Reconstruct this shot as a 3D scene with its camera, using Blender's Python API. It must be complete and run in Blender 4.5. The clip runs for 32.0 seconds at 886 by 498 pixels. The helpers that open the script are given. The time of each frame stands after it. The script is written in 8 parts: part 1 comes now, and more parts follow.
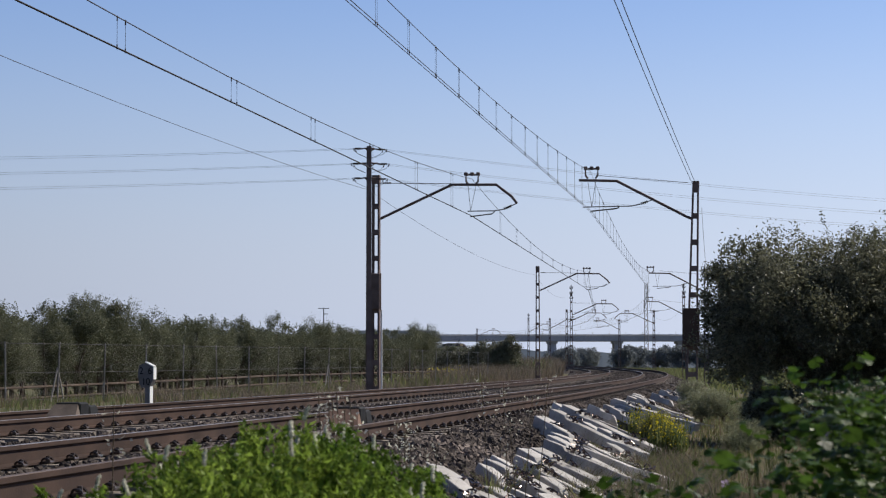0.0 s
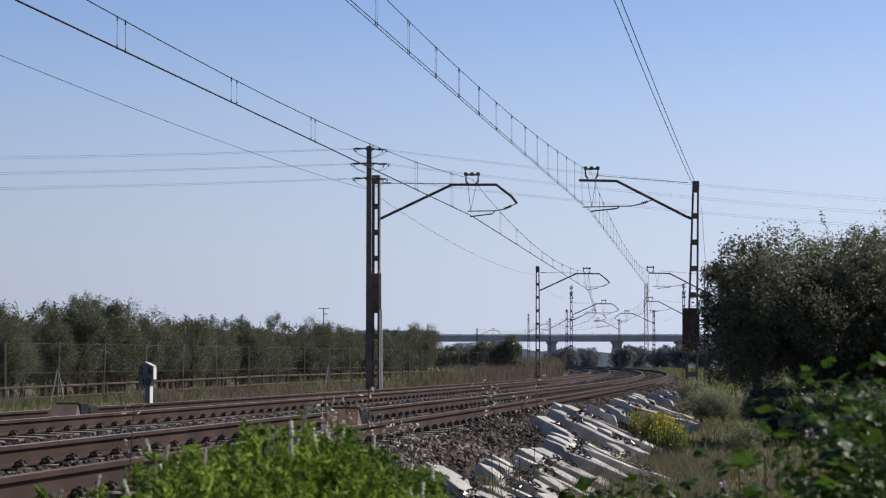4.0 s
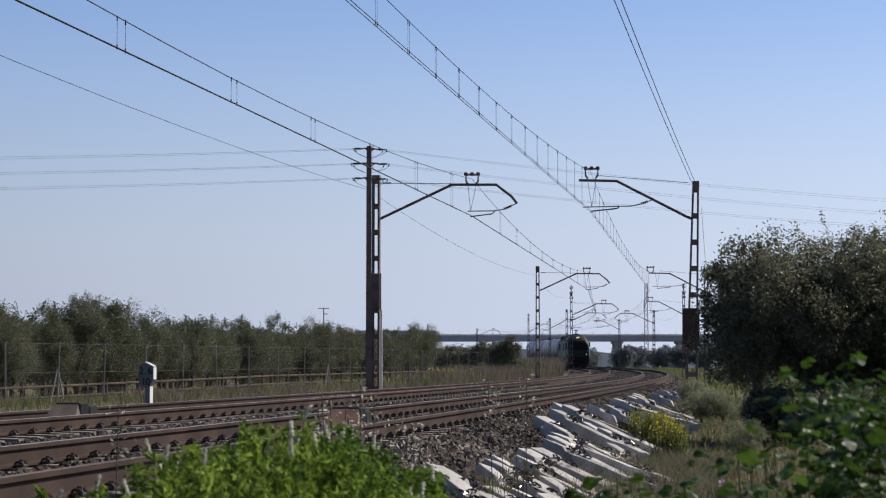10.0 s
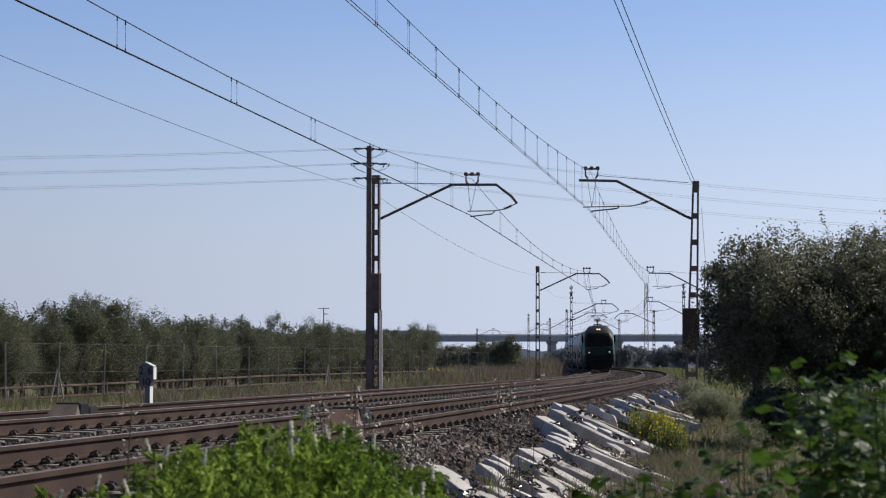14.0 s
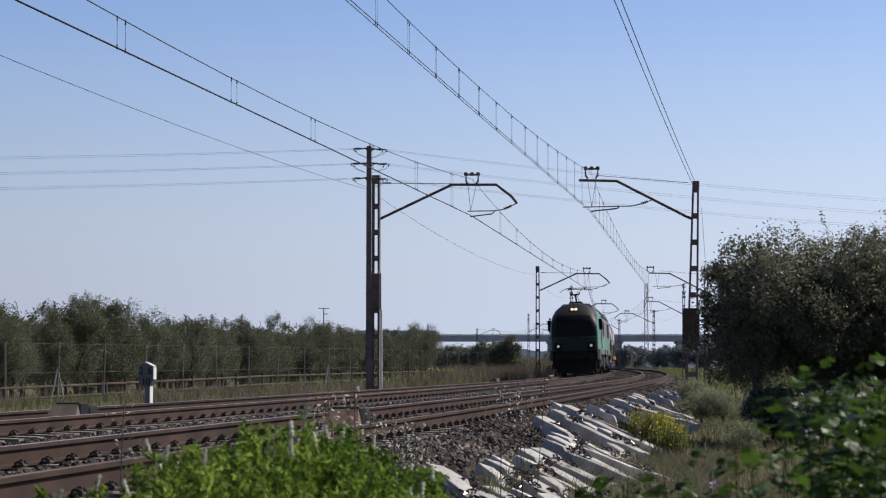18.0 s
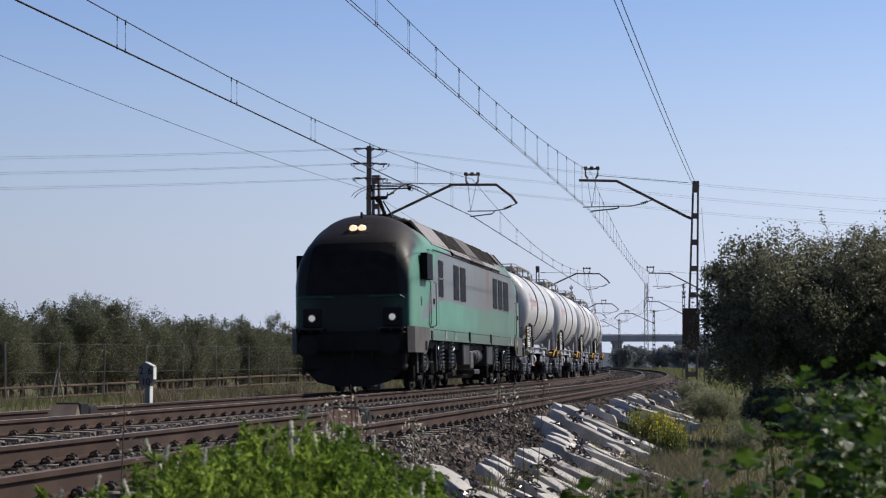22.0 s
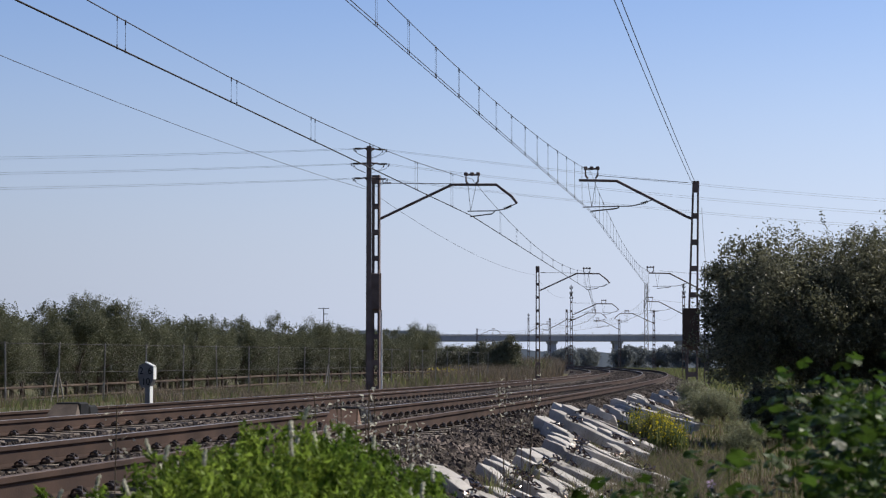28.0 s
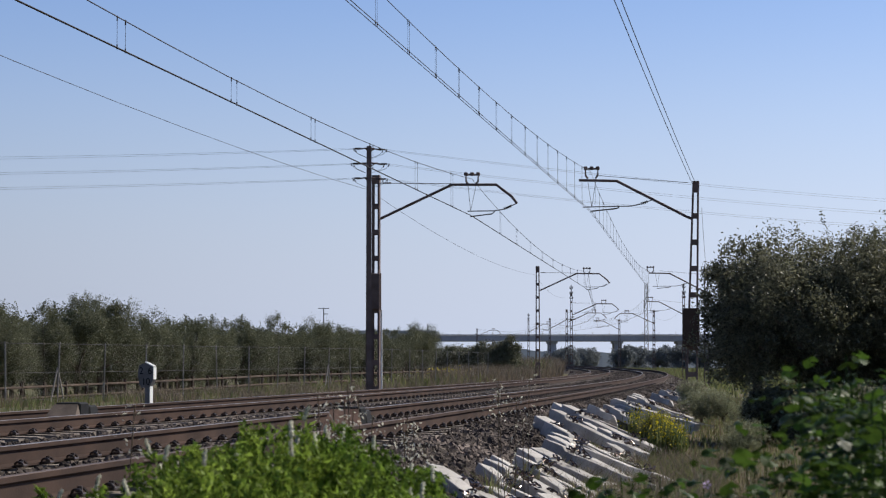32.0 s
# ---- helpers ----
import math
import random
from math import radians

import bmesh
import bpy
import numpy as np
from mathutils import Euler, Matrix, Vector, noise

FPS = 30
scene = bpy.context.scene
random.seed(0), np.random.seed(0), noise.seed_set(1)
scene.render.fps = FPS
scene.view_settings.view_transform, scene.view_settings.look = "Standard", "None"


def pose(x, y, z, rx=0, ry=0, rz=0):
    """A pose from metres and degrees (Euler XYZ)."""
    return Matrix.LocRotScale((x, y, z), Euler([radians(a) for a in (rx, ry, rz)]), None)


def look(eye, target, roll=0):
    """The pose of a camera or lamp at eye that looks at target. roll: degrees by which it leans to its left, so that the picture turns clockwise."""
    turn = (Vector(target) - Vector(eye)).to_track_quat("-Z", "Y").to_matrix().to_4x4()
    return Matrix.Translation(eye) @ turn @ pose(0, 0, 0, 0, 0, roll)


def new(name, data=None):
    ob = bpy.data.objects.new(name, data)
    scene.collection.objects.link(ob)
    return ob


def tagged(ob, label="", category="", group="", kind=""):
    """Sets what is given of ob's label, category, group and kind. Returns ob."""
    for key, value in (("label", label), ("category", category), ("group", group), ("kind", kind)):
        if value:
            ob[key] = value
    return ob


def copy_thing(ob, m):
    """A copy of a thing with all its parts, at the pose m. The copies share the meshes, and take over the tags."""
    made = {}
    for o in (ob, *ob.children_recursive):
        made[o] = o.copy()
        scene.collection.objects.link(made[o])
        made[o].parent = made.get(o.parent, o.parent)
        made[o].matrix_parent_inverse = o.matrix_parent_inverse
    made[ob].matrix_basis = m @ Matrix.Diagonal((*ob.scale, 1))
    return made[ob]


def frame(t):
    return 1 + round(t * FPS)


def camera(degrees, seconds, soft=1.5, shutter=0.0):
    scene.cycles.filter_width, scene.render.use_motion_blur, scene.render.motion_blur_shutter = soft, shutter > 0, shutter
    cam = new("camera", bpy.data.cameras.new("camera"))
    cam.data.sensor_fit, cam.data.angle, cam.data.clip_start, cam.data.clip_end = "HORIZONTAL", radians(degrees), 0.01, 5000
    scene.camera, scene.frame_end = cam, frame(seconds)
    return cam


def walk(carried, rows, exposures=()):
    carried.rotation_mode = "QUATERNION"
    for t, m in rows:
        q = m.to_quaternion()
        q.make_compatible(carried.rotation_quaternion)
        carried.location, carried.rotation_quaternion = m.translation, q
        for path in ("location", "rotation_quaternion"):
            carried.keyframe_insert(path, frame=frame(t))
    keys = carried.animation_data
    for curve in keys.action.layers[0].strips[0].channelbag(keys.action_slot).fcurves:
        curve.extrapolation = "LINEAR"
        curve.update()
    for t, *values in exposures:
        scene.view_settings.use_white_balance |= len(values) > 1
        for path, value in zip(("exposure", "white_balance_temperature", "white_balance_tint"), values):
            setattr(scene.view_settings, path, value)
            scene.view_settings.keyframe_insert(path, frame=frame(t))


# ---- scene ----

cam = camera(24.307, 32.0, soft=1.2, shutter=0.12)
EYE = 0.631
cam.data.dof.use_dof, cam.data.dof.focus_distance, cam.data.dof.aperture_fstop = True, 48.0, 14.0
walk(cam, [(0.0, pose(0, 0, EYE, 93.23, 0, 0)), (32.0, pose(0, 0, EYE, 93.23, 0, 0))],
     [(0.0, 0.03, 6500, 10), (22.0, 0.04, 6500, 10), (22.9, 0.32, 6850, 10), (24.3, 0.3, 6850, 10), (25.2, 0.2, 6700, 10), (27.5, 0.08, 6530, 10), (29.0, 0.05, 6500, 10), (32.0, 0.05, 6500, 10)])

# ---- world, sun, exposure ----
SUN_AZ, SUN_EL = radians(62), radians(42)
world = bpy.data.worlds.new("sky")
scene.world = world
world.use_nodes = True
wn = world.node_tree
sky = wn.nodes.new("ShaderNodeTexSky")
sky.sky_type = "NISHITA"
sky.sun_disc = False
sky.sun_elevation, sky.sun_rotation = SUN_EL, SUN_AZ
sky.altitude, sky.air_density, sky.dust_density, sky.ozone_density = 20, 1.0, 0.6, 2.0
hz_tc = wn.nodes.new("ShaderNodeTexCoord")
hz_sp = wn.nodes.new("ShaderNodeSeparateXYZ")
wn.links.new(hz_tc.outputs["Generated"], hz_sp.inputs[0])
hz_fac = wn.nodes.new("ShaderNodeMapRange")
hz_fac.interpolation_type = "SMOOTHSTEP"
for i, v in enumerate((0.0, 0.2, 0.97, 0.0)):
    hz_fac.inputs[i + 1].default_value = v
wn.links.new(hz_sp.outputs[2], hz_fac.inputs[0])
tint = wn.nodes.new("ShaderNodeMix")
tint.data_type, tint.blend_type = "RGBA", "MULTIPLY"
tint.inputs[0].default_value = 1.0
tint.inputs[7].default_value = (0.88, 0.94, 1.2, 1)
wn.links.new(sky.outputs[0], tint.inputs[6])
# the clear sky deepens towards the zenith
zenith = wn.nodes.new("ShaderNodeMapRange")
zenith.interpolation_type = "SMOOTHSTEP"
for i, v in enumerate((0.17, 0.75, 1.0, 0.45)):
    zenith.inputs[i + 1].default_value = v
wn.links.new(hz_sp.outputs[2], zenith.inputs[0])
deep = wn.nodes.new("ShaderNodeMix")
deep.data_type, deep.blend_type = "RGBA", "MULTIPLY"
deep.inputs[0].default_value = 1.0
wn.links.new(tint.outputs[2], deep.inputs[6])
wn.links.new(zenith.outputs[0], deep.inputs[7])
haze = wn.nodes.new("ShaderNodeMix")
haze.data_type = "RGBA"
wn.links.new(hz_fac.outputs[0], haze.inputs[0])
hz_side = wn.nodes.new("ShaderNodeMapRange")
for i, v in enumerate((-0.05, 1.0, 0.47, 1.34)):
    hz_side.inputs[i + 1].default_value = v
hz_dot = wn.nodes.new("ShaderNodeVectorMath")
hz_dot.operation = "DOT_PRODUCT"
hz_dot.inputs[1].default_value = (math.sin(SUN_AZ), math.cos(SUN_AZ), 0)
wn.links.new(hz_tc.outputs["Generated"], hz_dot.inputs[0])
wn.links.new(hz_dot.outputs["Value"], hz_side.inputs[0])
glow = wn.nodes.new("ShaderNodeMix")
glow.data_type, glow.blend_type = "RGBA", "MULTIPLY"
glow.inputs[0].default_value = 1.0
glow.inputs[6].default_value = (6.05, 6.75, 8.45, 1)
wn.links.new(hz_side.outputs[0], glow.inputs[7])
wn.links.new(glow.outputs[2], haze.inputs[7])
wn.links.new(deep.outputs[2], haze.inputs[6])
wn.links.new(haze.outputs[2], wn.nodes["Background"].inputs[0])
wn.nodes["Background"].inputs[1].default_value = 0.10
sun_data = bpy.data.lights.new("sun", "SUN")
sun_data.energy, sun_data.angle, sun_data.color = 5.0, radians(0.53), (1.0, 0.93, 0.82)
sun_dir = Vector((math.sin(SUN_AZ) * math.cos(SUN_EL), math.cos(SUN_AZ) * math.cos(SUN_EL), math.sin(SUN_EL)))
sun_ob = new("sun", sun_data)
sun_ob.matrix_world = look(sun_dir * 100, (0, 0, 0))
scene.view_settings.exposure = 0.0


# ---- materials ----
def M(name, c1, c2=None, rough=0.75, metal=0.0, scale=2.0, fine=30.0, bump=0.15, vary=0.0, streak=1.0, island=0.0, emit=None):
    """Procedural surface: two colours mixed by a broad noise, fine grain, bump, a little variation from object to object."""
    m = bpy.data.materials.new(name)
    m.use_nodes = True
    t = m.node_tree
    n, l = t.nodes, t.links
    p = n["Principled BSDF"]
    p.inputs["Metallic"].default_value = metal
    p.inputs["Specular IOR Level"].default_value = 0.5 if rough < 0.45 or metal > 0.3 else 0.18
    tc = n.new("ShaderNodeTexCoord")
    mp = n.new("ShaderNodeMapping")
    mp.inputs["Scale"].default_value = (1, 1, streak)
    l.new(tc.outputs["Object"], mp.inputs[0])
    a = n.new("ShaderNodeTexNoise")
    a.inputs["Scale"].default_value, a.inputs["Detail"].default_value = scale, 5
    l.new(mp.outputs[0], a.inputs["Vector"])
    b = n.new("ShaderNodeTexNoise")
    b.inputs["Scale"].default_value, b.inputs["Detail"].default_value = fine, 3
    l.new(tc.outputs["Object"], b.inputs["Vector"])
    ramp = n.new("ShaderNodeMapRange")
    ramp.inputs[1].default_value, ramp.inputs[2].default_value = 0.35, 0.65
    l.new(a.outputs[0], ramp.inputs[0])
    mix = n.new("ShaderNodeMix")
    mix.data_type = "RGBA"
    c2 = c2 or tuple(v * 0.75 for v in c1)
    mix.inputs[6].default_value, mix.inputs[7].default_value = (*c1, 1), (*c2, 1)
    l.new(ramp.outputs[0], mix.inputs[0])
    hsv = n.new("ShaderNodeHueSaturation")
    l.new(mix.outputs[2], hsv.inputs["Color"])
    val = n.new("ShaderNodeMath")
    val.operation = "MULTIPLY_ADD"
    l.new(b.outputs[0], val.inputs[0])
    val.inputs[1].default_value, val.inputs[2].default_value = 0.5, 0.75
    last = val.outputs[0]
    for amount, kind, sock in ((vary, "ShaderNodeObjectInfo", "Random"), (island, "ShaderNodeNewGeometry", "Random Per Island")):
        if amount:
            r = n.new(kind)
            s = n.new("ShaderNodeMath")
            s.operation = "MULTIPLY_ADD"
            l.new(r.outputs[sock], s.inputs[0])
            s.inputs[1].default_value, s.inputs[2].default_value = 2 * amount, 1 - amount
            k = n.new("ShaderNodeMath")
            k.operation = "MULTIPLY"
            l.new(last, k.inputs[0])
            l.new(s.outputs[0], k.inputs[1])
            last = k.outputs[0]
    l.new(last, hsv.inputs["Value"])
    l.new(hsv.outputs[0], p.inputs["Base Color"])
    rr = n.new("ShaderNodeMapRange")
    rr.inputs[3].default_value, rr.inputs[4].default_value = max(0.02, rough - 0.1), min(1, rough + 0.1)
    l.new(b.outputs[0], rr.inputs[0])
    l.new(rr.outputs[0], p.inputs["Roughness"])
    if bump:
        bu = n.new("ShaderNodeBump")
        bu.inputs["Strength"].default_value, bu.inputs["Distance"].default_value = bump, 0.02
        l.new(b.outputs[0], bu.inputs["Height"])
        l.new(bu.outputs[0], p.inputs["Normal"])
    if emit:
        p.inputs["Emission Color"].default_value = (*emit[:3], 1)
        p.inputs["Emission Strength"].default_value = emit[3]
    return m


def leaf_mat(name, c1, c2, trans=0.35, rough=0.5, island=0.4, gloss=0.12):
    m = M(name, c1, c2, rough=rough, scale=1.2, fine=6.0, bump=0, island=island)
    t = m.node_tree
    p = t.nodes["Principled BSDF"]
    p.inputs["Specular IOR Level"].default_value = gloss
    tr = t.nodes.new("ShaderNodeBsdfTranslucent")
    src = p.inputs["Base Color"].links[0].from_socket
    t.links.new(src, tr.inputs[0])
    ms = t.nodes.new("ShaderNodeMixShader")
    ms.inputs[0].default_value = trans
    t.links.new(p.outputs[0], ms.inputs[1])
    t.links.new(tr.outputs[0], ms.inputs[2])
    t.links.new(ms.outputs[0], t.nodes["Material Output"].inputs[0])
    return m


MAT = dict(
    soil=M("dry soil and grass", (0.13, 0.10, 0.06), (0.075, 0.085, 0.035), rough=0.95, scale=0.35, fine=9, bump=0.6),
    ballast=M("ballast stone", (0.15, 0.122, 0.105), (0.05, 0.04, 0.034), rough=0.9, scale=0.5, fine=22, bump=0.8, island=0.55),
    rail_rust=M("rusted rail steel", (0.068, 0.042, 0.032), (0.038, 0.024, 0.019), rough=0.85, metal=0.0, scale=1.5, fine=60, bump=0.15),
    bed=M("packed ballast", (0.07, 0.057, 0.048), (0.04, 0.033, 0.028), rough=0.95, scale=1.5, fine=16, bump=1.0),
    rail_brown=M("rust-filmed rail head", (0.15, 0.112, 0.092), (0.1, 0.073, 0.06), rough=0.6, metal=0.3, scale=0.6, fine=50, bump=0.03),
    rail_top=M("worn rail head", (0.33, 0.30, 0.28), (0.24, 0.21, 0.19), rough=0.45, metal=0.9, scale=0.6, fine=50, bump=0.02),
    sleeper=M("weathered concrete", (0.26, 0.222, 0.187), (0.12, 0.097, 0.08), rough=0.9, scale=3, fine=45, bump=0.3, vary=0.2),
    slab=M("pale old concrete", (0.56, 0.535, 0.505), (0.36, 0.34, 0.315), rough=0.85, scale=3, fine=40, bump=0.4, vary=0.2),
    steel=M("dull dark steel", (0.10, 0.085, 0.075), (0.06, 0.05, 0.045), rough=0.7, metal=0.4, scale=3, fine=40, bump=0.1),
    galv=M("weathered galvanised steel", (0.33, 0.31, 0.28), (0.22, 0.20, 0.175), rough=0.6, metal=0.5, scale=3, fine=40, bump=0.08),
    mast=M("brown-grey painted mast steel", (0.19, 0.14, 0.125), (0.115, 0.087, 0.078), rough=0.7, metal=0.1, scale=2, fine=40, bump=0.1),
    wire=M("dark copper wire", (0.055, 0.05, 0.055), (0.04, 0.035, 0.04), rough=0.6, metal=0.4, bump=0),
    insulator=M("brown glazed insulator", (0.04, 0.025, 0.02), (0.03, 0.02, 0.018), rough=0.25, bump=0),
    white=M("white paint", (0.78, 0.78, 0.76), (0.66, 0.66, 0.64), rough=0.6, scale=2, fine=25, bump=0.05),
    black=M("black paint", (0.009, 0.009, 0.01), (0.014, 0.014, 0.014), rough=0.7, bump=0.05),
    wood=M("weathered brown wood", (0.098, 0.07, 0.052), (0.055, 0.04, 0.03), rough=0.85, scale=2, fine=30, bump=0.3, streak=0.2, vary=0.2),
    bark=M("grey olive bark", (0.16, 0.13, 0.10), (0.09, 0.07, 0.055), rough=0.95, scale=4, fine=25, bump=0.6),
    # grey concrete lightened and blued to carry the haze of its distance
    concrete=M("bridge concrete tinted by haze", (0.44, 0.45, 0.49), (0.37, 0.38, 0.41), rough=0.9, scale=0.2, fine=3, bump=0.1),
    brown_box=M("brown painted cabinet", (0.075, 0.05, 0.038), (0.055, 0.038, 0.03), rough=0.7, scale=2, fine=20),
    olive=leaf_mat("olive leaves", (0.09, 0.098, 0.055), (0.17, 0.175, 0.11), 0.3, rough=0.5, island=0.3, gloss=0.15),
    olive_near=leaf_mat("dark olive leaves", (0.1, 0.105, 0.064), (0.2, 0.2, 0.135), 0.5, rough=0.42, island=0.6, gloss=0.35),
    # distance haze is mixed into this pale blue-grey leaf colour
    far_tree=leaf_mat("distant foliage paled by haze", (0.19, 0.21, 0.215), (0.23, 0.25, 0.25), 0.2, island=0.15),
    verge_tree=leaf_mat("olive-green verge foliage", (0.13, 0.135, 0.085), (0.175, 0.175, 0.12), 0.22, island=0.3),
    bush=leaf_mat("fresh green foliage", (0.26, 0.35, 0.06), (0.095, 0.16, 0.022), 0.5, island=0.6),
    mallow=leaf_mat("mallow leaves", (0.032, 0.07, 0.01), (0.064, 0.112, 0.019), 0.42, rough=0.45, island=0.65, gloss=0.2),
    mallow_flower=leaf_mat("pale mauve petals", (0.6, 0.48, 0.66), (0.55, 0.4, 0.6), 0.4),
    dry=leaf_mat("dry straw grass", (0.24, 0.185, 0.125), (0.15, 0.115, 0.075), 0.3),
    dry_brown=leaf_mat("tan dead stems", (0.22, 0.18, 0.135), (0.135, 0.112, 0.085), 0.32),
    green_grass=leaf_mat("green weeds", (0.11, 0.14, 0.05), (0.17, 0.165, 0.08), 0.5),
    grey_weed=leaf_mat("grey-green weed", (0.19, 0.21, 0.12), (0.27, 0.27, 0.18), 0.45),
    clip=M("dark oily clip steel", (0.13, 0.1, 0.09), (0.07, 0.05, 0.045), rough=0.22, metal=0.9, bump=0),
    ramp=M("dusty brown-grey concrete", (0.17, 0.135, 0.11), (0.11, 0.088, 0.072), rough=0.85, scale=3, fine=30, bump=0.2),
    rust_ramp=M("rust-brown sheet ramp", (0.21, 0.135, 0.1), (0.12, 0.075, 0.058), rough=0.8, scale=5, fine=35, bump=0.2),
    fastener=M("dark greasy fastening steel", (0.05, 0.035, 0.028), (0.025, 0.018, 0.015), rough=0.4, scale=8, fine=60, bump=0.1),
    # one white enamel twice: darkened for the shaded face, brightened for the sunlit edge
    enamel=M("white enamel darkened as shaded", (0.165, 0.16, 0.165), (0.12, 0.115, 0.12), rough=0.6, scale=3, fine=25, bump=0.03),
    bright=M("white enamel brightened as sunlit", (0.85, 0.85, 0.83), (0.78, 0.78, 0.76), rough=0.5, bump=0),
    # the blue of the air is painted into the ridge's base colour
    hill=M("wooded hill tinted with haze", (0.13, 0.16, 0.19), (0.16, 0.19, 0.22), rough=1.0, scale=0.02, fine=0.1, bump=0),
    barrier=M("pale barrier panels", (0.5, 0.52, 0.55), (0.42, 0.44, 0.47), rough=0.8, scale=0.1, fine=2, bump=0),
    yellow=leaf_mat("yellow flowers", (0.58, 0.48, 0.03), (0.36, 0.34, 0.035), 0.35),
    pale_seed=leaf_mat("pale seed heads", (0.66, 0.65, 0.55), (0.5, 0.5, 0.4), 0.5),
)


# ---- mesh helpers ----
def mesh_object(name, bm, material, smooth=False):
    me = bpy.data.meshes.new(name)
    bm.to_mesh(me)
    bm.free()
    if smooth:
        me.polygons.foreach_set("use_smooth", [True] * len(me.polygons))
    me.materials.append(material)
    return new(name, me)


def part(name, bm, material, parent, label="", smooth=False):
    ob = mesh_object(name, bm, material, smooth)
    ob.parent = parent
    if label:
        tagged(ob, label)
    return ob


def empty(name, m, label, category, group="", kind=""):
    ob = new(name)
    ob.matrix_world = m
    return tagged(ob, label, category, group, kind)


def box(bm, c, s, r=None, bevel=0.0, taper=1.0):
    """A box of size s round c, turned by the matrix r; taper narrows its top."""
    made = bmesh.ops.create_cube(bm, size=1.0)["verts"]
    for v in made:
        k = taper if v.co.z > 0 else 1.0
        v.co = Vector((v.co.x * s[0] * k, v.co.y * s[1] * k, v.co.z * s[2]))
    if bevel:
        edges = {e for v in made for e in v.link_edges}
        made = list({v for f in bmesh.ops.bevel(bm, geom=list(edges), offset=bevel, segments=1, affect="EDGES")["faces"] for v in f.verts} | {v for v in made if v.is_valid})
    m = Matrix.Translation(c) @ (r.to_4x4() if r else Matrix())
    bmesh.ops.transform(bm, matrix=m, verts=made)
    return made


def rod(bm, a, b, r, n=6, r2=None):
    """A round bar from a to b."""
    a, b = Vector(a), Vector(b)
    d = b - a
    if d.length < 1e-6:
        return
    m = Matrix.Translation((a + b) / 2) @ d.to_track_quat("Z", "Y").to_matrix().to_4x4()
    bmesh.ops.create_cone(bm, cap_ends=True, segments=n, radius1=r, radius2=r if r2 is None else r2, depth=d.length, matrix=m)


def tube(bm, pts, r, n=6):
    """A bent round bar in one piece."""
    pts = [Vector(p) for p in pts]
    rings = []
    side = None
    for i, p in enumerate(pts):
        d = (pts[min(i + 1, len(pts) - 1)] - pts[max(i - 1, 0)]).normalized()
        if side is None:
            side = d.orthogonal().normalized()
        side = (side - d * side.dot(d)).normalized()
        up = d.cross(side)
        rings.append([bm.verts.new(p + side * (r * math.cos(6.2832 * k / n)) + up * (r * math.sin(6.2832 * k / n))) for k in range(n)])
    for a, b in zip(rings, rings[1:]):
        for k in range(n):
            bm.faces.new((a[k], a[(k + 1) % n], b[(k + 1) % n], b[k]))
    bm.faces.new(rings[0][::-1])
    bm.faces.new(rings[-1])


def sweep(bm, frames, profile, closed=True, cap=True):
    """Sweep a profile of (o, z) along a list of frames (centre, right, up)."""
    rings = [[bm.verts.new(c + r * o + u * z) for o, z in profile] for c, r, u in frames]
    n = len(profile)
    for p, q in zip(rings, rings[1:]):
        for i in range(n if closed else n - 1):
            j = (i + 1) % n
            bm.faces.new((p[i], p[j], q[j], q[i]))
    if cap and closed:
        bm.faces.new(rings[0][::-1])
        bm.faces.new(rings[-1])


def lathe(bm, prof, m, n=24):
    """Turn a profile of (radius, height) about z, then place it by m."""
    rings = []
    for r, z in prof:
        if r < 1e-5:
            rings.append([bm.verts.new(m @ Vector((0, 0, z)))])
        else:
            rings.append([bm.verts.new(m @ Vector((r * math.cos(2 * math.pi * i / n), r * math.sin(2 * math.pi * i / n), z))) for i in range(n)])
    for p, q in zip(rings, rings[1:]):
        for i in range(n):
            j = (i + 1) % n
            if len(p) == 1 and len(q) == 1:
                continue
            if len(p) == 1:
                bm.faces.new((p[0], q[j], q[i]))
            elif len(q) == 1:
                bm.faces.new((p[i], p[j], q[0]))
            else:
                bm.faces.new((p[i], p[j], q[j], q[i]))


def from_arrays(name, verts, faces, material, parent=None, label="", smooth=False):
    me = bpy.data.meshes.new(name)
    me.from_pydata(verts, [], faces)
    me.materials.append(material)
    ob = new(name, me)
    if parent:
        ob.parent = parent
    if label:
        tagged(ob, label)
    return ob


def leaf_cloud(rng, centres, length, width, droop=0.0, up=0.0, jitter=0.35):
    """Many small leaves (a folded diamond each) at the given centres; returns vertices and faces."""
    n = len(centres)
    d = rng.normal(size=(n, 3))
    d[:, 2] = d[:, 2] * 0.7 + up - droop
    d /= np.linalg.norm(d, axis=1)[:, None]
    e = np.cross(d, rng.normal(size=(n, 3)))
    e /= np.linalg.norm(e, axis=1)[:, None] + 1e-9
    L = length * (1 + jitter * rng.uniform(-1, 1, n))[:, None] / 2
    W = width * (1 + jitter * rng.uniform(-1, 1, n))[:, None] / 2
    v = np.stack([centres - d * L, centres + e * W - d * L * 0.1, centres + d * L, centres - e * W - d * L * 0.1], axis=1).reshape(-1, 3)
    f = np.arange(4 * n).reshape(n, 4)
    return v.tolist(), f.tolist()


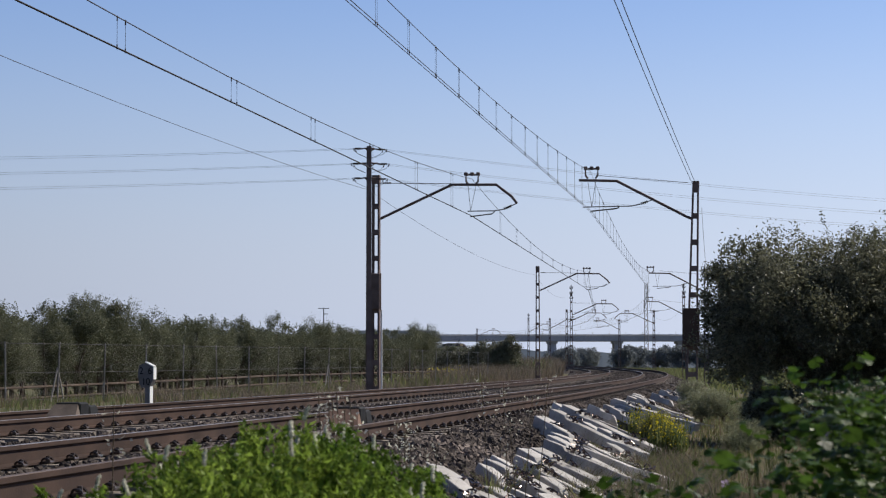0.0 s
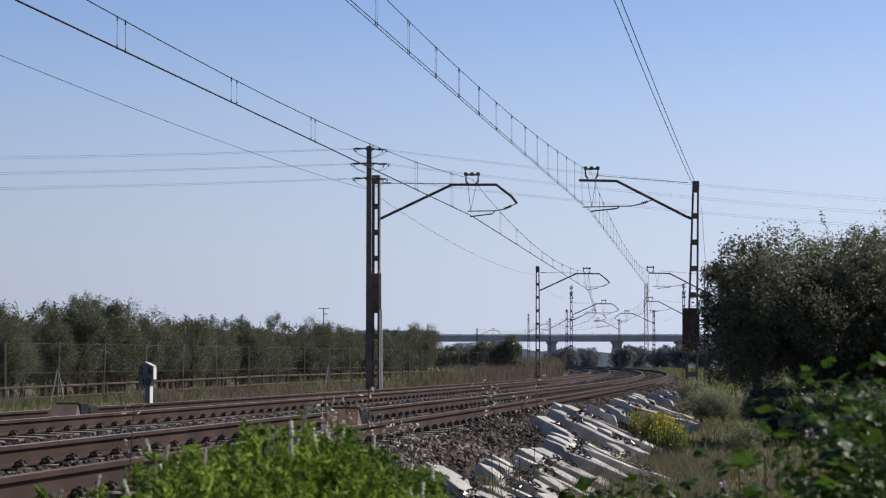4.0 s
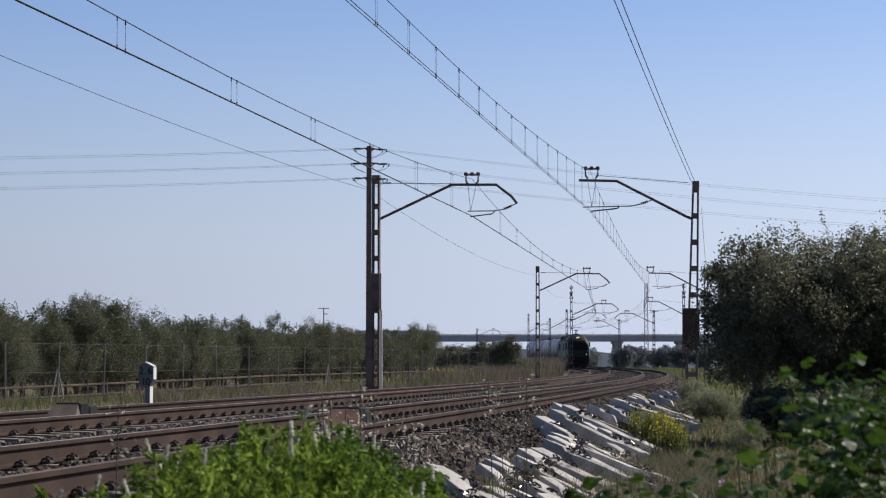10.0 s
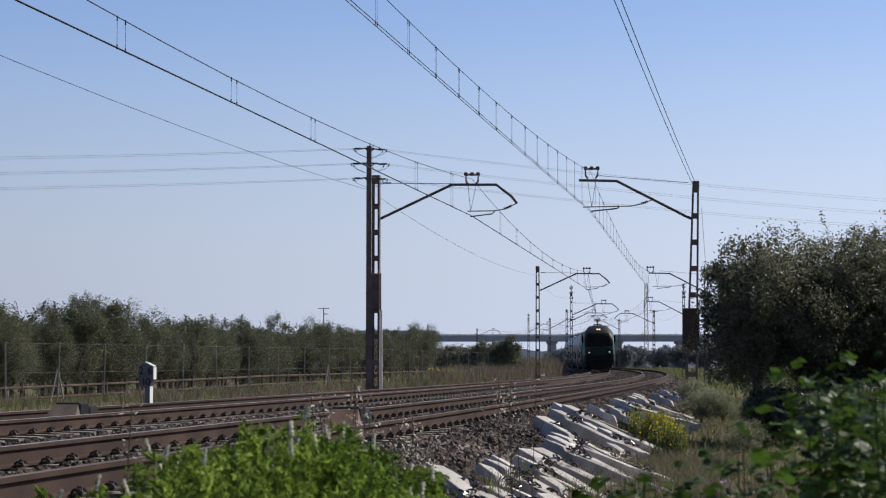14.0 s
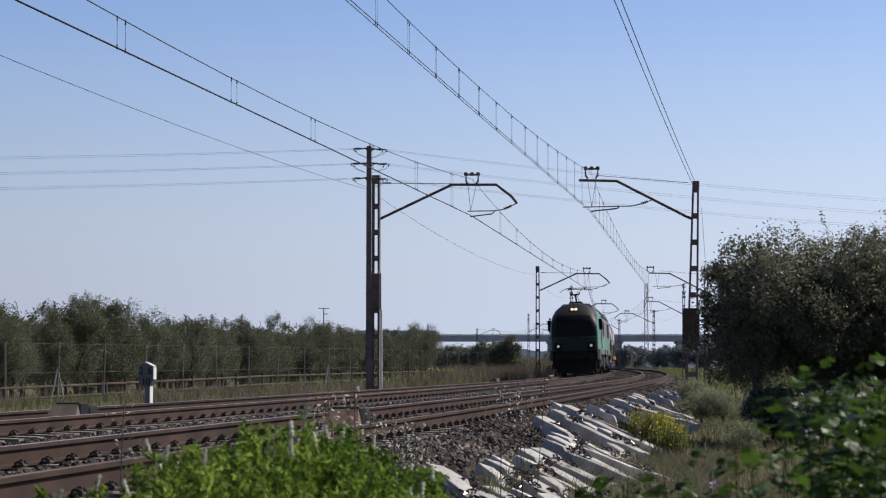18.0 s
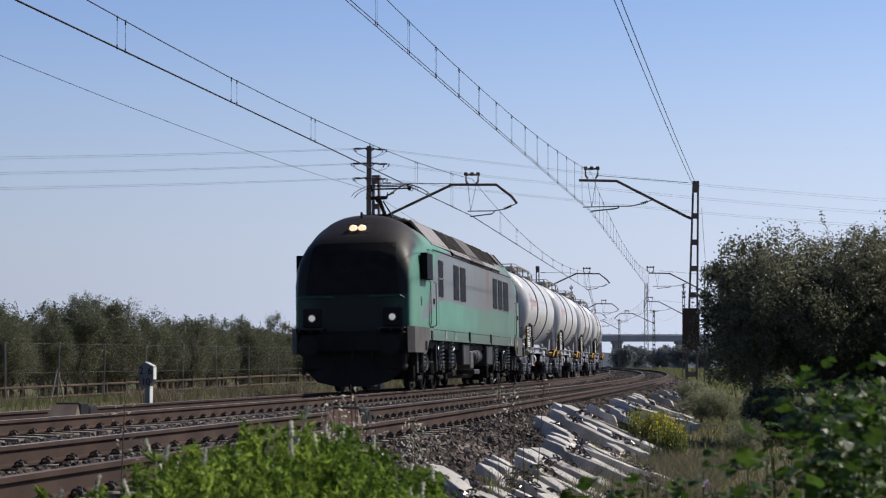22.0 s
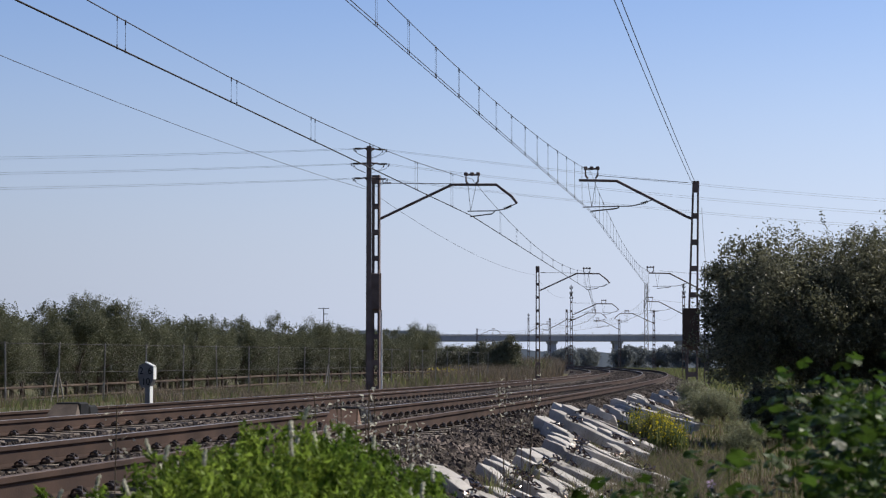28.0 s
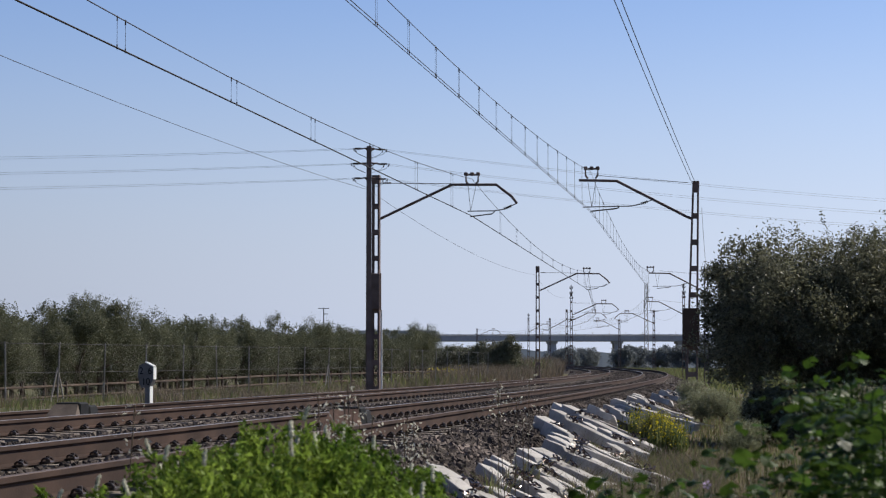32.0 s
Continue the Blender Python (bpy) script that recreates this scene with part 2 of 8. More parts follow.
# ---- the line of the railway ----
SPACING, STEP = 4.333, 0.5
TS = np.arange(-300.0, 560.0, STEP)
_k = np.interp(TS, [-300, -23, -22, 50, 110, 180, 260, 560], [0, 0, -0.00012, 0.00059, 0.00052, 0.00088, 0.00091, 0.00091])
_t = -np.concatenate([[0], np.cumsum((_k[1:] + _k[:-1]) / 2 * STEP)])
_i0 = int(np.argmin(abs(TS + 22)))
TH = 0.15776 + _t - _t[_i0]
_mid = (TH[1:] + TH[:-1]) / 2
TX = np.concatenate([[0], np.cumsum(np.sin(_mid) * STEP)])
TY = np.concatenate([[0], np.cumsum(np.cos(_mid) * STEP)])
_i0 = int(np.argmin(abs(TS)))
TX, TY = TX - TX[_i0] - 5.582, TY - TY[_i0] + 25.0


def grade(s):
    return 0.82e-5 * max(0.0, s - 60) ** 2


def cant(s):
    return radians(0.5 + 1.6 * min(1, max(0, (s - 10) / 70)))


def on_line(s, o=0.0, z=0.0):
    """A place s metres along the far track, o metres to its right, z above its rails; level ground frame."""
    x, y, a = np.interp(s, TS, TX), np.interp(s, TS, TY), np.interp(s, TS, TH)
    return Vector((x + o * math.cos(a), y - o * math.sin(a), z + grade(s)))


def heading(s):
    return float(np.interp(s, TS, TH))


def track_frame(s, o):
    """Centre, right and up of a track's canted running plane."""
    a, c = heading(s), cant(s)
    right = Vector((math.cos(a) * math.cos(c), -math.sin(a) * math.cos(c), math.sin(c)))
    ahead = Vector((math.sin(a), math.cos(a), 0))
    return on_line(s, o), right, right.cross(ahead)


def offset_of(x, y):
    """Distance along and across the far track of a place in plan."""
    i = int(np.argmin((TX - x) ** 2 + (TY - y) ** 2))
    a = TH[i]
    return TS[i], (x - TX[i]) * math.cos(a) - (y - TY[i]) * math.sin(a)


GROUND_O = [-400, -60, -16, -12, -8, -5, -3.2, -2.0, 6.4, 7.0, 8.6, 10.5, 14, 30, 400]
GROUND_Z = [-1.2, -1.1, -0.95, -0.55, -0.42, -0.45, -0.45, -0.5, -0.5, -0.82, -0.95, -0.75, -0.65, -0.7, -1.0]
NEAR_Z = [-1.2, -1.1, -0.95, -0.55, -0.42, -0.45, -0.45, -0.5, -0.55, -0.9, -1.2, -1.1, -1.05, -1.1, -1.2]


def level(s, o):
    k = min(1.0, max(0.0, (s + 14) / 22))
    return float(np.interp(o, GROUND_O, GROUND_Z)) * k + float(np.interp(o, GROUND_O, NEAR_Z)) * (1 - k) + grade(min(s, 300))


def ground_z(x, y):
    s, o = offset_of(x, y)
    return level(s, o)


def build_ground():
    svals = [-300, -200, -120, -70, -45] + list(np.arange(-30, 120, 3.0)) + list(np.arange(120, 320, 12.0)) + [340, 380, 430, 480, 530]
    ovals = sorted(set(GROUND_O + list(np.arange(-40, -3, 1.5)) + list(np.arange(-3, 16, 0.5)) + [18, 22, 26, 40, 60, 100, 200, -50, -80, -120, -200]))
    verts, faces = [], []
    for s in svals:
        for o in ovals:
            p = on_line(s, o)
            z = level(s, o)
            if o < -2.6 or o > 6.5:
                z += 0.12 * noise.noise(Vector((p.x * 0.5, p.y * 0.5, 0))) * min(1.0, abs(o - 2) / 6)
            verts.append((p.x, p.y, z))
    n = len(ovals)
    for i in range(len(svals) - 1):
        for j in range(n - 1):
            a = i * n + j
            faces.append((a, a + 1, a + n + 1, a + n))
    ob = from_arrays("ground", verts, faces, MAT["soil"])
    tagged(ob, "dry grassy soil sloping away from the railway", "ground", kind="structure")
    far = bmesh.new()
    bmesh.ops.create_grid(far, x_segments=2, y_segments=2, size=2400, matrix=Matrix.Translation((0, 0, -2.2)))
    tagged(mesh_object("ground_far", far, MAT["soil"]), "flat distant farmland reaching the horizon", "ground", kind="structure")


RAIL_PROFILE = [(-0.07, -0.172), (0.07, -0.172), (0.07, -0.158), (0.012, -0.14), (0.009, -0.05), (0.036, -0.035), (0.036, -0.002),
                (-0.036, -0.002), (-0.036, -0.035), (-0.009, -0.05), (-0.012, -0.14), (-0.07, -0.158)]
HEAD_PROFILE = [(-0.033, -0.004), (0.033, -0.004), (0.03, 0.0), (-0.03, 0.0)]


def build_tracks():
    sl = [-280, -200, -140, -100, -70, -50] + list(np.arange(-40, 140, 2.0)) + list(np.arange(140, 540, 5.0))
    # one sleeper: trapezoid section with a lowered middle
    sb = bmesh.new()
    prof = lambda w, h: [(-w, -0.4), (w, -0.4), (w * 0.82, h), (-w * 0.82, h)]
    secs = [(-1.3, 0.125, -0.19), (-0.9, 0.14, -0.178), (-0.62, 0.135, -0.178), (-0.4, 0.115, -0.195), (0.4, 0.115, -0.195), (0.62, 0.135, -0.178), (0.9, 0.14, -0.178), (1.3, 0.125, -0.19)]
    rings = [[sb.verts.new((x, o, z)) for o, z in prof(w, h)] for x, w, h in secs]
    for p, q in zip(rings, rings[1:]):
        for i in range(4):
            sb.faces.new((p[i], q[i], q[(i + 1) % 4], p[(i + 1) % 4]))
    sb.faces.new(rings[0])
    sb.faces.new(rings[-1][::-1])
    sleeper_me = bpy.data.meshes.new("sleeper")
    sb.to_mesh(sleeper_me)
    sleeper_me.materials.append(MAT["sleeper"])
    fb = bmesh.new()
    for side in (-1, 1):
        box(fb, (side * 0.115, 0, -0.158), (0.08, 0.11, 0.025), bevel=0.008)
        for e in (-1, 1):
            ring = [(side * (0.112 + 0.034 * math.cos(q)), e * (0.04 + 0.014 * math.sin(q)), -0.156 + 0.032 * math.sin(q)) for q in np.linspace(0, math.pi, 7)]
            tube(fb, ring, 0.0095, 5)
        rod(fb, (side * 0.115, 0, -0.15), (side * 0.115, 0, -0.108), 0.018, 6)
    fast_me = bpy.data.meshes.new("fastening")
    fb.to_mesh(fast_me)
    fast_me.materials.append(MAT["fastener"])
    for label, o in (("far electrified main line track curving to the left", 0.0), ("near electrified main line track beside the ballast slope", SPACING)):
        tr = empty("railway_track", Matrix(), label, "railway track", kind="structure")
        for side in (-0.87, 0.87):
            fr = []
            for s in sl:
                c, r, u = track_frame(s, o)
                fr.append((c + r * side, r, u))
            bm = bmesh.new()
            sweep(bm, fr, RAIL_PROFILE)
            rail = part("rail", bm, MAT["rail_rust"], tr, "rusty steel rail with a worn bright head")
            bm = bmesh.new()
            sweep(bm, fr, HEAD_PROFILE)
            filmed = o > 0 and side > 0
            part("rail_head", bm, MAT["rail_brown" if filmed else "rail_top"], rail, "rust-filmed running surface" if filmed else "polished running surface")
        n = 0
        verts, faces = [], []
        base = [v.co.copy() for v in sleeper_me.vertices]
        polys = [tuple(p.vertices) for p in sleeper_me.polygons]
        s = -30.0
        while s < 520:
            c, r, u = track_frame(s, o)
            a = r.cross(u) * -1
            m = Matrix(((r.x, a.x, u.x, c.x), (r.y, a.y, u.y, c.y), (r.z, a.z, u.z, c.z), (0, 0, 0, 1)))
            if -19 < s < 92:
                ob = new("sleeper", sleeper_me)
                ob.parent, ob.matrix_basis = tr, m
                for side in (-0.87, 0.87):
                    if s < 60:
                        fo = new("fastening", fast_me)
                        fo.parent, fo.matrix_basis = ob, Matrix.Translation((side, 0, 0))
            elif s > -30:
                k = len(verts)
                verts += [tuple(m @ v) for v in base]
                faces += [tuple(i + k for i in p) for p in polys]
            s += 0.606
        far = from_arrays("sleepers_far", verts, faces, MAT["sleeper"], tr)
        tagged(far, "long row of distant concrete sleepers", kind="stuff")


BED = [(-4.2, -0.9), (-3.6, -0.62), (-2.2, -0.25), (-1.3, -0.22), (-0.62, -0.205), (-0.4, -0.185), (0, -0.18), (0.4, -0.185), (0.62, -0.205), (1.3, -0.22), (2.16, -0.22), (3.0, -0.22), (3.7, -0.205),
       (3.93, -0.185), (4.33, -0.18), (4.73, -0.185), (4.95, -0.205), (5.6, -0.22), (5.85, -0.27), (6.6, -0.58), (7.4, -1.0), (8.6, -1.5)]


def bed_z(s, o):
    """Height of the stone bed."""
    return float(np.interp(o, [b[0] for b in BED], [b[1] for b in BED])) + grade(s)


def build_ballast():
    rng = np.random.default_rng(5)
    # the stone bed under both tracks
    sl = [-280, -200, -120, -70] + list(np.arange(-40, 130, 1.0)) + list(np.arange(130, 540, 6.0))
    prof = BED
    verts, faces = [], []
    fine = []
    for a, b in zip(prof, prof[1:]):
        m = max(1, int((b[0] - a[0]) / 0.25))
        fine += [(a[0] + (b[0] - a[0]) * i / m, a[1] + (b[1] - a[1]) * i / m) for i in range(m)]
    fine.append(prof[-1])
    for s in sl:
        for o, z in fine:
            p = on_line(s, o)
            verts.append((p.x, p.y, z + p.z + 0.03 * noise.noise(Vector((p.x * 2.5, p.y * 2.5, 3)))))
    n = len(fine)
    for i in range(len(sl) - 1):
        for j in range(n - 1):
            a = i * n + j
            faces.append((a, a + 1, a + n + 1, a + n))
    bed = from_arrays("ballast_bed", verts, faces, MAT["bed"])
    tagged(bed, "bed of crushed grey-brown stone under the tracks", "ballast", kind="structure")
    # loose stones
    base = np.array([(1, 0, 0.2), (0.3, 0.9, -0.1), (-0.8, 0.6, 0.15), (-0.7, -0.7, -0.1), (0.4, -0.9, 0.1), (0.1, 0.1, 0.8), (-0.1, 0, -0.8)])
    tri = [(0, 1, 5), (1, 2, 5), (2, 3, 5), (3, 4, 5), (4, 0, 5), (1, 0, 6), (2, 1, 6), (3, 2, 6), (4, 3, 6), (0, 4, 6)]
    zs, os_ = np.array([z for o, z in prof]), np.array([o for o, z in prof])
    V, F = [], []

    def strew(count, s0, s1, o0, o1, size):
        ss, oo = rng.uniform(s0, s1, count), rng.uniform(o0, o1, count)
        rail_gap = np.minimum(np.minimum(abs(oo - 0.87), abs(oo + 0.87)), np.minimum(abs(oo - SPACING - 0.87), abs(oo - SPACING + 0.87)))
        keep = rail_gap > 0.26
        ss, oo = ss[keep], oo[keep]
        count = len(ss)
        ang = np.interp(ss, TS, TH)
        cx = np.interp(ss, TS, TX) + oo * np.cos(ang)
        cy = np.interp(ss, TS, TY) - oo * np.sin(ang)
        cz = np.interp(oo, os_, zs) + 0.004 + 0.025 * ((oo > 5.25) & (oo < 5.75) & (ss > 3)) + 0.82e-5 * np.maximum(0, ss - 60) ** 2
        q = rng.normal(size=(count, 4))
        q /= np.linalg.norm(q, axis=1)[:, None]
        w, x, y, z = q.T
        R = np.stack([1 - 2 * (y * y + z * z), 2 * (x * y - z * w), 2 * (x * z + y * w), 2 * (x * y + z * w), 1 - 2 * (x * x + z * z), 2 * (y * z - x * w), 2 * (x * z - y * w), 2 * (y * z + x * w), 1 - 2 * (x * x + y * y)], 1).reshape(-1, 3, 3)
        v = base[None] * rng.uniform(0.6, 1.3, (count, 7, 3)) * (size * rng.uniform(0.55, 1.3, count))[:, None, None]
        v = np.einsum("nij,nkj->nki", R, v) + np.stack([cx, cy, cz], 1)[:, None, :]
        k = len(V)
        V.extend(v.reshape(-1, 3).tolist())
        f = (np.array(tri)[None] + k + 7 * np.arange(count)[:, None, None]).reshape(-1, 3)
        F.extend(f.tolist())
    strew(26000, -10, 26, 5.45, 8.0, 0.056)
    strew(9000, 3, 60, 5.28, 5.8, 0.05)
    strew(12000, 26, 64, 5.3, 7.3, 0.05)
    strew(14000, -16, 18, 1.15, 5.4, 0.042)
    strew(10000, 18, 64, 0.9, 5.4, 0.044)
    strew(8000, -12, 40, -2.4, 1.1, 0.042)
    strew(9000, 60, 200, -2.2, 7.4, 0.06)
    st = from_arrays("ballast_stones", V, F, MAT["ballast"])
    tagged(st, "loose crushed ballast stones lying on the track bed", "ballast", kind="stuff")


# ---- overhead line ----
def wire(name, pts, r, label, parent=None):
    cu = bpy.data.curves.new(name, "CURVE")
    cu.dimensions, cu.bevel_depth, cu.bevel_resolution = "3D", r, 1
    sp = cu.splines.new("POLY")
    sp.points.add(len(pts) - 1)
    for q, p in zip(sp.points, pts):
        q.co = (*p, 1)
    cu.materials.append(MAT["wire"])
    ob = new(name, cu)
    if parent:
        ob.parent = parent
        return tagged(ob, label)
    return tagged(ob, label, "overhead wire")


def lattice(bm, h, w0, w1, depth, pitch, gap=0.0, lean=0.0):
    """Two channel legs joined by batten plates, from z=0 to z=h; w0 and w1: width at the foot and the top."""
    for side in (-1, 1):
        xa, xb = side * w0 / 2, side * w1 / 2 + lean
        for (dx, wx, dy, wy) in ((0, 0.012, 0, depth), (-side * 0.03, 0.05, depth / 2, 0.012), (-side * 0.03, 0.05, -depth / 2, 0.012)):
            sweep(bm, [(Vector((xa + dx, dy, 0)), Vector((1, 0, 0)), Vector((0, 1, 0))), (Vector((xb + dx, dy, h)), Vector((1, 0, 0)), Vector((0, 1, 0)))],
                  [(-wx / 2, -wy / 2), (wx / 2, -wy / 2), (wx / 2, wy / 2), (-wx / 2, wy / 2)])
    z = 0.35
    while z < h:
        k = z / h
        w = w0 + (w1 - w0) * k
        for dy in (-depth / 2 - 0.01, depth / 2 + 0.01):
            box(bm, (lean * k, dy, z), (w, 0.012, 0.17))
        z += pitch
    box(bm, (lean, 0, h - 0.14), (w1 + 0.02, depth + 0.03, 0.28))


def insulator(bm, a, b, r=0.05):
    a, b = Vector(a), Vector(b)
    n = 4
    rod(bm, a, b, r * 0.4, 6)
    for i in range(n):
        c = a.lerp(b, (i + 0.5) / n)
        d = (b - a).normalized() * 0.02
        rod(bm, c - d, c + d, r, 8)


def bracket_arm(mast, side, kind, r=0.045, reach=3.2):
    """The hinged bracket that holds the wires; side: +1 to the mast's right. kind 'hook' bends down past the track, 'open' ends level."""
    s = side
    bm = bmesh.new()
    if kind == "hook":
        pts = [(s * 0.14, 0, 5.46), (s * 2.53, 0, 6.56), (s * 4.0, 0, 6.54), (s * 4.5, 0, 6.15), (s * 4.68, 0, 5.92)]
    else:
        pts = [(s * -0.06, 0, 5.4), (s * 0.1, 0, 5.47), (s * 2.38, 0, 6.67), (s * max(3.62, reach + 0.1), 0, 6.71)]
    tube(bm, pts, r, 8)
    arm = part("bracket_arm", bm, MAT["mast"], mast)
    bm = bmesh.new()
    mx = s * reach
    zt = pts[-1][2] + 0.05 if kind == "open" else 6.56
    tube(bm, [(mx - 0.12, 0, zt), (mx - 0.2, 0, zt + 0.1), (mx - 0.2, 0, zt + 0.32), (mx + 0.2, 0, zt + 0.32), (mx + 0.2, 0, zt + 0.1), (mx + 0.12, 0, zt)], 0.035, 6)
    for dx in (-0.2, 0, 0.2):
        box(bm, (mx + dx, 0, zt + 0.34), (0.12, 0.12, 0.12), bevel=0.02)
    part("wire_saddle", bm, MAT["mast"], arm)
    bm = bmesh.new()
    if kind == "hook":
        rod(bm, (s * 0.14, 0, 6.64), (2.53 * s, 0, 6.59), 0.011)
        insulator(bm, (s * 0.2, 0, 6.64), (s * 0.5, 0, 6.64), 0.032)
    else:
        rod(bm, (s * 0.05, 0, 6.58), (s * 3.05, 0, 6.86), 0.008)
    part("tie_rod", bm, MAT["steel"], arm)
    bm = bmesh.new()
    if kind == "hook":
        tube(bm, [(s * 4.2, 0, 5.72), (s * 3.9, 0, 5.68), (s * 3.05, 0, 5.68)], 0.018)
        tube(bm, [(s * 3.95, 0, 5.66), (s * 3.85, 0, 5.58), (s * 3.14, 0, 5.5)], 0.02)
        for dx in (-0.13, 0.13):
            rod(bm, (s * 3.2 + dx, 0, 6.5), (s * 3.15, 0, 5.68), 0.008, 5)
        insulator(bm, (s * 4.5, 0, 5.84), (s * 4.24, 0, 5.735), 0.045)
        rod(bm, (s * 4.68, 0, 5.92), (s * 4.2, 0, 5.72), 0.016)
    else:
        tube(bm, [(s * 1.62, 0, 5.9), (s * 1.9, 0, 5.84), (s * 3.5, 0, 5.82)], 0.018)
        tube(bm, [(s * 2.3, 0, 5.8), (s * 2.4, 0, 5.76), (s * 3.24, 0, 5.68)], 0.022)
        for dx in (-0.13, 0.13):
            rod(bm, (s * 3.2 + dx, 0, 6.66), (s * 3.2, 0, 5.82), 0.008, 5)
        insulator(bm, (s * 1.36, 0, 5.985), (s * 1.6, 0, 5.905), 0.045)
        rod(bm, (s * 1.22, 0, 6.03), (s * 1.64, 0, 5.89), 0.016)
    part("steady_arm", bm, MAT["steel"], arm)


def build_masts():
    def mast(x, y, h, w0, w1, side, kind, label, lean=0.0, pitch=0.86, reach=3.2):
        s, o = offset_of(x, y)
        g = ground_z(x, y) - 0.05
        base = grade(s)
        ob = empty("catenary_mast", pose(x, y, base, 0, 0, -math.degrees(heading(s))), label, "catenary mast", "masts along the line")
        bm = bmesh.new()
        lattice(bm, h - g + base, w0, w1, 0.22, pitch, lean=lean)
        bmesh.ops.translate(bm, vec=(0, 0, g - base), verts=bm.verts)
        part("lattice_post", bm, MAT["mast"], ob)
        bm = bmesh.new()
        box(bm, (0, 0, g - base + 0.0), (w0 + 0.35, 0.6, 0.3), bevel=0.03)
        part("footing", bm, MAT["sleeper"], ob, "concrete footing")
        if kind:
            bracket_arm(ob, side, kind, reach=reach)
        return ob
    lab_l = "brown lattice steel catenary mast with a hooked bracket arm"
    lab_r = "brown lattice steel catenary mast with a level bracket arm"
    out = dict(
        l1=mast(-2.21, 67.84, 6.9, 0.26, 0.24, 1, "hook", "brown lattice mast beside a power pole, with switch box"),
        l2=mast(6.17, 134.0, 7.05, 0.30, 0.22, 1, "hook", lab_l),
        l3=mast(12.65, 202.9, 7.6, 0.34, 0.2, 1, "hook", lab_l),
        l4=mast(14.55, 242.0, 6.95, 0.34, 0.22, 1, "hook", lab_l),
        l5=mast(15.1, 291.0, 6.9, 0.34, 0.22, 1, "open", lab_l),
        l6=mast(13.7, 330.0, 7.5, 0.36, 0.22, 1, "open", lab_l),
        l7=mast(6.6, 400.0, 6.9, 0.36, 0.22, 1, "hook", lab_l),
        r1=mast(8.06, 67.0, 6.63, 0.40, 0.20, -1, "open", "tapered brown lattice mast beside an olive tree", lean=0.2),
        r2=mast(17.4, 136.0, 7.0, 0.34, 0.2, -1, "open", lab_r, reach=3.65),
        r3=mast(23.4, 200.0, 7.6, 0.36, 0.22, -1, "open", lab_r),
        r4=mast(25.1, 245.0, 6.9, 0.36, 0.22, -1, "hook", lab_r),
        r5=mast(25.7, 300.0, 6.9, 0.36, 0.22, -1, "open", lab_r),
        l0=mast(-11.9, 5.0, 6.9, 0.34, 0.24, 1, "hook", lab_l),
        r0=mast(-2.7, -2.5, 6.7, 0.34, 0.24, -1, "open", lab_r),
    )
    # switch box and white cable pipe on the first left mast
    bm = bmesh.new()
    box(bm, (0.03, -0.22, 3.05), (0.3, 0.2, 1.18), bevel=0.02)
    box(bm, (0.19, -0.2, 3.05), (0.03, 0.1, 1.2))
    part("switch_box", bm, MAT["mast"], out["l1"], "dark steel switch box with a lever")
    bm = bmesh.new()
    rod(bm, (0.21, -0.1, -0.4), (0.2, -0.1, 2.45), 0.03, 8)
    part("cable_pipe", bm, MAT["white"], out["l1"], "pale cable pipe")
    bm = bmesh.new()
    box(bm, (0.02, -0.3, 1.85), (0.55, 0.25, 1.25), bevel=0.015)
    for z in (1.4, 1.85, 2.3):
        box(bm, (0.02, -0.43, z), (0.45, 0.012, 0.03))
    part("equipment_cabinet", bm, MAT["brown_box"], out["r1"], "brown steel equipment cabinet")
    for key in ("l3", "l6", "r3"):
        bm = bmesh.new()
        rod(bm, (0, 0, 7.4), (0, 0, 8.4), 0.05)
        for z in (7.0, 7.5, 8.0):
            rod(bm, (-0.12, 0, z + 0.05), (0.14, 0, z + 0.05), 0.03)
            insulator(bm, (-0.12, 0, z + 0.05), (-0.12, 0, z + 0.25), 0.05)
            insulator(bm, (0.14, 0, z + 0.05), (0.14, 0, z + 0.25), 0.05)
        part("insulator_stack", bm, MAT["insulator"], out[key], "dark insulators at the head")
    return out


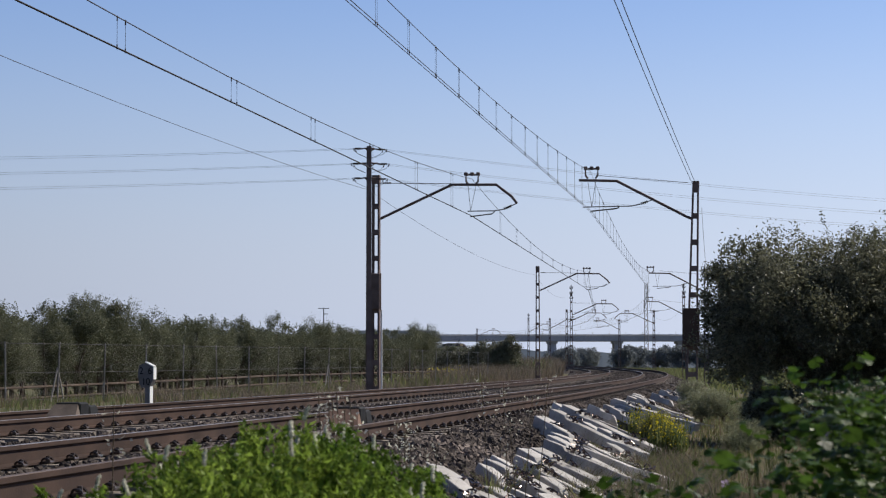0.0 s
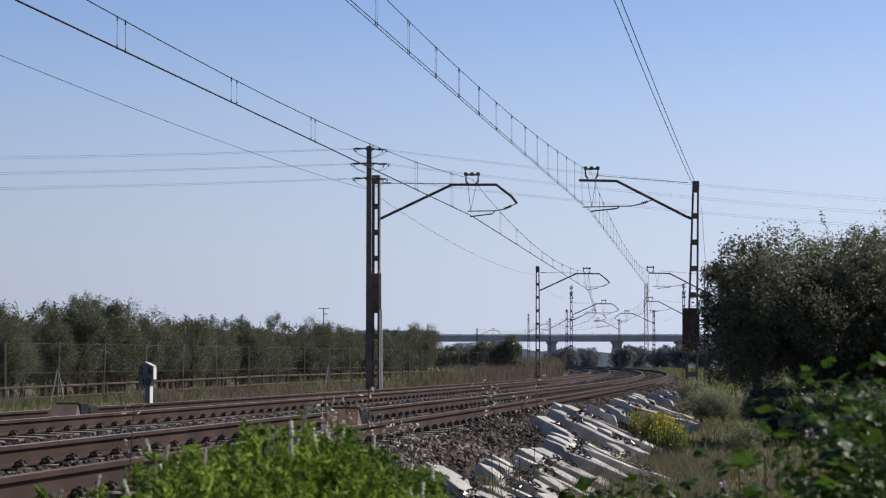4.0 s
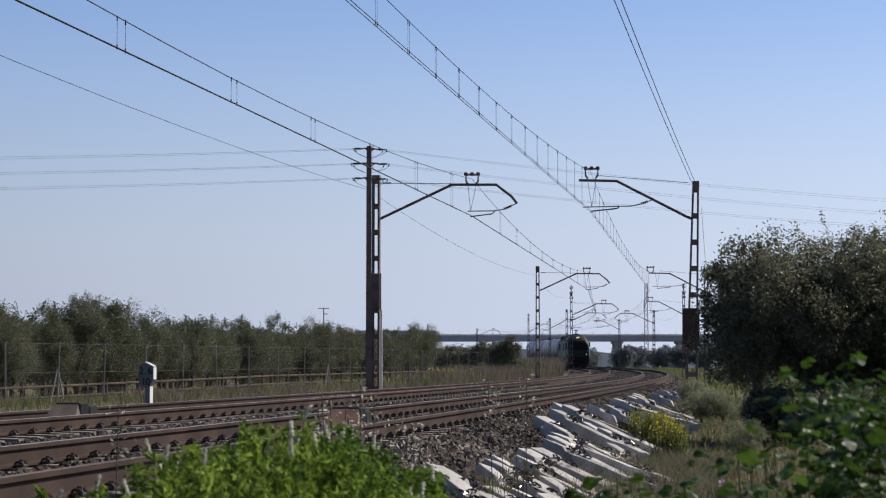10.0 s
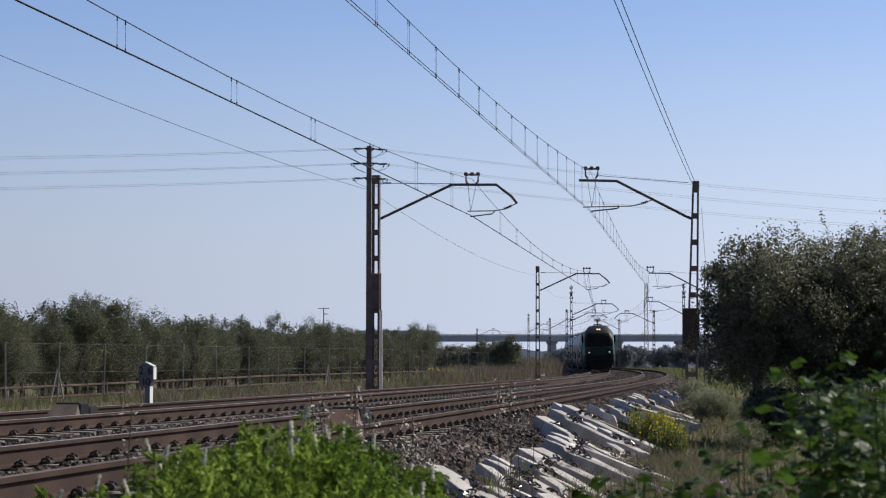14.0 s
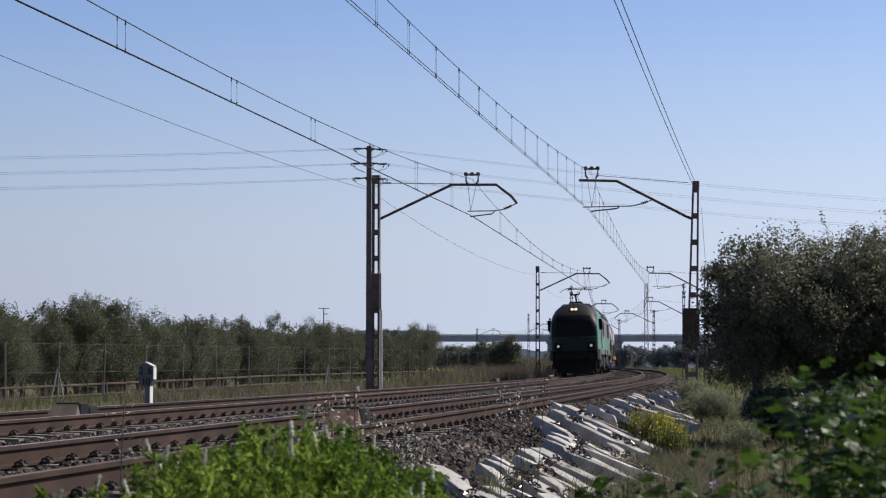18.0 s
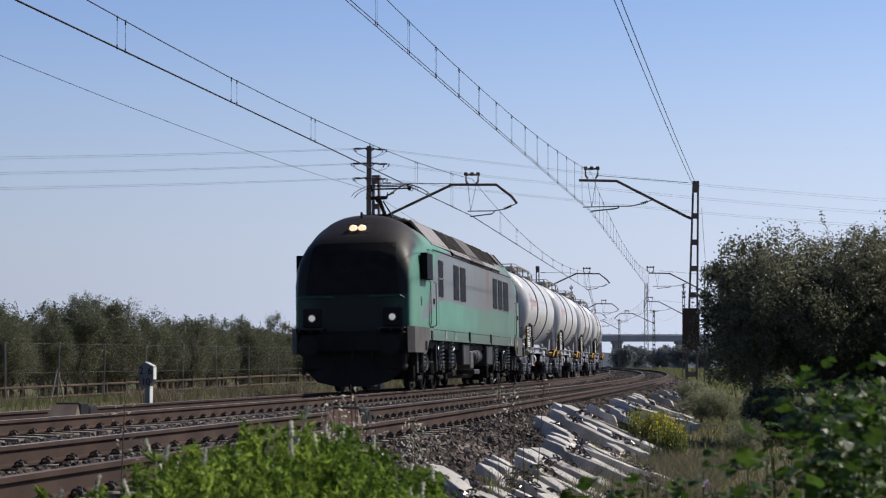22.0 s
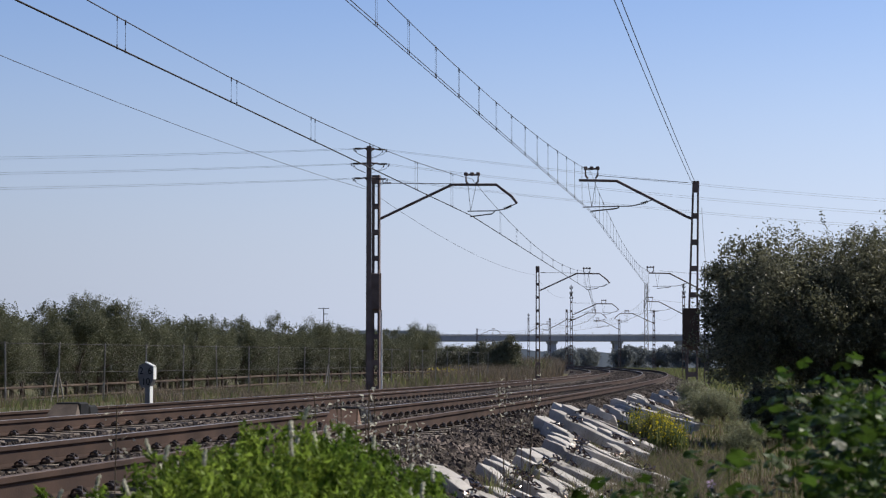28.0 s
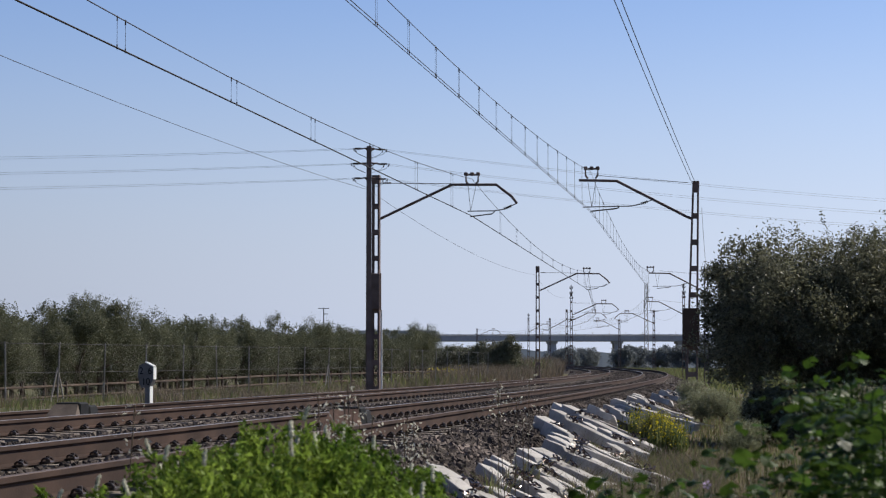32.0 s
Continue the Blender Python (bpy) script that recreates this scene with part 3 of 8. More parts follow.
def build_catenary():
    """Messenger and twin contact wires with droppers for both tracks, span by span."""
    far = [(-100, 0.2, 5.15), (-20.0, 0.1, 5.15), (42.9, 0.0, 5.52), (109.7, 0.1, 5.5), (179, -0.2, 5.5), (218, 0.0, 5.5), (267, 0.3, 5.5), (306, 0.0, 5.5), (376, 0.2, 5.5), (440, 0, 5.5)]
    near = [(-90, 0.2, 5.1), (-28, 0.12, 5.07), (43.0, -0.45, 5.65), (112.5, -0.3, 5.6), (176, 0.0, 5.55), (221, 0.1, 5.5), (276, 0, 5.5), (330, 0, 5.5), (400, 0, 5.5)]
    for label, o, sup, enc, gap, pair in (("overhead contact line above the far track", 0.0, far, 1.22, 6.62, 0.2), ("overhead contact line above the near track", SPACING, near, 1.3, 2.75, 0.07)):
        root = empty("contact_line", Matrix(), label, "overhead line")
        for wob in ((-0.012, 0.012) if o == 0 else (-0.03, 0.03)):
            wire("contact_wire", [on_line(s, o + d + wob, z) for s, d, z in sup], 0.0085 if o == 0 else 0.0062, "grooved copper contact wire", root)
        mess = []
        far_drops = bmesh.new()
        for (s0, d0, z0), (s1, d1, z1) in zip(sup, sup[1:]):
            a, b = on_line(s0, o + d0, z0), on_line(s1, o + d1, z1)
            L = (b - a).length
            sag = min(0.82, 0.82 * (L / 64) ** 2)
            for i in range(16):
                k = i / 16
                mess.append(a.lerp(b, k) + Vector((0, 0, enc - sag * 4 * k * (1 - k))))
            for i in range(int((L - 1.0) / gap)):
                k = 1 - ((4.45 if gap > 5 else 3.4) + gap * i) / L
                if k < 0.02:
                    continue
                for dk in (-pair / L, pair / L):
                    bm = bmesh.new() if s0 < 100 else far_drops
                    p = a.lerp(b, k + dk)
                    top = p + Vector((0, 0, enc - sag * 4 * k * (1 - k)))
                    rod(bm, p, top, 0.0034 if o == 0 else 0.0022, 4)
                    rod(bm, p + Vector((0, 0, -0.02)), p + Vector((0, 0, 0.05)), 0.011 if o == 0 else 0.007, 5)
                    rod(bm, top + Vector((0, 0, -0.06)), top + Vector((0, 0, 0.02)), 0.011 if o == 0 else 0.007, 5)
                    if s0 < 100:
                        part("dropper", bm, MAT["wire"], root)
        mess.append(on_line(sup[-1][0], o + sup[-1][1], sup[-1][2] + enc))
        wire("messenger_wire", mess, 0.009 if o == 0 else 0.0065, "stranded carrier wire", root)
        tagged(part("droppers_far", far_drops, MAT["wire"], root), "thin dropper wires far down the line", kind="stuff")

    def sagged(pts, sag, n=12):
        out = []
        for a, b in zip(pts, pts[1:]):
            for i in range(n):
                k = i / n
                out.append(a.lerp(b, k) + Vector((0, 0, -sag * 4 * k * (1 - k))))
        return out + [pts[-1]]
    wire("return_wire", sagged([on_line(-22, -3.35, 6.4), on_line(42.9, -3.45, 6.42), on_line(109.7, -3.4, 6.5), on_line(179, -3.3, 7.2)], 0.5), 0.006, "thin slack return wire on the far masts")
    for dx in (-0.05, 0.06):
        wire("feeder_wire", sagged([Vector((-2.65 + dx, -2.5, 6.65)), Vector((8.2 + dx, 67.0, 6.55))], 0.25), 0.0085, "feeder wire tied to the near mast head")
    wire("feeder_wire", sagged([Vector((8.45, 67.0, 5.75)), Vector((17.6, 136.0, 6.1)), Vector((23.6, 200, 6.6)), Vector((25.3, 245, 6.3))], 0.9), 0.007, "slack feeder wire between near masts")


def build_power_line():
    p = Vector((-2.38, 66.4, 0))
    root = empty("power_pole", pose(p.x, p.y, 0, 0, 0, 12), "dark steel power pole with three crossarms of insulators", "power pole")
    g = ground_z(p.x, p.y)
    bm = bmesh.new()
    sweep(bm, [(Vector((0, 0, g - 0.3)), Vector((1, 0, 0)), Vector((0, 1, 0))), (Vector((0, 0, 7.72)), Vector((0.85, 0, 0)), Vector((0, 0.85, 0)))],
          [(-0.1, -0.09), (0.06, -0.09), (0.06, -0.06), (0.01, -0.04), (0.01, 0.04), (0.06, 0.06), (0.06, 0.09), (-0.1, 0.09), (-0.1, 0.06), (-0.05, 0.04), (-0.05, -0.04), (-0.1, -0.06)])
    part("pole", bm, MAT["mast"], root)
    ends = []
    for i, (z, w, yaw) in enumerate(((7.64, 0.2, 0.25), (7.16, 0.26, -0.2), (6.68, 0.22, 0.15))):
        bm = bmesh.new()
        d = Vector((math.cos(yaw), math.sin(yaw), 0)) * w
        rod(bm, Vector((0, 0, z)) - d, Vector((0, 0, z)) + d, 0.028)
        rod(bm, Vector((0, 0, z - 0.12)), Vector((0, 0, z)) + d * 0.8, 0.018)
        rod(bm, Vector((0, 0, z - 0.12)), Vector((0, 0, z)) - d * 0.8, 0.018)
        arm = part("crossarm", bm, MAT["mast"], root)
        for sd in (-1, 1):
            for dy in (-0.3, 0.3):
                bm = bmesh.new()
                a = Vector((0, 0, z)) + d * sd * (1 if dy < 0 else 0.55)
                b = a + Vector((sd * 0.36, dy * 0.4, -0.03))
                rod(bm, a, b, 0.008, 5)
                insulator(bm, a.lerp(b, 0.3), a.lerp(b, 0.85), 0.026)
                rod(bm, b + Vector((0, 0, 0.02)), b - Vector((sd * 0.02, 0, 0.09)), 0.014, 5)
                tube(bm, [b, b + Vector((-sd * 0.1, 0, -0.14)), b + Vector((-sd * 0.4, 0, -0.27))], 0.008, 4)
                part("insulator", bm, MAT["insulator"], arm)
                ends.append((sd, dy, root.matrix_world @ b))
    for sd, dy, e in ends:
        far = Vector((-48, 72, e.z + 0.62)) if sd < 0 else Vector((46, 96, e.z - 0.1))
        far += Vector((0, (e.y - 66.4) * 2.0, (e.z - 7) * 0.2 + (0.08 if dy < 0 else -0.06)))
        pts = []
        sag = 0.45 if sd < 0 else 0.75
        for i in range(21):
            k = i / 20
            pts.append(e.lerp(far, k) + Vector((0, 0, -sag * 4 * k * (1 - k))))
        wire("power_wire", pts, 0.0035, "thin bare power line wire crossing the railway")


# ---- distance ----
def build_bridge():
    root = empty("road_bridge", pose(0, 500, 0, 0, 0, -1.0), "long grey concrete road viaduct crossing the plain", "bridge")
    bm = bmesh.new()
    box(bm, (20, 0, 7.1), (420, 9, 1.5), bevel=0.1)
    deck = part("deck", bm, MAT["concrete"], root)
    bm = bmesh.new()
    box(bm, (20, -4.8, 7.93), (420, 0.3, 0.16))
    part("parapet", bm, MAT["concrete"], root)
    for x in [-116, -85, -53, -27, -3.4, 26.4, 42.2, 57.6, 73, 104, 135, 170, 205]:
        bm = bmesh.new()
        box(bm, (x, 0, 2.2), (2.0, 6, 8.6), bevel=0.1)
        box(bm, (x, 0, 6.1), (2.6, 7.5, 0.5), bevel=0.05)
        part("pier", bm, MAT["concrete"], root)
    bm = bmesh.new()
    box(bm, (-11, -4.7, 8.5), (19, 0.2, 0.9))
    part("noise_barrier", bm, MAT["barrier"], root, "pale barrier panels")
    bm = bmesh.new()
    rod(bm, (-3.6, -4, 8), (-3.6, -4, 10.6), 0.25, 6, 0.12)
    part("sign_post", bm, MAT["galv"], root)
    for i in range(70):
        if i == 0:
            bm = bmesh.new()
            rod(bm, (0, 0, 0), (0, 0, 0.6), 0.04, 5)
            post_me = bpy.data.meshes.new("railing_post")
            bm.to_mesh(post_me)
            bm.free()
            post_me.materials.append(MAT["galv"])
        ob = new("railing_post", post_me)
        ob.parent, ob.location = root, (-120 + i * 4, -4.8, 7.95)


def tree_mesh(name, rng, leaves, radii, base, leaf, material, lobes=14, lobe_r=0.42, limbs=8, sprigs=0):
    """Crown of leaves in uneven lobes inside an ellipsoid of the given radii standing base above the ground; returns (trunk mesh, crown mesh)."""
    rad3 = np.array(radii)
    d = rng.normal(size=(lobes, 3))
    d /= np.linalg.norm(d, axis=1)[:, None]
    mid = np.array([0, 0, base + radii[2]])
    cs = mid + d * rng.uniform(0.25, 0.75, lobes)[:, None] * rad3
    rad = lobe_r * rng.uniform(0.75, 1.3, lobes)
    tufts = lobes * 22
    owner = rng.integers(0, lobes, tufts)
    u = rng.normal(size=(tufts, 3))
    u[:, 2] += 0.25
    u /= np.linalg.norm(u, axis=1)[:, None]
    heart = cs[owner] + u * (rad[owner] * rng.uniform(0.45, 1.1, tufts) ** 0.6)[:, None] * (rad3 / rad3.mean())
    pick = rng.integers(0, tufts, leaves)
    away = rng.normal(size=(leaves, 3)) * (0.15 * rad[owner[pick]])[:, None]
    pts = heart[pick] + away * np.array([1, 1, 1.15])
    # upright shoots that stand out of the crown
    for c, r in zip(cs[rng.integers(0, lobes, sprigs)], rad[rng.integers(0, lobes, sprigs)]):
        k = rng.uniform(0, 1, 60)
        lean = rng.normal(size=2) * 0.22
        h = r * rng.uniform(1.15, 1.7)
        pts = np.vstack([pts, np.stack([c[0] + lean[0] * h * k + rng.normal(size=60) * 0.035, c[1] + lean[1] * h * k + rng.normal(size=60) * 0.035, c[2] + h * (0.4 + 0.6 * k)], 1)])
    pts = pts[pts[:, 2] > 0.12]
    v, f = leaf_cloud(rng, pts, leaf[0], leaf[1], up=0.25)
    crown = bpy.data.meshes.new(name + "_crown")
    crown.from_pydata(v, [], f)
    crown.materials.append(material)
    bm = bmesh.new()
    size = rad3.mean()
    top = Vector((0.05, 0, base + radii[2] * 0.55))
    tube(bm, [(0, 0, -0.3), (0.03, 0.02, top.z * 0.5), top], 0.075 * size, 7)
    for c in cs[:limbs]:
        rod(bm, top * 0.85, Vector(c), 0.04 * size, 5, 0.012 * size)
    tm = bpy.data.meshes.new(name + "_trunk")
    bm.to_mesh(tm)
    bm.free()
    tm.materials.append(MAT["bark"])
    return tm, crown


def plant_tree(name, meshes, m, label, category, group=""):
    ob = empty(name, m, label, category, group)
    for n, me in zip(("trunk", "crown"), meshes):
        o = new(n, me)
        o.parent = ob
    return ob


def build_trees():
    rng = np.random.default_rng(11)
    kinds = [tree_mesh("olive", rng, 34000, (1.35, 1.35, 1.62), 0.55, (0.062, 0.027), MAT["olive"], lobes=17, lobe_r=0.6, sprigs=16) for _ in range(5)]
    back = [tree_mesh("olive_back", rng, 11000, (1.35, 1.35, 1.8), 0.25, (0.1, 0.045), MAT["olive"], lobes=20, lobe_r=0.52, sprigs=18) for _ in range(3)]
    lab = "grey-green olive tree in a planted row behind the fence"
    for row in range(3):
        for i in range(38):
            y = 50 + 2.6 * i + rng.normal() * 0.35 + row * 4.3
            x = -15.5 + 0.192 * (y - 72) + rng.normal() * 0.3 - row * 2.4
            sc = rng.uniform(0.88, 1.06)
            if y < 58:
                sc *= 0.88
            if row == 0 and i in (11, 12):
                sc = 1.14
            m = Matrix.LocRotScale((x, y, ground_z(x, y) - 0.08), Euler((0, 0, rng.uniform(0, 6.28))), (sc, sc, sc * rng.uniform(0.96, 1.1)))
            plant_tree("olive_tree", kinds[int(rng.integers(5))] if row == 0 else back[int(rng.integers(3))], m, lab, "tree", "olive grove")
    big = tree_mesh("big_olive", rng, 135000, (2.3, 2.2, 2.1), 0.0, (0.075, 0.026), MAT["olive_near"], lobes=90, lobe_r=0.6, sprigs=60)
    plant_tree("olive_tree", big, pose(7.6, 40.5, -0.6), "broad dark olive tree crowding the near mast", "tree")
    big2 = tree_mesh("big_olive2", rng, 120000, (2.4, 2.2, 2.2), 0.0, (0.075, 0.026), MAT["olive_near"], lobes=90, lobe_r=0.6, sprigs=60)
    plant_tree("olive_tree", big2, pose(9.4, 41.0, -0.66, 0, 0, 50), "dark olive tree behind wild mallows", "tree")
    small = tree_mesh("small_olive", rng, 40000, (1.2, 1.2, 1.32), 0.8, (0.08, 0.03), MAT["olive_near"], lobes=50, lobe_r=0.46, sprigs=50)
    plant_tree("olive_tree", small, pose(6.24, 41.2, -1.0) @ Matrix.Diagonal((1.08, 1.05, 1.17, 1)), "lower dark olive growth beside the near mast", "tree")
    under = tree_mesh("undergrowth", rng, 24000, (1.5, 1.1, 0.65), 0.0, (0.09, 0.036), MAT["olive_near"], lobes=36, lobe_r=0.4)
    for x, y, a in ((7.6, 39.2, 10), (6.75, 39.6, 60), (7.3, 37.2, 120), (8.3, 37.5, 0), (9.8, 36.5, 80), (11.6, 37.0, 150)):
        plant_tree("undergrowth_bush", under, pose(x, y, -1.0, 0, 0, a), "dark tangled growth below the olive trees", "bush", "undergrowth")
    bushm = tree_mesh("grey_bush", rng, 9000, (0.7, 0.6, 0.36), 0.0, (0.05, 0.012), MAT["grey_weed"], lobes=14, lobe_r=0.24)
    plant_tree("wild_bush", bushm, pose(7.6, 51.0, -0.9), "soft grey-green wild bush on the slope", "bush", "slope bushes")
    plant_tree("wild_bush", bushm, pose(7.4, 46.0, -0.95, 0, 0, 90), "soft grey-green wild bush on the slope", "bush", "slope bushes")
    for x, y, z, a, sc in ((6.75, 54.0, -0.9, 30, 1.15), (7.3, 53.5, -0.9, 140, 1.1), (5.2, 35.5, -0.98, 80, 0.85)):
        plant_tree("wild_bush", bushm, pose(x, y, z, 0, 0, a) @ Matrix.Scale(sc, 4), "soft grey-green wild bush with pale dry heads", "bush", "slope bushes")
    plant_tree("wild_bush", bushm, pose(7.0, 57.0, -0.55, 0, 0, 200), "soft grey-green wild bush on the slope", "bush", "slope bushes")
    mid = [tree_mesh("verge_tree", rng, 16000, (1.6, 1.5, 1.6), 0.1, (0.15, 0.07), MAT["verge_tree"], lobes=26, lobe_r=0.6) for _ in range(3)]
    for x, y, sc, hz in ((4.9, 170, 1.05, 1.1), (2.7, 176, 1.0, 1.03), (0.9, 178, 1.02, 0.98), (-1.0, 180, 1.0, 0.95), (3.4, 182, 0.95, 1.05), (6.6, 172, 0.62, 0.8), (1.6, 190, 1.0, 0.9), (-3.2, 184, 0.9, 0.9)):
        m = Matrix.LocRotScale((x, y, -0.75), Euler((0, 0, rng.uniform(0, 6.28))), (sc, sc, sc * hz))
        plant_tree("verge_tree", mid[int(rng.integers(3))], m, "broad olive-green tree standing behind dry reeds", "tree", "verge trees")
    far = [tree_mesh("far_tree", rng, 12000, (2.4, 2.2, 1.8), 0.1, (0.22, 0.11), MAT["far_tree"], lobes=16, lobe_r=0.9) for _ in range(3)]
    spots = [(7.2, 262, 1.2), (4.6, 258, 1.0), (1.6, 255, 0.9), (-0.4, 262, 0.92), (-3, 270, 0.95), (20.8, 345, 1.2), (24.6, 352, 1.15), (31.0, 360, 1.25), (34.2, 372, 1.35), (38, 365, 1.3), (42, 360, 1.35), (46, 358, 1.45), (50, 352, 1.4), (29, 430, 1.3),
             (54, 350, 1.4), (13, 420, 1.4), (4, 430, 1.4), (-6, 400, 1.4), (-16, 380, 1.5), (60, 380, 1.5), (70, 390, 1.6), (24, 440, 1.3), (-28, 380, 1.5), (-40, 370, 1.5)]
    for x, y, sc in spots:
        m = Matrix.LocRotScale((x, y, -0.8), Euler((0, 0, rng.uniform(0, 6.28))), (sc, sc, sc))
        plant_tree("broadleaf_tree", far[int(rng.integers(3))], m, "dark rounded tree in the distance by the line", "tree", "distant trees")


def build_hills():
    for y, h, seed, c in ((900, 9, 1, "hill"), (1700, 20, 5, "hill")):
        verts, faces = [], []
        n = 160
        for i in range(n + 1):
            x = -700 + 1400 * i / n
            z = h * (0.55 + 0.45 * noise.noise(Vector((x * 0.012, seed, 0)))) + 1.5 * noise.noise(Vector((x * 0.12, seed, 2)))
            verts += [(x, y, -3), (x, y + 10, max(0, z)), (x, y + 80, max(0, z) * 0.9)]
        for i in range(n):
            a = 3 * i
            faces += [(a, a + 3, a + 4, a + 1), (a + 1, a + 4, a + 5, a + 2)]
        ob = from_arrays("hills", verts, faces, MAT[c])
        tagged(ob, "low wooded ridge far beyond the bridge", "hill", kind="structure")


# ---- fences ----
def build_fences():
    a, b, c = Vector((-12.5, 58.0)), Vector((-2.3, 100.0)), Vector((2.8, 128.0))
    root = empty("wire_fence", Matrix(), "tall chain-link fence on thin steel posts", "fence")
    bm0 = bmesh.new()
    rod(bm0, (0, 0, -0.3), (0, 0, 1.85), 0.026, 6)
    post_me = bpy.data.meshes.new("post")
    bm0.to_mesh(post_me)
    post_me.materials.append(MAT["galv"])
    line = []
    p = a + (a - b).normalized() * 24.05
    while p.y < 128:
        line.append(p.copy())
        d = (b - a).normalized() if p.y < 100 else (c - b).normalized()
        p = p + d * 3.5
    tops = []
    for q in line:
        g = ground_z(q.x, q.y)
        ob = new("post", post_me)
        ob.parent, ob.matrix_basis = root, pose(q.x, q.y, g, random.uniform(-1, 1), random.uniform(-2, 2), 0)
        tops.append(Vector((q.x, q.y, g)))
    for z in (0.15, 0.95, 1.8):
        wire("strand", [t + Vector((0, 0, z)) for t in tops], 0.008, "straining wire", root)
    mesh_bm = bmesh.new()
    for t, u in zip(tops, tops[1:]):
        for i in range(24):
            for sgn in (0, 1):
                k0, k1 = i / 24, (i + 7) / 24
                if k1 > 1:
                    continue
                z0, z1 = (0.1, 1.8) if sgn else (1.8, 0.1)
                p0, p1 = t.lerp(u, k0) + Vector((0, 0, z0)), t.lerp(u, k1) + Vector((0, 0, z1))
                s = mesh_bm.verts.new(p0), mesh_bm.verts.new(p1), mesh_bm.verts.new(p1 + Vector((0, 0, 0.0045))), mesh_bm.verts.new(p0 + Vector((0, 0, 0.0045)))
                mesh_bm.faces.new(s)
    part("netting", mesh_bm, MAT["galv"], root, "grey wire netting")
    for i in (8, 16):
        t = tops[i]
        for dx in (-0.5, 0.5):
            bm = bmesh.new()
            d = (b - a).normalized()
            rod(bm, t + Vector((d.x * dx, d.y * dx, 0)), t + Vector((0, 0, 1.1)), 0.026, 6)
            part("brace", bm, MAT["galv"], root)
    wood = empty("rail_fence", Matrix(), "low weathered wooden post-and-rail fence", "fence")
    off = Vector((-2.2, 5.5))
    prev = None
    for i, q in enumerate(line[:-1]):
        for half in (0, 0.5):
            w = q.lerp(line[i + 1], half) + off
            g = ground_z(w.x, w.y)
            bm = bmesh.new()
            rod(bm, (w.x, w.y, g - 0.3), (w.x, w.y, g + 0.85), 0.06, 7)
            part("post", bm, MAT["wood"], wood)
            if prev is not None:
                for z in (0.34, 0.7):
                    bm = bmesh.new()
                    rod(bm, prev + Vector((0, 0, z)), Vector((w.x, w.y, g + z)), 0.045, 6)
                    part("rail", bm, MAT["wood"], wood)
            prev = Vector((w.x, w.y, g))


# things that the wind moves: object, rest pose, seed, degrees
SWAY = []


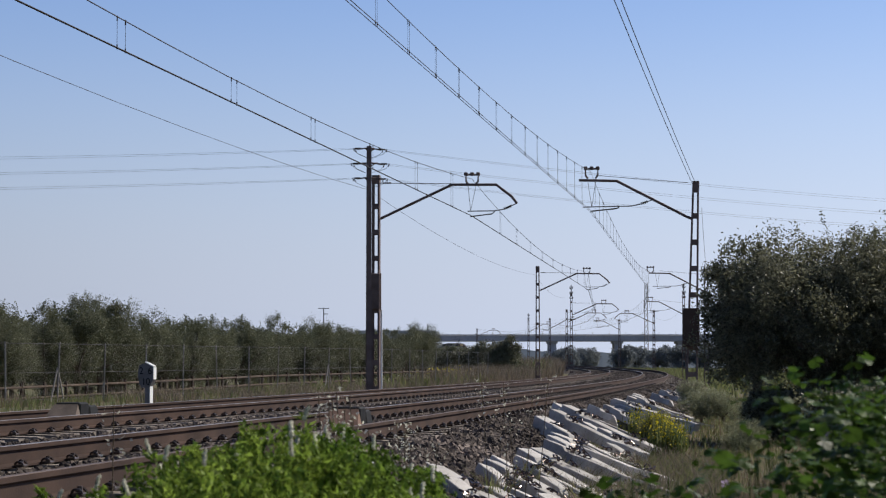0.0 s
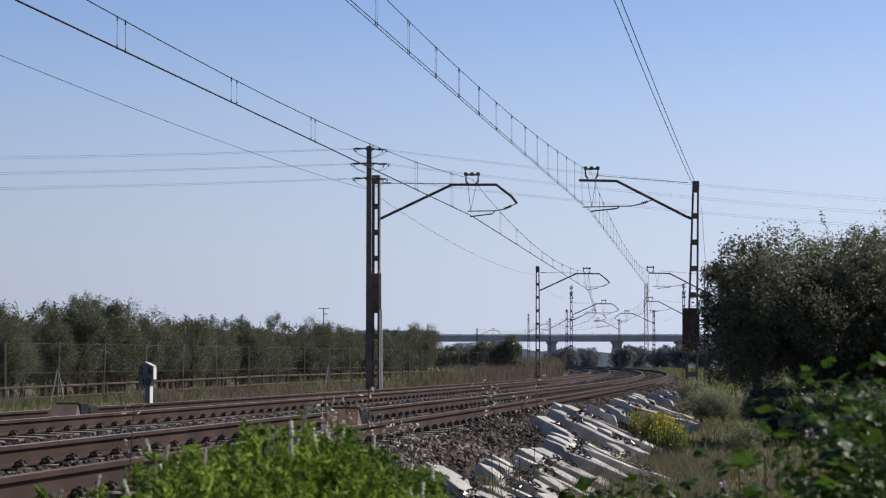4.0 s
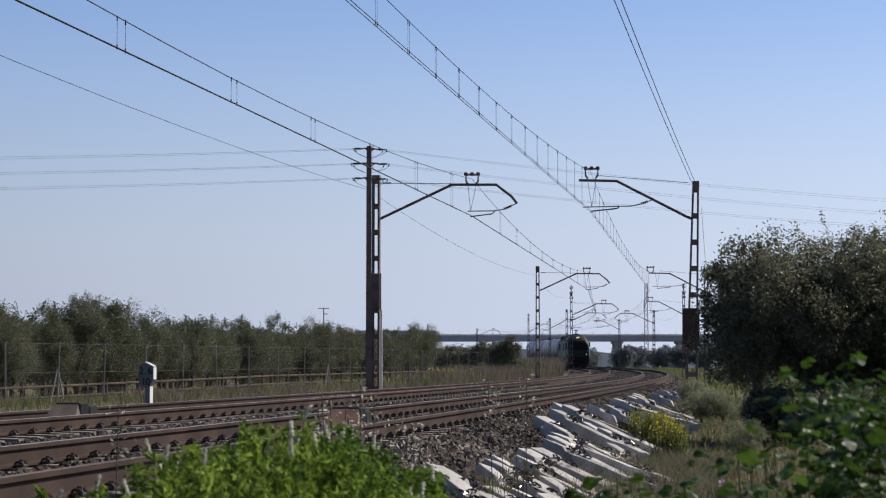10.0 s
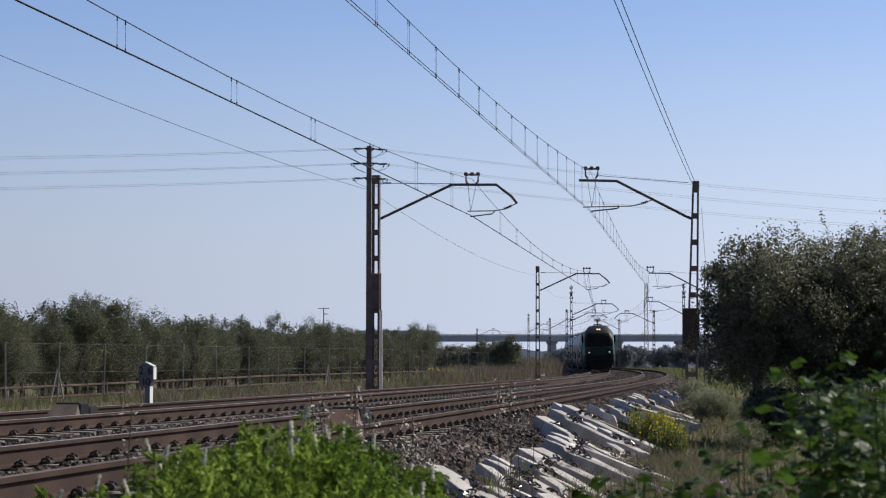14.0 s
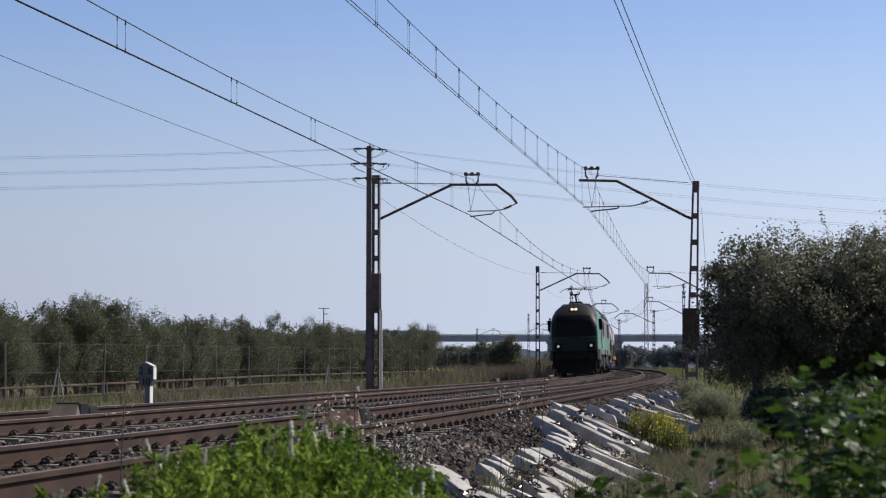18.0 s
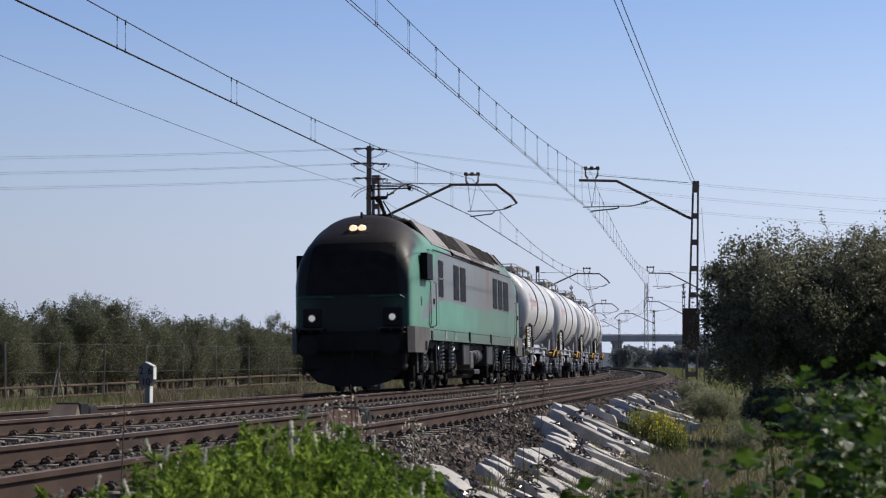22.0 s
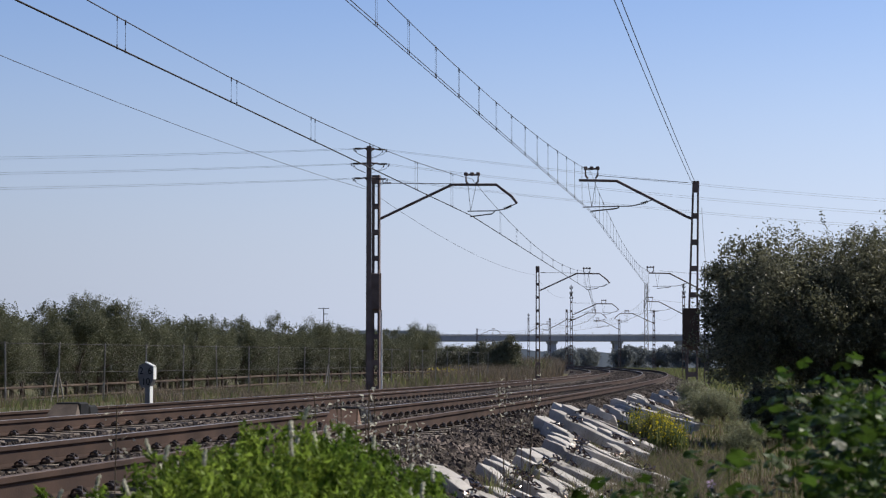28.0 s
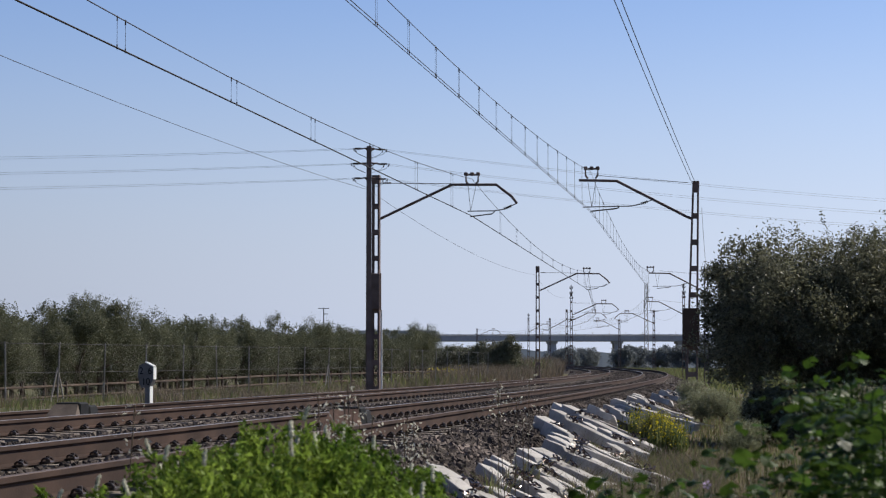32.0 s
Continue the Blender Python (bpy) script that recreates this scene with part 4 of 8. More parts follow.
# ---- lineside things ----
def build_old_sleepers():
    rng = random.Random(8)

    def sleeper_mesh(length, broken):
        base = bmesh.new()
        secs = [(0, 0.108, 0.2), (0.36, 0.108, 0.195), (0.42, 0.1, 0.15), (0.64, 0.1, 0.145), (0.75, 0.09, 0.155)]
        secs += [(length, 0.09, 0.135)] if broken else [(length - 0.75, 0.09, 0.14), (length - 0.42, 0.108, 0.17), (length, 0.105, 0.17)]
        rings = [[base.verts.new((x + (rng.uniform(-0.08, 0.08) if broken and x == length else 0), o, z)) for o, z in ((-w, 0), (w, 0), (w * 0.93, h), (-w * 0.93, h))] for x, w, h in secs]
        for p, q in zip(rings, rings[1:]):
            for i in range(4):
                base.faces.new((p[i], q[i], q[(i + 1) % 4], p[(i + 1) % 4]))
        base.faces.new(rings[0])
        base.faces.new(rings[-1][::-1])
        bmesh.ops.recalc_face_normals(base, faces=base.faces)
        bmesh.ops.bevel(base, geom=list(base.edges), offset=0.007, segments=1, affect="EDGES")
        me = bpy.data.meshes.new("old_sleeper")
        base.to_mesh(me)
        base.free()
        me.materials.append(MAT["slab"])
        return me
    whole, stump = sleeper_mesh(2.3, False), sleeper_mesh(0.84, True)
    # the two sprung clips with bolts still seated near each end
    cb = bmesh.new()
    tube(cb, [(-0.05, -0.05, 0.17), (-0.04, -0.07, 0.19), (0.02, -0.075, 0.205), (0.05, -0.04, 0.2), (0.02, -0.012, 0.19), (0.02, 0.012, 0.19), (0.05, 0.04, 0.2), (0.02, 0.075, 0.205), (-0.04, 0.07, 0.19), (-0.05, 0.05, 0.17)], 0.01, 6)
    rod(cb, (0, 0, 0.15), (0, 0, 0.2), 0.02, 6)
    clip_me = bpy.data.meshes.new("rail_clip")
    cb.to_mesh(clip_me)
    cb.free()
    clip_me.materials.append(MAT["clip"])

    def drop(x, y, z, yaw, pitch, me=whole, size=1.0, clips=0.95):
        """One dumped sleeper: the top of its upper end lies at x, y, z."""
        ob = new("old_sleeper", me)
        ob.matrix_world = pose(x, y, z + rng.uniform(-0.04, 0.03), rng.uniform(-20, 2), pitch + rng.uniform(-3, 3), -yaw + rng.uniform(-5, 5)) @ Matrix.Translation((0, 0, -0.18)) @ Matrix.Scale(size, 4)
        tagged(ob, "discarded pale concrete sleeper tipped on the ballast slope" if me is whole else "broken stump of a discarded concrete sleeper", "concrete sleeper", "dumped sleepers")
        for sx in (0.43, 0.52, 0.61, 1.75, 1.92) if me is whole else (0.43, 0.52, 0.61):
            if rng.random() < clips:
                child("rail_clip", clip_me, ob, Matrix.Translation((sx, 0, 0.03 if sx > 1 else 0.015)) @ pose(0, 0, 0, rng.uniform(-25, 25), rng.uniform(-25, 25), rng.uniform(0, 360)) @ Matrix.Scale(1.0, 4), "rusty sprung rail clip")
    # the heap along the foot of the ballast, far to near: the upper end of each
    for x, y, z in ((1.91, 34.5, 0.01), (2.02, 33.8, -0.02), (1.71, 31.3, -0.08), (1.43, 30.5, -0.11), (1.52, 29.5, -0.17), (1.58, 28.6, -0.24), (1.5, 27.7, -0.28), (1.41, 26.8, -0.32), (1.34, 26.0, -0.35), (1.12, 24.9, -0.38), (0.94, 23.9, -0.37), (0.88, 23.2, -0.43),
                    (0.59, 22.5, -0.40), (0.51, 22.0, -0.42), (0.43, 21.3, -0.44), (-0.11, 20.4, -0.32), (-0.08, 20.0, -0.34), (-0.06, 19.5, -0.36)):
        drop(x, y, z, 55, 15.5)
    # the next courses down the slope
    for x, y, z in ((0.72, 21.8, -0.52), (0.91, 22.0, -0.58), (1.12, 22.5, -0.62), (0.45, 19.9, -0.53), (0.67, 20.4, -0.6), (1.5, 25.2, -0.57), (1.87, 26.6, -0.6), (1.79, 24.5, -0.71), (1.36, 23.0, -0.66),
                    (1.02, 21.0, -0.67), (2.4, 29.5, -0.5), (2.47, 32.0, -0.37), (2.26, 32.8, -0.29), (1.74, 26.8, -0.5), (0.08, 19.0, -0.43), (2.27, 27.0, -0.66)):
        drop(x, y, z, 55 + rng.uniform(-5, 5), 16, whole if rng.random() < 0.7 else stump, rng.uniform(0.92, 1.0), 0.9)
    y = 35.0
    while y < 66:
        st, _ = offset_of(0.35 * (y - 25), y)
        p = on_line(st, 6.2 + rng.uniform(-0.1, 0.45))
        drop(p.x, p.y, -0.1 + rng.uniform(-0.09, 0.05), 50 + rng.uniform(-8, 8), 13, stump if rng.random() < 0.6 else whole, rng.uniform(0.75, 0.95), 0.8)
        y += rng.uniform(0.35, 1.1) if y < 50 else rng.uniform(1.0, 3.6)
    # pale broken concrete at the foot of the pile
    V, F = [], []
    base = [(1, 0, 0.2), (0.3, 0.9, -0.1), (-0.8, 0.6, 0.15), (-0.7, -0.7, -0.1), (0.4, -0.9, 0.1), (0.1, 0.1, 0.8), (-0.1, 0, -0.8)]
    for i in range(700):
        st, o = rng.uniform(-8, 5), rng.uniform(6.9, 8.4)
        p = on_line(st, o)
        r = rng.uniform(0.02, 0.08)
        z = bed_z(st, o) + 0.03
        k = len(V)
        rot = Euler((rng.uniform(0, 6), rng.uniform(0, 6), rng.uniform(0, 6))).to_matrix()
        V += [tuple(Vector((p.x, p.y, z)) + rot @ (Vector(b) * r)) for b in base]
        F += [tuple(j + k for j in f) for f in ((0, 1, 5), (1, 2, 5), (2, 3, 5), (3, 4, 5), (4, 0, 5), (1, 0, 6), (2, 1, 6), (3, 2, 6), (4, 3, 6), (0, 4, 6))]
    tagged(from_arrays("concrete_rubble", V, F, MAT["slab"]), "pale broken concrete pieces below the dumped sleepers", "rubble", kind="stuff")
    # weeds and dry stems pushing up through the lower heap
    prng = np.random.default_rng(77)
    for count, h, w, mt, label in ((6500, 0.34, 0.005, "dry_brown", "wispy dry stems over the dumped sleepers"), (9000, 0.26, 0.011, "green_grass", "green weeds among the dumped sleepers")):
        spots = []
        while len(spots) < count:
            st, o = prng.uniform(-9.0, 8.0), prng.uniform(6.7, 8.8)
            p = on_line(st, o)
            if noise.noise(Vector((p.x * 1.4, p.y * 0.9, 2))) > (0.2 if o < 7.2 else -0.05 if o < 7.7 else -0.3):
                spots.append((p.x, p.y, max(bed_z(st, o), level(st, o)) - 0.03))
        grass_patch("heap_weeds", prng, spots, h, w, MAT[mt], label, 0.5)
    # pale concrete trough lid lying beyond the pile
    bm = bmesh.new()
    pts = [Vector((3.96, 48.0, -0.19)), Vector((4.8, 49.0, -0.41)), Vector((5.7, 50.0, -0.65)), Vector((6.35, 49.6, -0.8))]
    fr = [(p, Vector((-0.7, 0.7, 0.1)), Vector((0.07, -0.07, 0.99))) for p in pts]
    sweep(bm, fr, [(-0.2, -0.16), (0.2, -0.16), (0.2, 0), (-0.2, 0)])
    ob = mesh_object("cable_trough", bm, MAT["slab"])
    tagged(ob, "smooth grey concrete cable trough among the weeds", "cable trough")


def build_km_sign():
    x, y = (262 - 784) / 3640 * 46.0, 46.0
    root = empty("kilometre_post", pose(x, y, -0.37, 0, 0, -24), "white kilometre post with black numerals", "kilometre post")
    bm = bmesh.new()
    box(bm, (0.03, 0, 0.22), (0.13, 0.12, 0.82), bevel=0.01)
    part("post", bm, MAT["enamel"], root)
    bm = bmesh.new()
    w, h, z0 = 0.185, 0.52, 0.5
    outline = [(-w + 0.06, z0), (w - 0.1, z0), (w - 0.06, z0 + 0.05), (w, z0 + 0.2), (w, z0 + h - 0.06), (-0.03, z0 + h + 0.035), (-w, z0 + h - 0.03), (-w - 0.03, z0 + h - 0.2), (-w, z0 + 0.12)]
    v0 = [bm.verts.new((a, -0.06, b)) for a, b in outline]
    v1 = [bm.verts.new((a, 0.06, b)) for a, b in outline]
    bm.faces.new(v0)
    bm.faces.new(v1[::-1])
    for i in range(len(v0)):
        j = (i + 1) % len(v0)
        bm.faces.new((v0[j], v0[i], v1[i], v1[j]))
    part("number_plate", bm, MAT["enamel"], root, "white plate in a painted shade tone with black figures")
    # sunlit tone painted on the edge; plate and post have the shaded tone
    bm = bmesh.new()
    box(bm, (w + 0.006, 0, z0 + 0.32), (0.012, 0.12, 0.27))
    box(bm, (0.102, 0, 0.22), (0.014, 0.12, 0.8))
    box(bm, (0.08, 0, z0 + h + 0.0), (0.235, 0.12, 0.02), Euler((0, radians(23.5), 0)).to_matrix())
    part("edge", bm, MAT["bright"], root, "return edge painted sunlit white")
    for txt, px, pz, size in (("2", -0.12, z0 + 0.3, 0.22), ("6", 0.1, z0 + 0.3, 0.22), ("10", 0.0, z0 + 0.06, 0.22)):
        cu = bpy.data.curves.new("figure", "FONT")
        cu.body, cu.size, cu.align_x, cu.extrude = txt, size, "CENTER", 0.004
        cu.materials.append(MAT["black"])
        ob = new("figure", cu)
        ob.parent, ob.matrix_basis = root, pose(px, -0.063, pz, 90, 0, 0)


def build_beacons():
    for o, s, label in ((0.0, 3.2, "sloped concrete ramp with a signalling beacon between the far rails"), (SPACING, 0.9, "rusty sloped ramp with a signalling beacon between the near rails")):
        c, r, u = track_frame(s, o)
        root = empty("track_beacon", pose(c.x, c.y, c.z, 0, 0, -math.degrees(heading(s))), label, "track beacon")
        bm = bmesh.new()
        for y0, y1 in ((-0.62, -0.2),):
            vs = [bm.verts.new(v) for v in ((-0.24, y0, -0.2), (0.24, y0, -0.2), (0.24, y1, -0.2), (-0.24, y1, -0.2), (0.17, y1, 0.1), (-0.17, y1, 0.1))]
            for f in ((0, 3, 2, 1), (0, 1, 4, 5), (1, 2, 4), (0, 5, 3), (2, 3, 5, 4)):
                bm.faces.new([vs[i] for i in f])
        part("ramp", bm, MAT["ramp"] if o == 0 else MAT["rust_ramp"], root)
        bm = bmesh.new()
        box(bm, (0, 0.05, -0.05), (0.36, 0.36, 0.34), bevel=0.02)
        part("beacon", bm, MAT["black"], root, "black beacon housing")
        bm = bmesh.new()
        box(bm, (0, 0.5, -0.06), (0.4, 0.42, 0.27), bevel=0.02, taper=0.75)
        part("cover", bm, MAT["black"], root, "black rubber cover")


# ---- plants ----
def grass_patch(name, rng, spots, h, w, material, label, lean=0.25):
    """Upright blades at the given places, joined into one sheet of stuff."""
    n = len(spots)
    b = np.array(spots)
    a = rng.uniform(0, 6.283, n)
    hh = h * rng.uniform(0.5, 1.3, n)
    dx, dy = np.cos(a), np.sin(a)
    la = rng.normal(size=(n, 2)) * lean * hh[:, None]
    tip = b + np.stack([la[:, 0], la[:, 1], hh], 1)
    mid = b + np.stack([la[:, 0] * 0.35, la[:, 1] * 0.35, hh * 0.55], 1)
    side = np.stack([dx * w, dy * w, np.zeros(n)], 1)
    v = np.stack([b - side, b + side, mid + side * 0.8, mid - side * 0.8, tip], 1).reshape(-1, 3)
    k = np.arange(n)[:, None] * 5
    f = [tuple(x) for x in (k + np.array([[0, 1, 2, 3]]))] + [tuple(x) for x in (k + np.array([[3, 2, 4]]))]
    ob = from_arrays(name, v.tolist(), f, material)
    return tagged(ob, label, "grass", kind="stuff")


def build_grass():
    rng = np.random.default_rng(21)
    def band(count, s0, s1, o0, o1, clump=0.0):
        out = []
        while len(out) < count:
            s, o = rng.uniform(s0, s1), rng.uniform(o0, o1)
            p = on_line(s, o)
            if clump and noise.noise(Vector((p.x * 0.55, p.y * 0.35, 7))) < clump:
                continue
            out.append((p.x, p.y, level(s, o) - 0.03))
        return out
    grass_patch("dry_grass", rng, band(24000, 25, 190, -13, -3.4), 0.15, 0.01, MAT["dry"], "low dry straw-coloured grass beside the fence")
    grass_patch("dry_grass", rng, band(11000, 30, 120, -13, -4.2, 0.2), 0.4, 0.009, MAT["dry_brown"], "brown dry bushy clumps along the fence", 0.45)
    grass_patch("dry_grass", rng, band(4200, 84, 150, -9.5, -3.6, 0.1), 1.0, 0.011, MAT["dry_brown"], "tall dry reeds beside the far track")
    grass_patch("dry_grass", rng, band(5200, 150, 225, -11, -3.4, -0.1), 1.55, 0.03, MAT["dry_brown"], "tall dry growth on the bank of the far curve", 0.3)
    grass_patch("green_weeds", rng, band(3000, 150, 225, -12, -4.5, 0.0), 1.35, 0.04, MAT["green_grass"], "tall green growth on the bank of the far curve", 0.3)
    grass_patch("green_weeds", rng, band(16000, 10, 130, -26, -6), 0.3, 0.014, MAT["green_grass"], "low green weeds along the far track")
    grass_patch("green_weeds", rng, band(9000, 60, 320, -22, -5, 0.1), 0.6, 0.035, MAT["green_grass"], "green verge growth along the far curve")
    grass_patch("green_weeds", rng, band(12000, 70, 320, 7.6, 26, 0.0), 0.5, 0.035, MAT["green_grass"], "green verge growth inside the curve")
    grass_patch("green_weeds", rng, band(26000, -8, 70, 7.8, 16), 0.2, 0.01, MAT["green_grass"], "rough green weeds on the slope")
    grass_patch("dry_grass", rng, band(8000, -8, 70, 7.5, 13), 0.26, 0.006, MAT["dry"], "dry grass stems on the slope")
    grass_patch("dry_grass", rng, band(2600, -9, 6, 7.6, 10.5, 0.05), 0.34, 0.004, MAT["dry"], "wispy dry stems over the dumped sleepers", 0.5)


def build_front_bush():
    rng = np.random.default_rng(31)
    root = empty("green_bush", Matrix(), "bright green feathery bush with pale flower spikes", "bush")
    # a broad mound of upright feathery sprays, tall in the middle and loose at the rims
    sprays, per = 330, 250
    x = -1.04 + 1.08 * rng.uniform(0, 1, sprays) ** 0.8
    y = rng.uniform(4.5, 5.8, sprays)
    crest = np.interp(x, [-1.05, -0.92, -0.8, -0.72, -0.66, -0.57, -0.43, -0.33, -0.24, -0.16, -0.08, -0.02, 0.05], [0.25, 0.31, 0.345, 0.385, 0.425, 0.462, 0.485, 0.472, 0.445, 0.42, 0.385, 0.345, 0.27])
    top = crest - 0.028 - 0.13 * ((y - 5.1) / 0.7) ** 2 + rng.normal(size=sprays) * 0.034 + 0.02 * np.sin(x * 31 + y * 4)
    lean = rng.normal(size=(sprays, 2)) * 0.1
    V, F = [], []
    for i in range(sprays):
        h = rng.uniform(0, 1, per) ** 0.8
        length = rng.uniform(0.3, 0.55)
        wide = 0.03 * (1.1 - h) + 0.006
        z = top[i] - length * (1 - h)
        side = rng.normal(size=(per, 2)) * wide[:, None]
        c = np.stack([x[i] + lean[i, 0] * (h - 1) * length + side[:, 0], y[i] + lean[i, 1] * (h - 1) * length + side[:, 1], z], 1)
        v, f = leaf_cloud(rng, c, 0.026, 0.0075, up=0.8)
        k = len(V)
        V += v
        F += [tuple(j + k for j in q) for q in f]
    from_arrays("foliage", V, F, MAT["bush"], root)
    for i in range(60):
        bm = bmesh.new()
        j = int(rng.integers(0, sprays))
        rod(bm, (x[j] * 0.7 - 0.1, 5.05, -1.15), (x[j], y[j], top[j] - 0.06), 0.003, 4)
        part("stem", bm, MAT["bush"], root)
    sp = bmesh.new()
    for i in range(9):
        lathe(sp, [(0, 0), (0.0052, 0.003), (0.004, 0.009), (0, 0.012)], pose(0.0015 * math.cos(i * 2.4), 0.003 * math.sin(i * 2.4), i * 0.004), 5)
    sp_me = bpy.data.meshes.new("flower_spike")
    sp.to_mesh(sp_me)
    sp_me.materials.append(MAT["pale_seed"])
    for i in range(42):
        j = int(rng.integers(0, sprays))
        child("flower_spike", sp_me, root, pose(x[j], y[j] - 0.02, top[j] - rng.uniform(-0.02, 0.03), rng.uniform(-25, 25), rng.uniform(-25, 25), 0))


def lobed_leaf(verts, faces, c, r, d, up, rng):
    """One rounded, five-lobed leaf as a fan."""
    e = d.cross(up).normalized()
    u = e.cross(d).normalized()
    k = len(verts)
    verts.append(tuple(c + u * 0.12 * r))
    m = 15
    for i in range(m):
        a = -2.75 + 5.5 * i / (m - 1)
        rr = r * (0.82 + 0.18 * abs(math.cos(2.5 * a)))
        verts.append(tuple(c + d * (rr * math.cos(a)) + e * (rr * math.sin(a)) + u * (0.12 * r * math.sin(3 * a))))
    for i in range(1, m):
        faces.append((k, k + i, k + i + 1))


def build_mallow():
    rng = np.random.default_rng(41)
    root = empty("mallow_plant", Matrix(), "tall leafy green mallow with small mauve flowers", "wild plant")
    for i in range(48):
        y0 = rng.uniform(3.2, 5.2)
        px = 1600 - 590 * rng.uniform() ** 1.9
        x0 = (px - 784) / 3640 * y0
        ytop = np.interp(px, [1000, 1040, 1140, 1216, 1282, 1340, 1390, 1420, 1450, 1485, 1515, 1550, 1600], [895, 855, 835, 845, 805, 772, 770, 712, 685, 618, 610, 656, 665]) + abs(rng.normal()) * 42
        ztop = EYE - (ytop - 646) / 3640 * y0
        base = pose(x0, y0, -1.05)
        stem = empty("stem", base, "", "")
        stem.parent = root
        SWAY.append((stem, base, i, 0.9))
        h = ztop + 1.05
        lx, ly = rng.normal() * 0.03, rng.normal() * 0.05
        bm = bmesh.new()
        tube(bm, [(0, 0, 0), (lx * 0.4, ly * 0.4, h * 0.5), (lx, ly, h)], 0.0014, 5)
        part("stalk", bm, MAT["mallow"], stem)
        V, F = [], []
        for j in range(62):
            z = h - abs(rng.normal()) * 0.32
            if z < 0.3:
                continue
            a = rng.uniform(0, 6.283)
            out = rng.uniform(0.03, 0.12)
            c = Vector((lx * z / h + out * math.cos(a), ly * z / h + out * math.sin(a), z))
            d = Vector((math.cos(a), math.sin(a), rng.uniform(-0.5, 0.4))).normalized()
            lobed_leaf(V, F, c, rng.uniform(0.007, 0.024), d, Vector((rng.normal() * 0.5, rng.normal() * 0.5, 1)).normalized(), rng)
        from_arrays("leaves", V, F, MAT["mallow"], stem)
        if i % 3 == 0:
            bm = bmesh.new()
            for j in range(5):
                a = j * 1.257
                vs = [bm.verts.new(Vector((lx + 0.03 * math.sin(i), ly - 0.05, h - 0.03 - 0.018 * (i % 13))) + Vector((math.cos(a + t) * r, math.sin(t) * 0.004, math.sin(a + t) * r))) for t, r in ((0, 0.002), (-0.4, 0.009), (0, 0.012), (0.4, 0.009))]
                bm.faces.new(vs)
            part("flower", bm, MAT["mallow_flower"], stem, "small mauve flower")


def build_stalks():
    """Dry grass stalks with pale seed heads that swing in the wind before the track."""
    rng = np.random.default_rng(51)
    for i, (px, py, y0) in enumerate(((640, 680, 9.0), (655, 700, 9.4), (720, 735, 10.5), (735, 745, 10.2), (615, 712, 9.0), (880, 668, 12.0), (905, 675, 12.5), (205, 715, 8.0), (690, 760, 10.0), (588, 698, 9.2), (612, 704, 9.6), (600, 725, 9.0), (632, 735, 9.4), (738, 748, 10.2), (704, 760, 9.8), (752, 785, 9.6), (724, 786, 9.2), (913, 700, 12.0), (937, 662, 12.5), (930, 742, 11.0))):
        x = (px - 784) / 3640 * y0
        ztop = EYE - (py - 646) / 3640 * y0
        base = pose(x, y0, -1.0)
        ob = empty("grass_stalk", base, "dry wild grass stalk with pale seed heads", "grass stalk", "swaying stalks")
        SWAY.append((ob, base, 100 + i, 2.2))
        h = ztop + 1.0
        lean = rng.normal() * 0.05
        bm = bmesh.new()
        tube(bm, [(0, 0, 0), (lean * 0.3, 0, h * 0.5), (lean, 0, h)], 0.003, 4)
        part("stalk", bm, MAT["dry"], ob)
        m = 26
        z = h - rng.uniform(0, 0.22, m)
        c = np.stack([lean + rng.normal(size=m) * 0.035, rng.normal(size=m) * 0.03, z], 1)
        v, f = leaf_cloud(rng, c, 0.022, 0.008)
        tagged(from_arrays("seed_head", v, f, MAT["pale_seed"], ob), "loose pale dry seed husks", kind="stuff")


def build_flowers():
    rng = np.random.default_rng(61)
    for px, py, y0, n, w in ((1162, 752, 33, 2000, 0.2), (1185, 764, 31, 500, 0.26), (1125, 740, 34, 120, 0.2)):
        c0 = np.array([(px - 784) / 3640 * y0, y0, EYE - (py - 646) / 3640 * y0])
        pts = c0 + rng.normal(size=(n, 3)) * np.array([w * 0.55, w * 0.8, 0.09])
        v, f = leaf_cloud(rng, pts, 0.032, 0.028)
        ob = from_arrays("yellow_flowers", v, f, MAT["yellow"])
        tagged(ob, "patch of small yellow wild flowers on the slope", "flowers", kind="stuff")
        g = pts - np.array([0, 0, 0.16])
        grass_patch("flower_stems", rng, g.tolist() * 2, 0.15, 0.007, MAT["green_grass"], "thin green stems below yellow flowers")
    far = [(-1.5 + rng.normal() * 2.2, 165 + rng.normal() * 5, 0.15 + rng.normal() * 0.12) for _ in range(400)]
    v, f = leaf_cloud(rng, np.array(far), 0.22, 0.2)
    tagged(from_arrays("yellow_flowers", v, f, MAT["yellow"]), "distant strip of yellow flowering field", "flowers", kind="stuff")


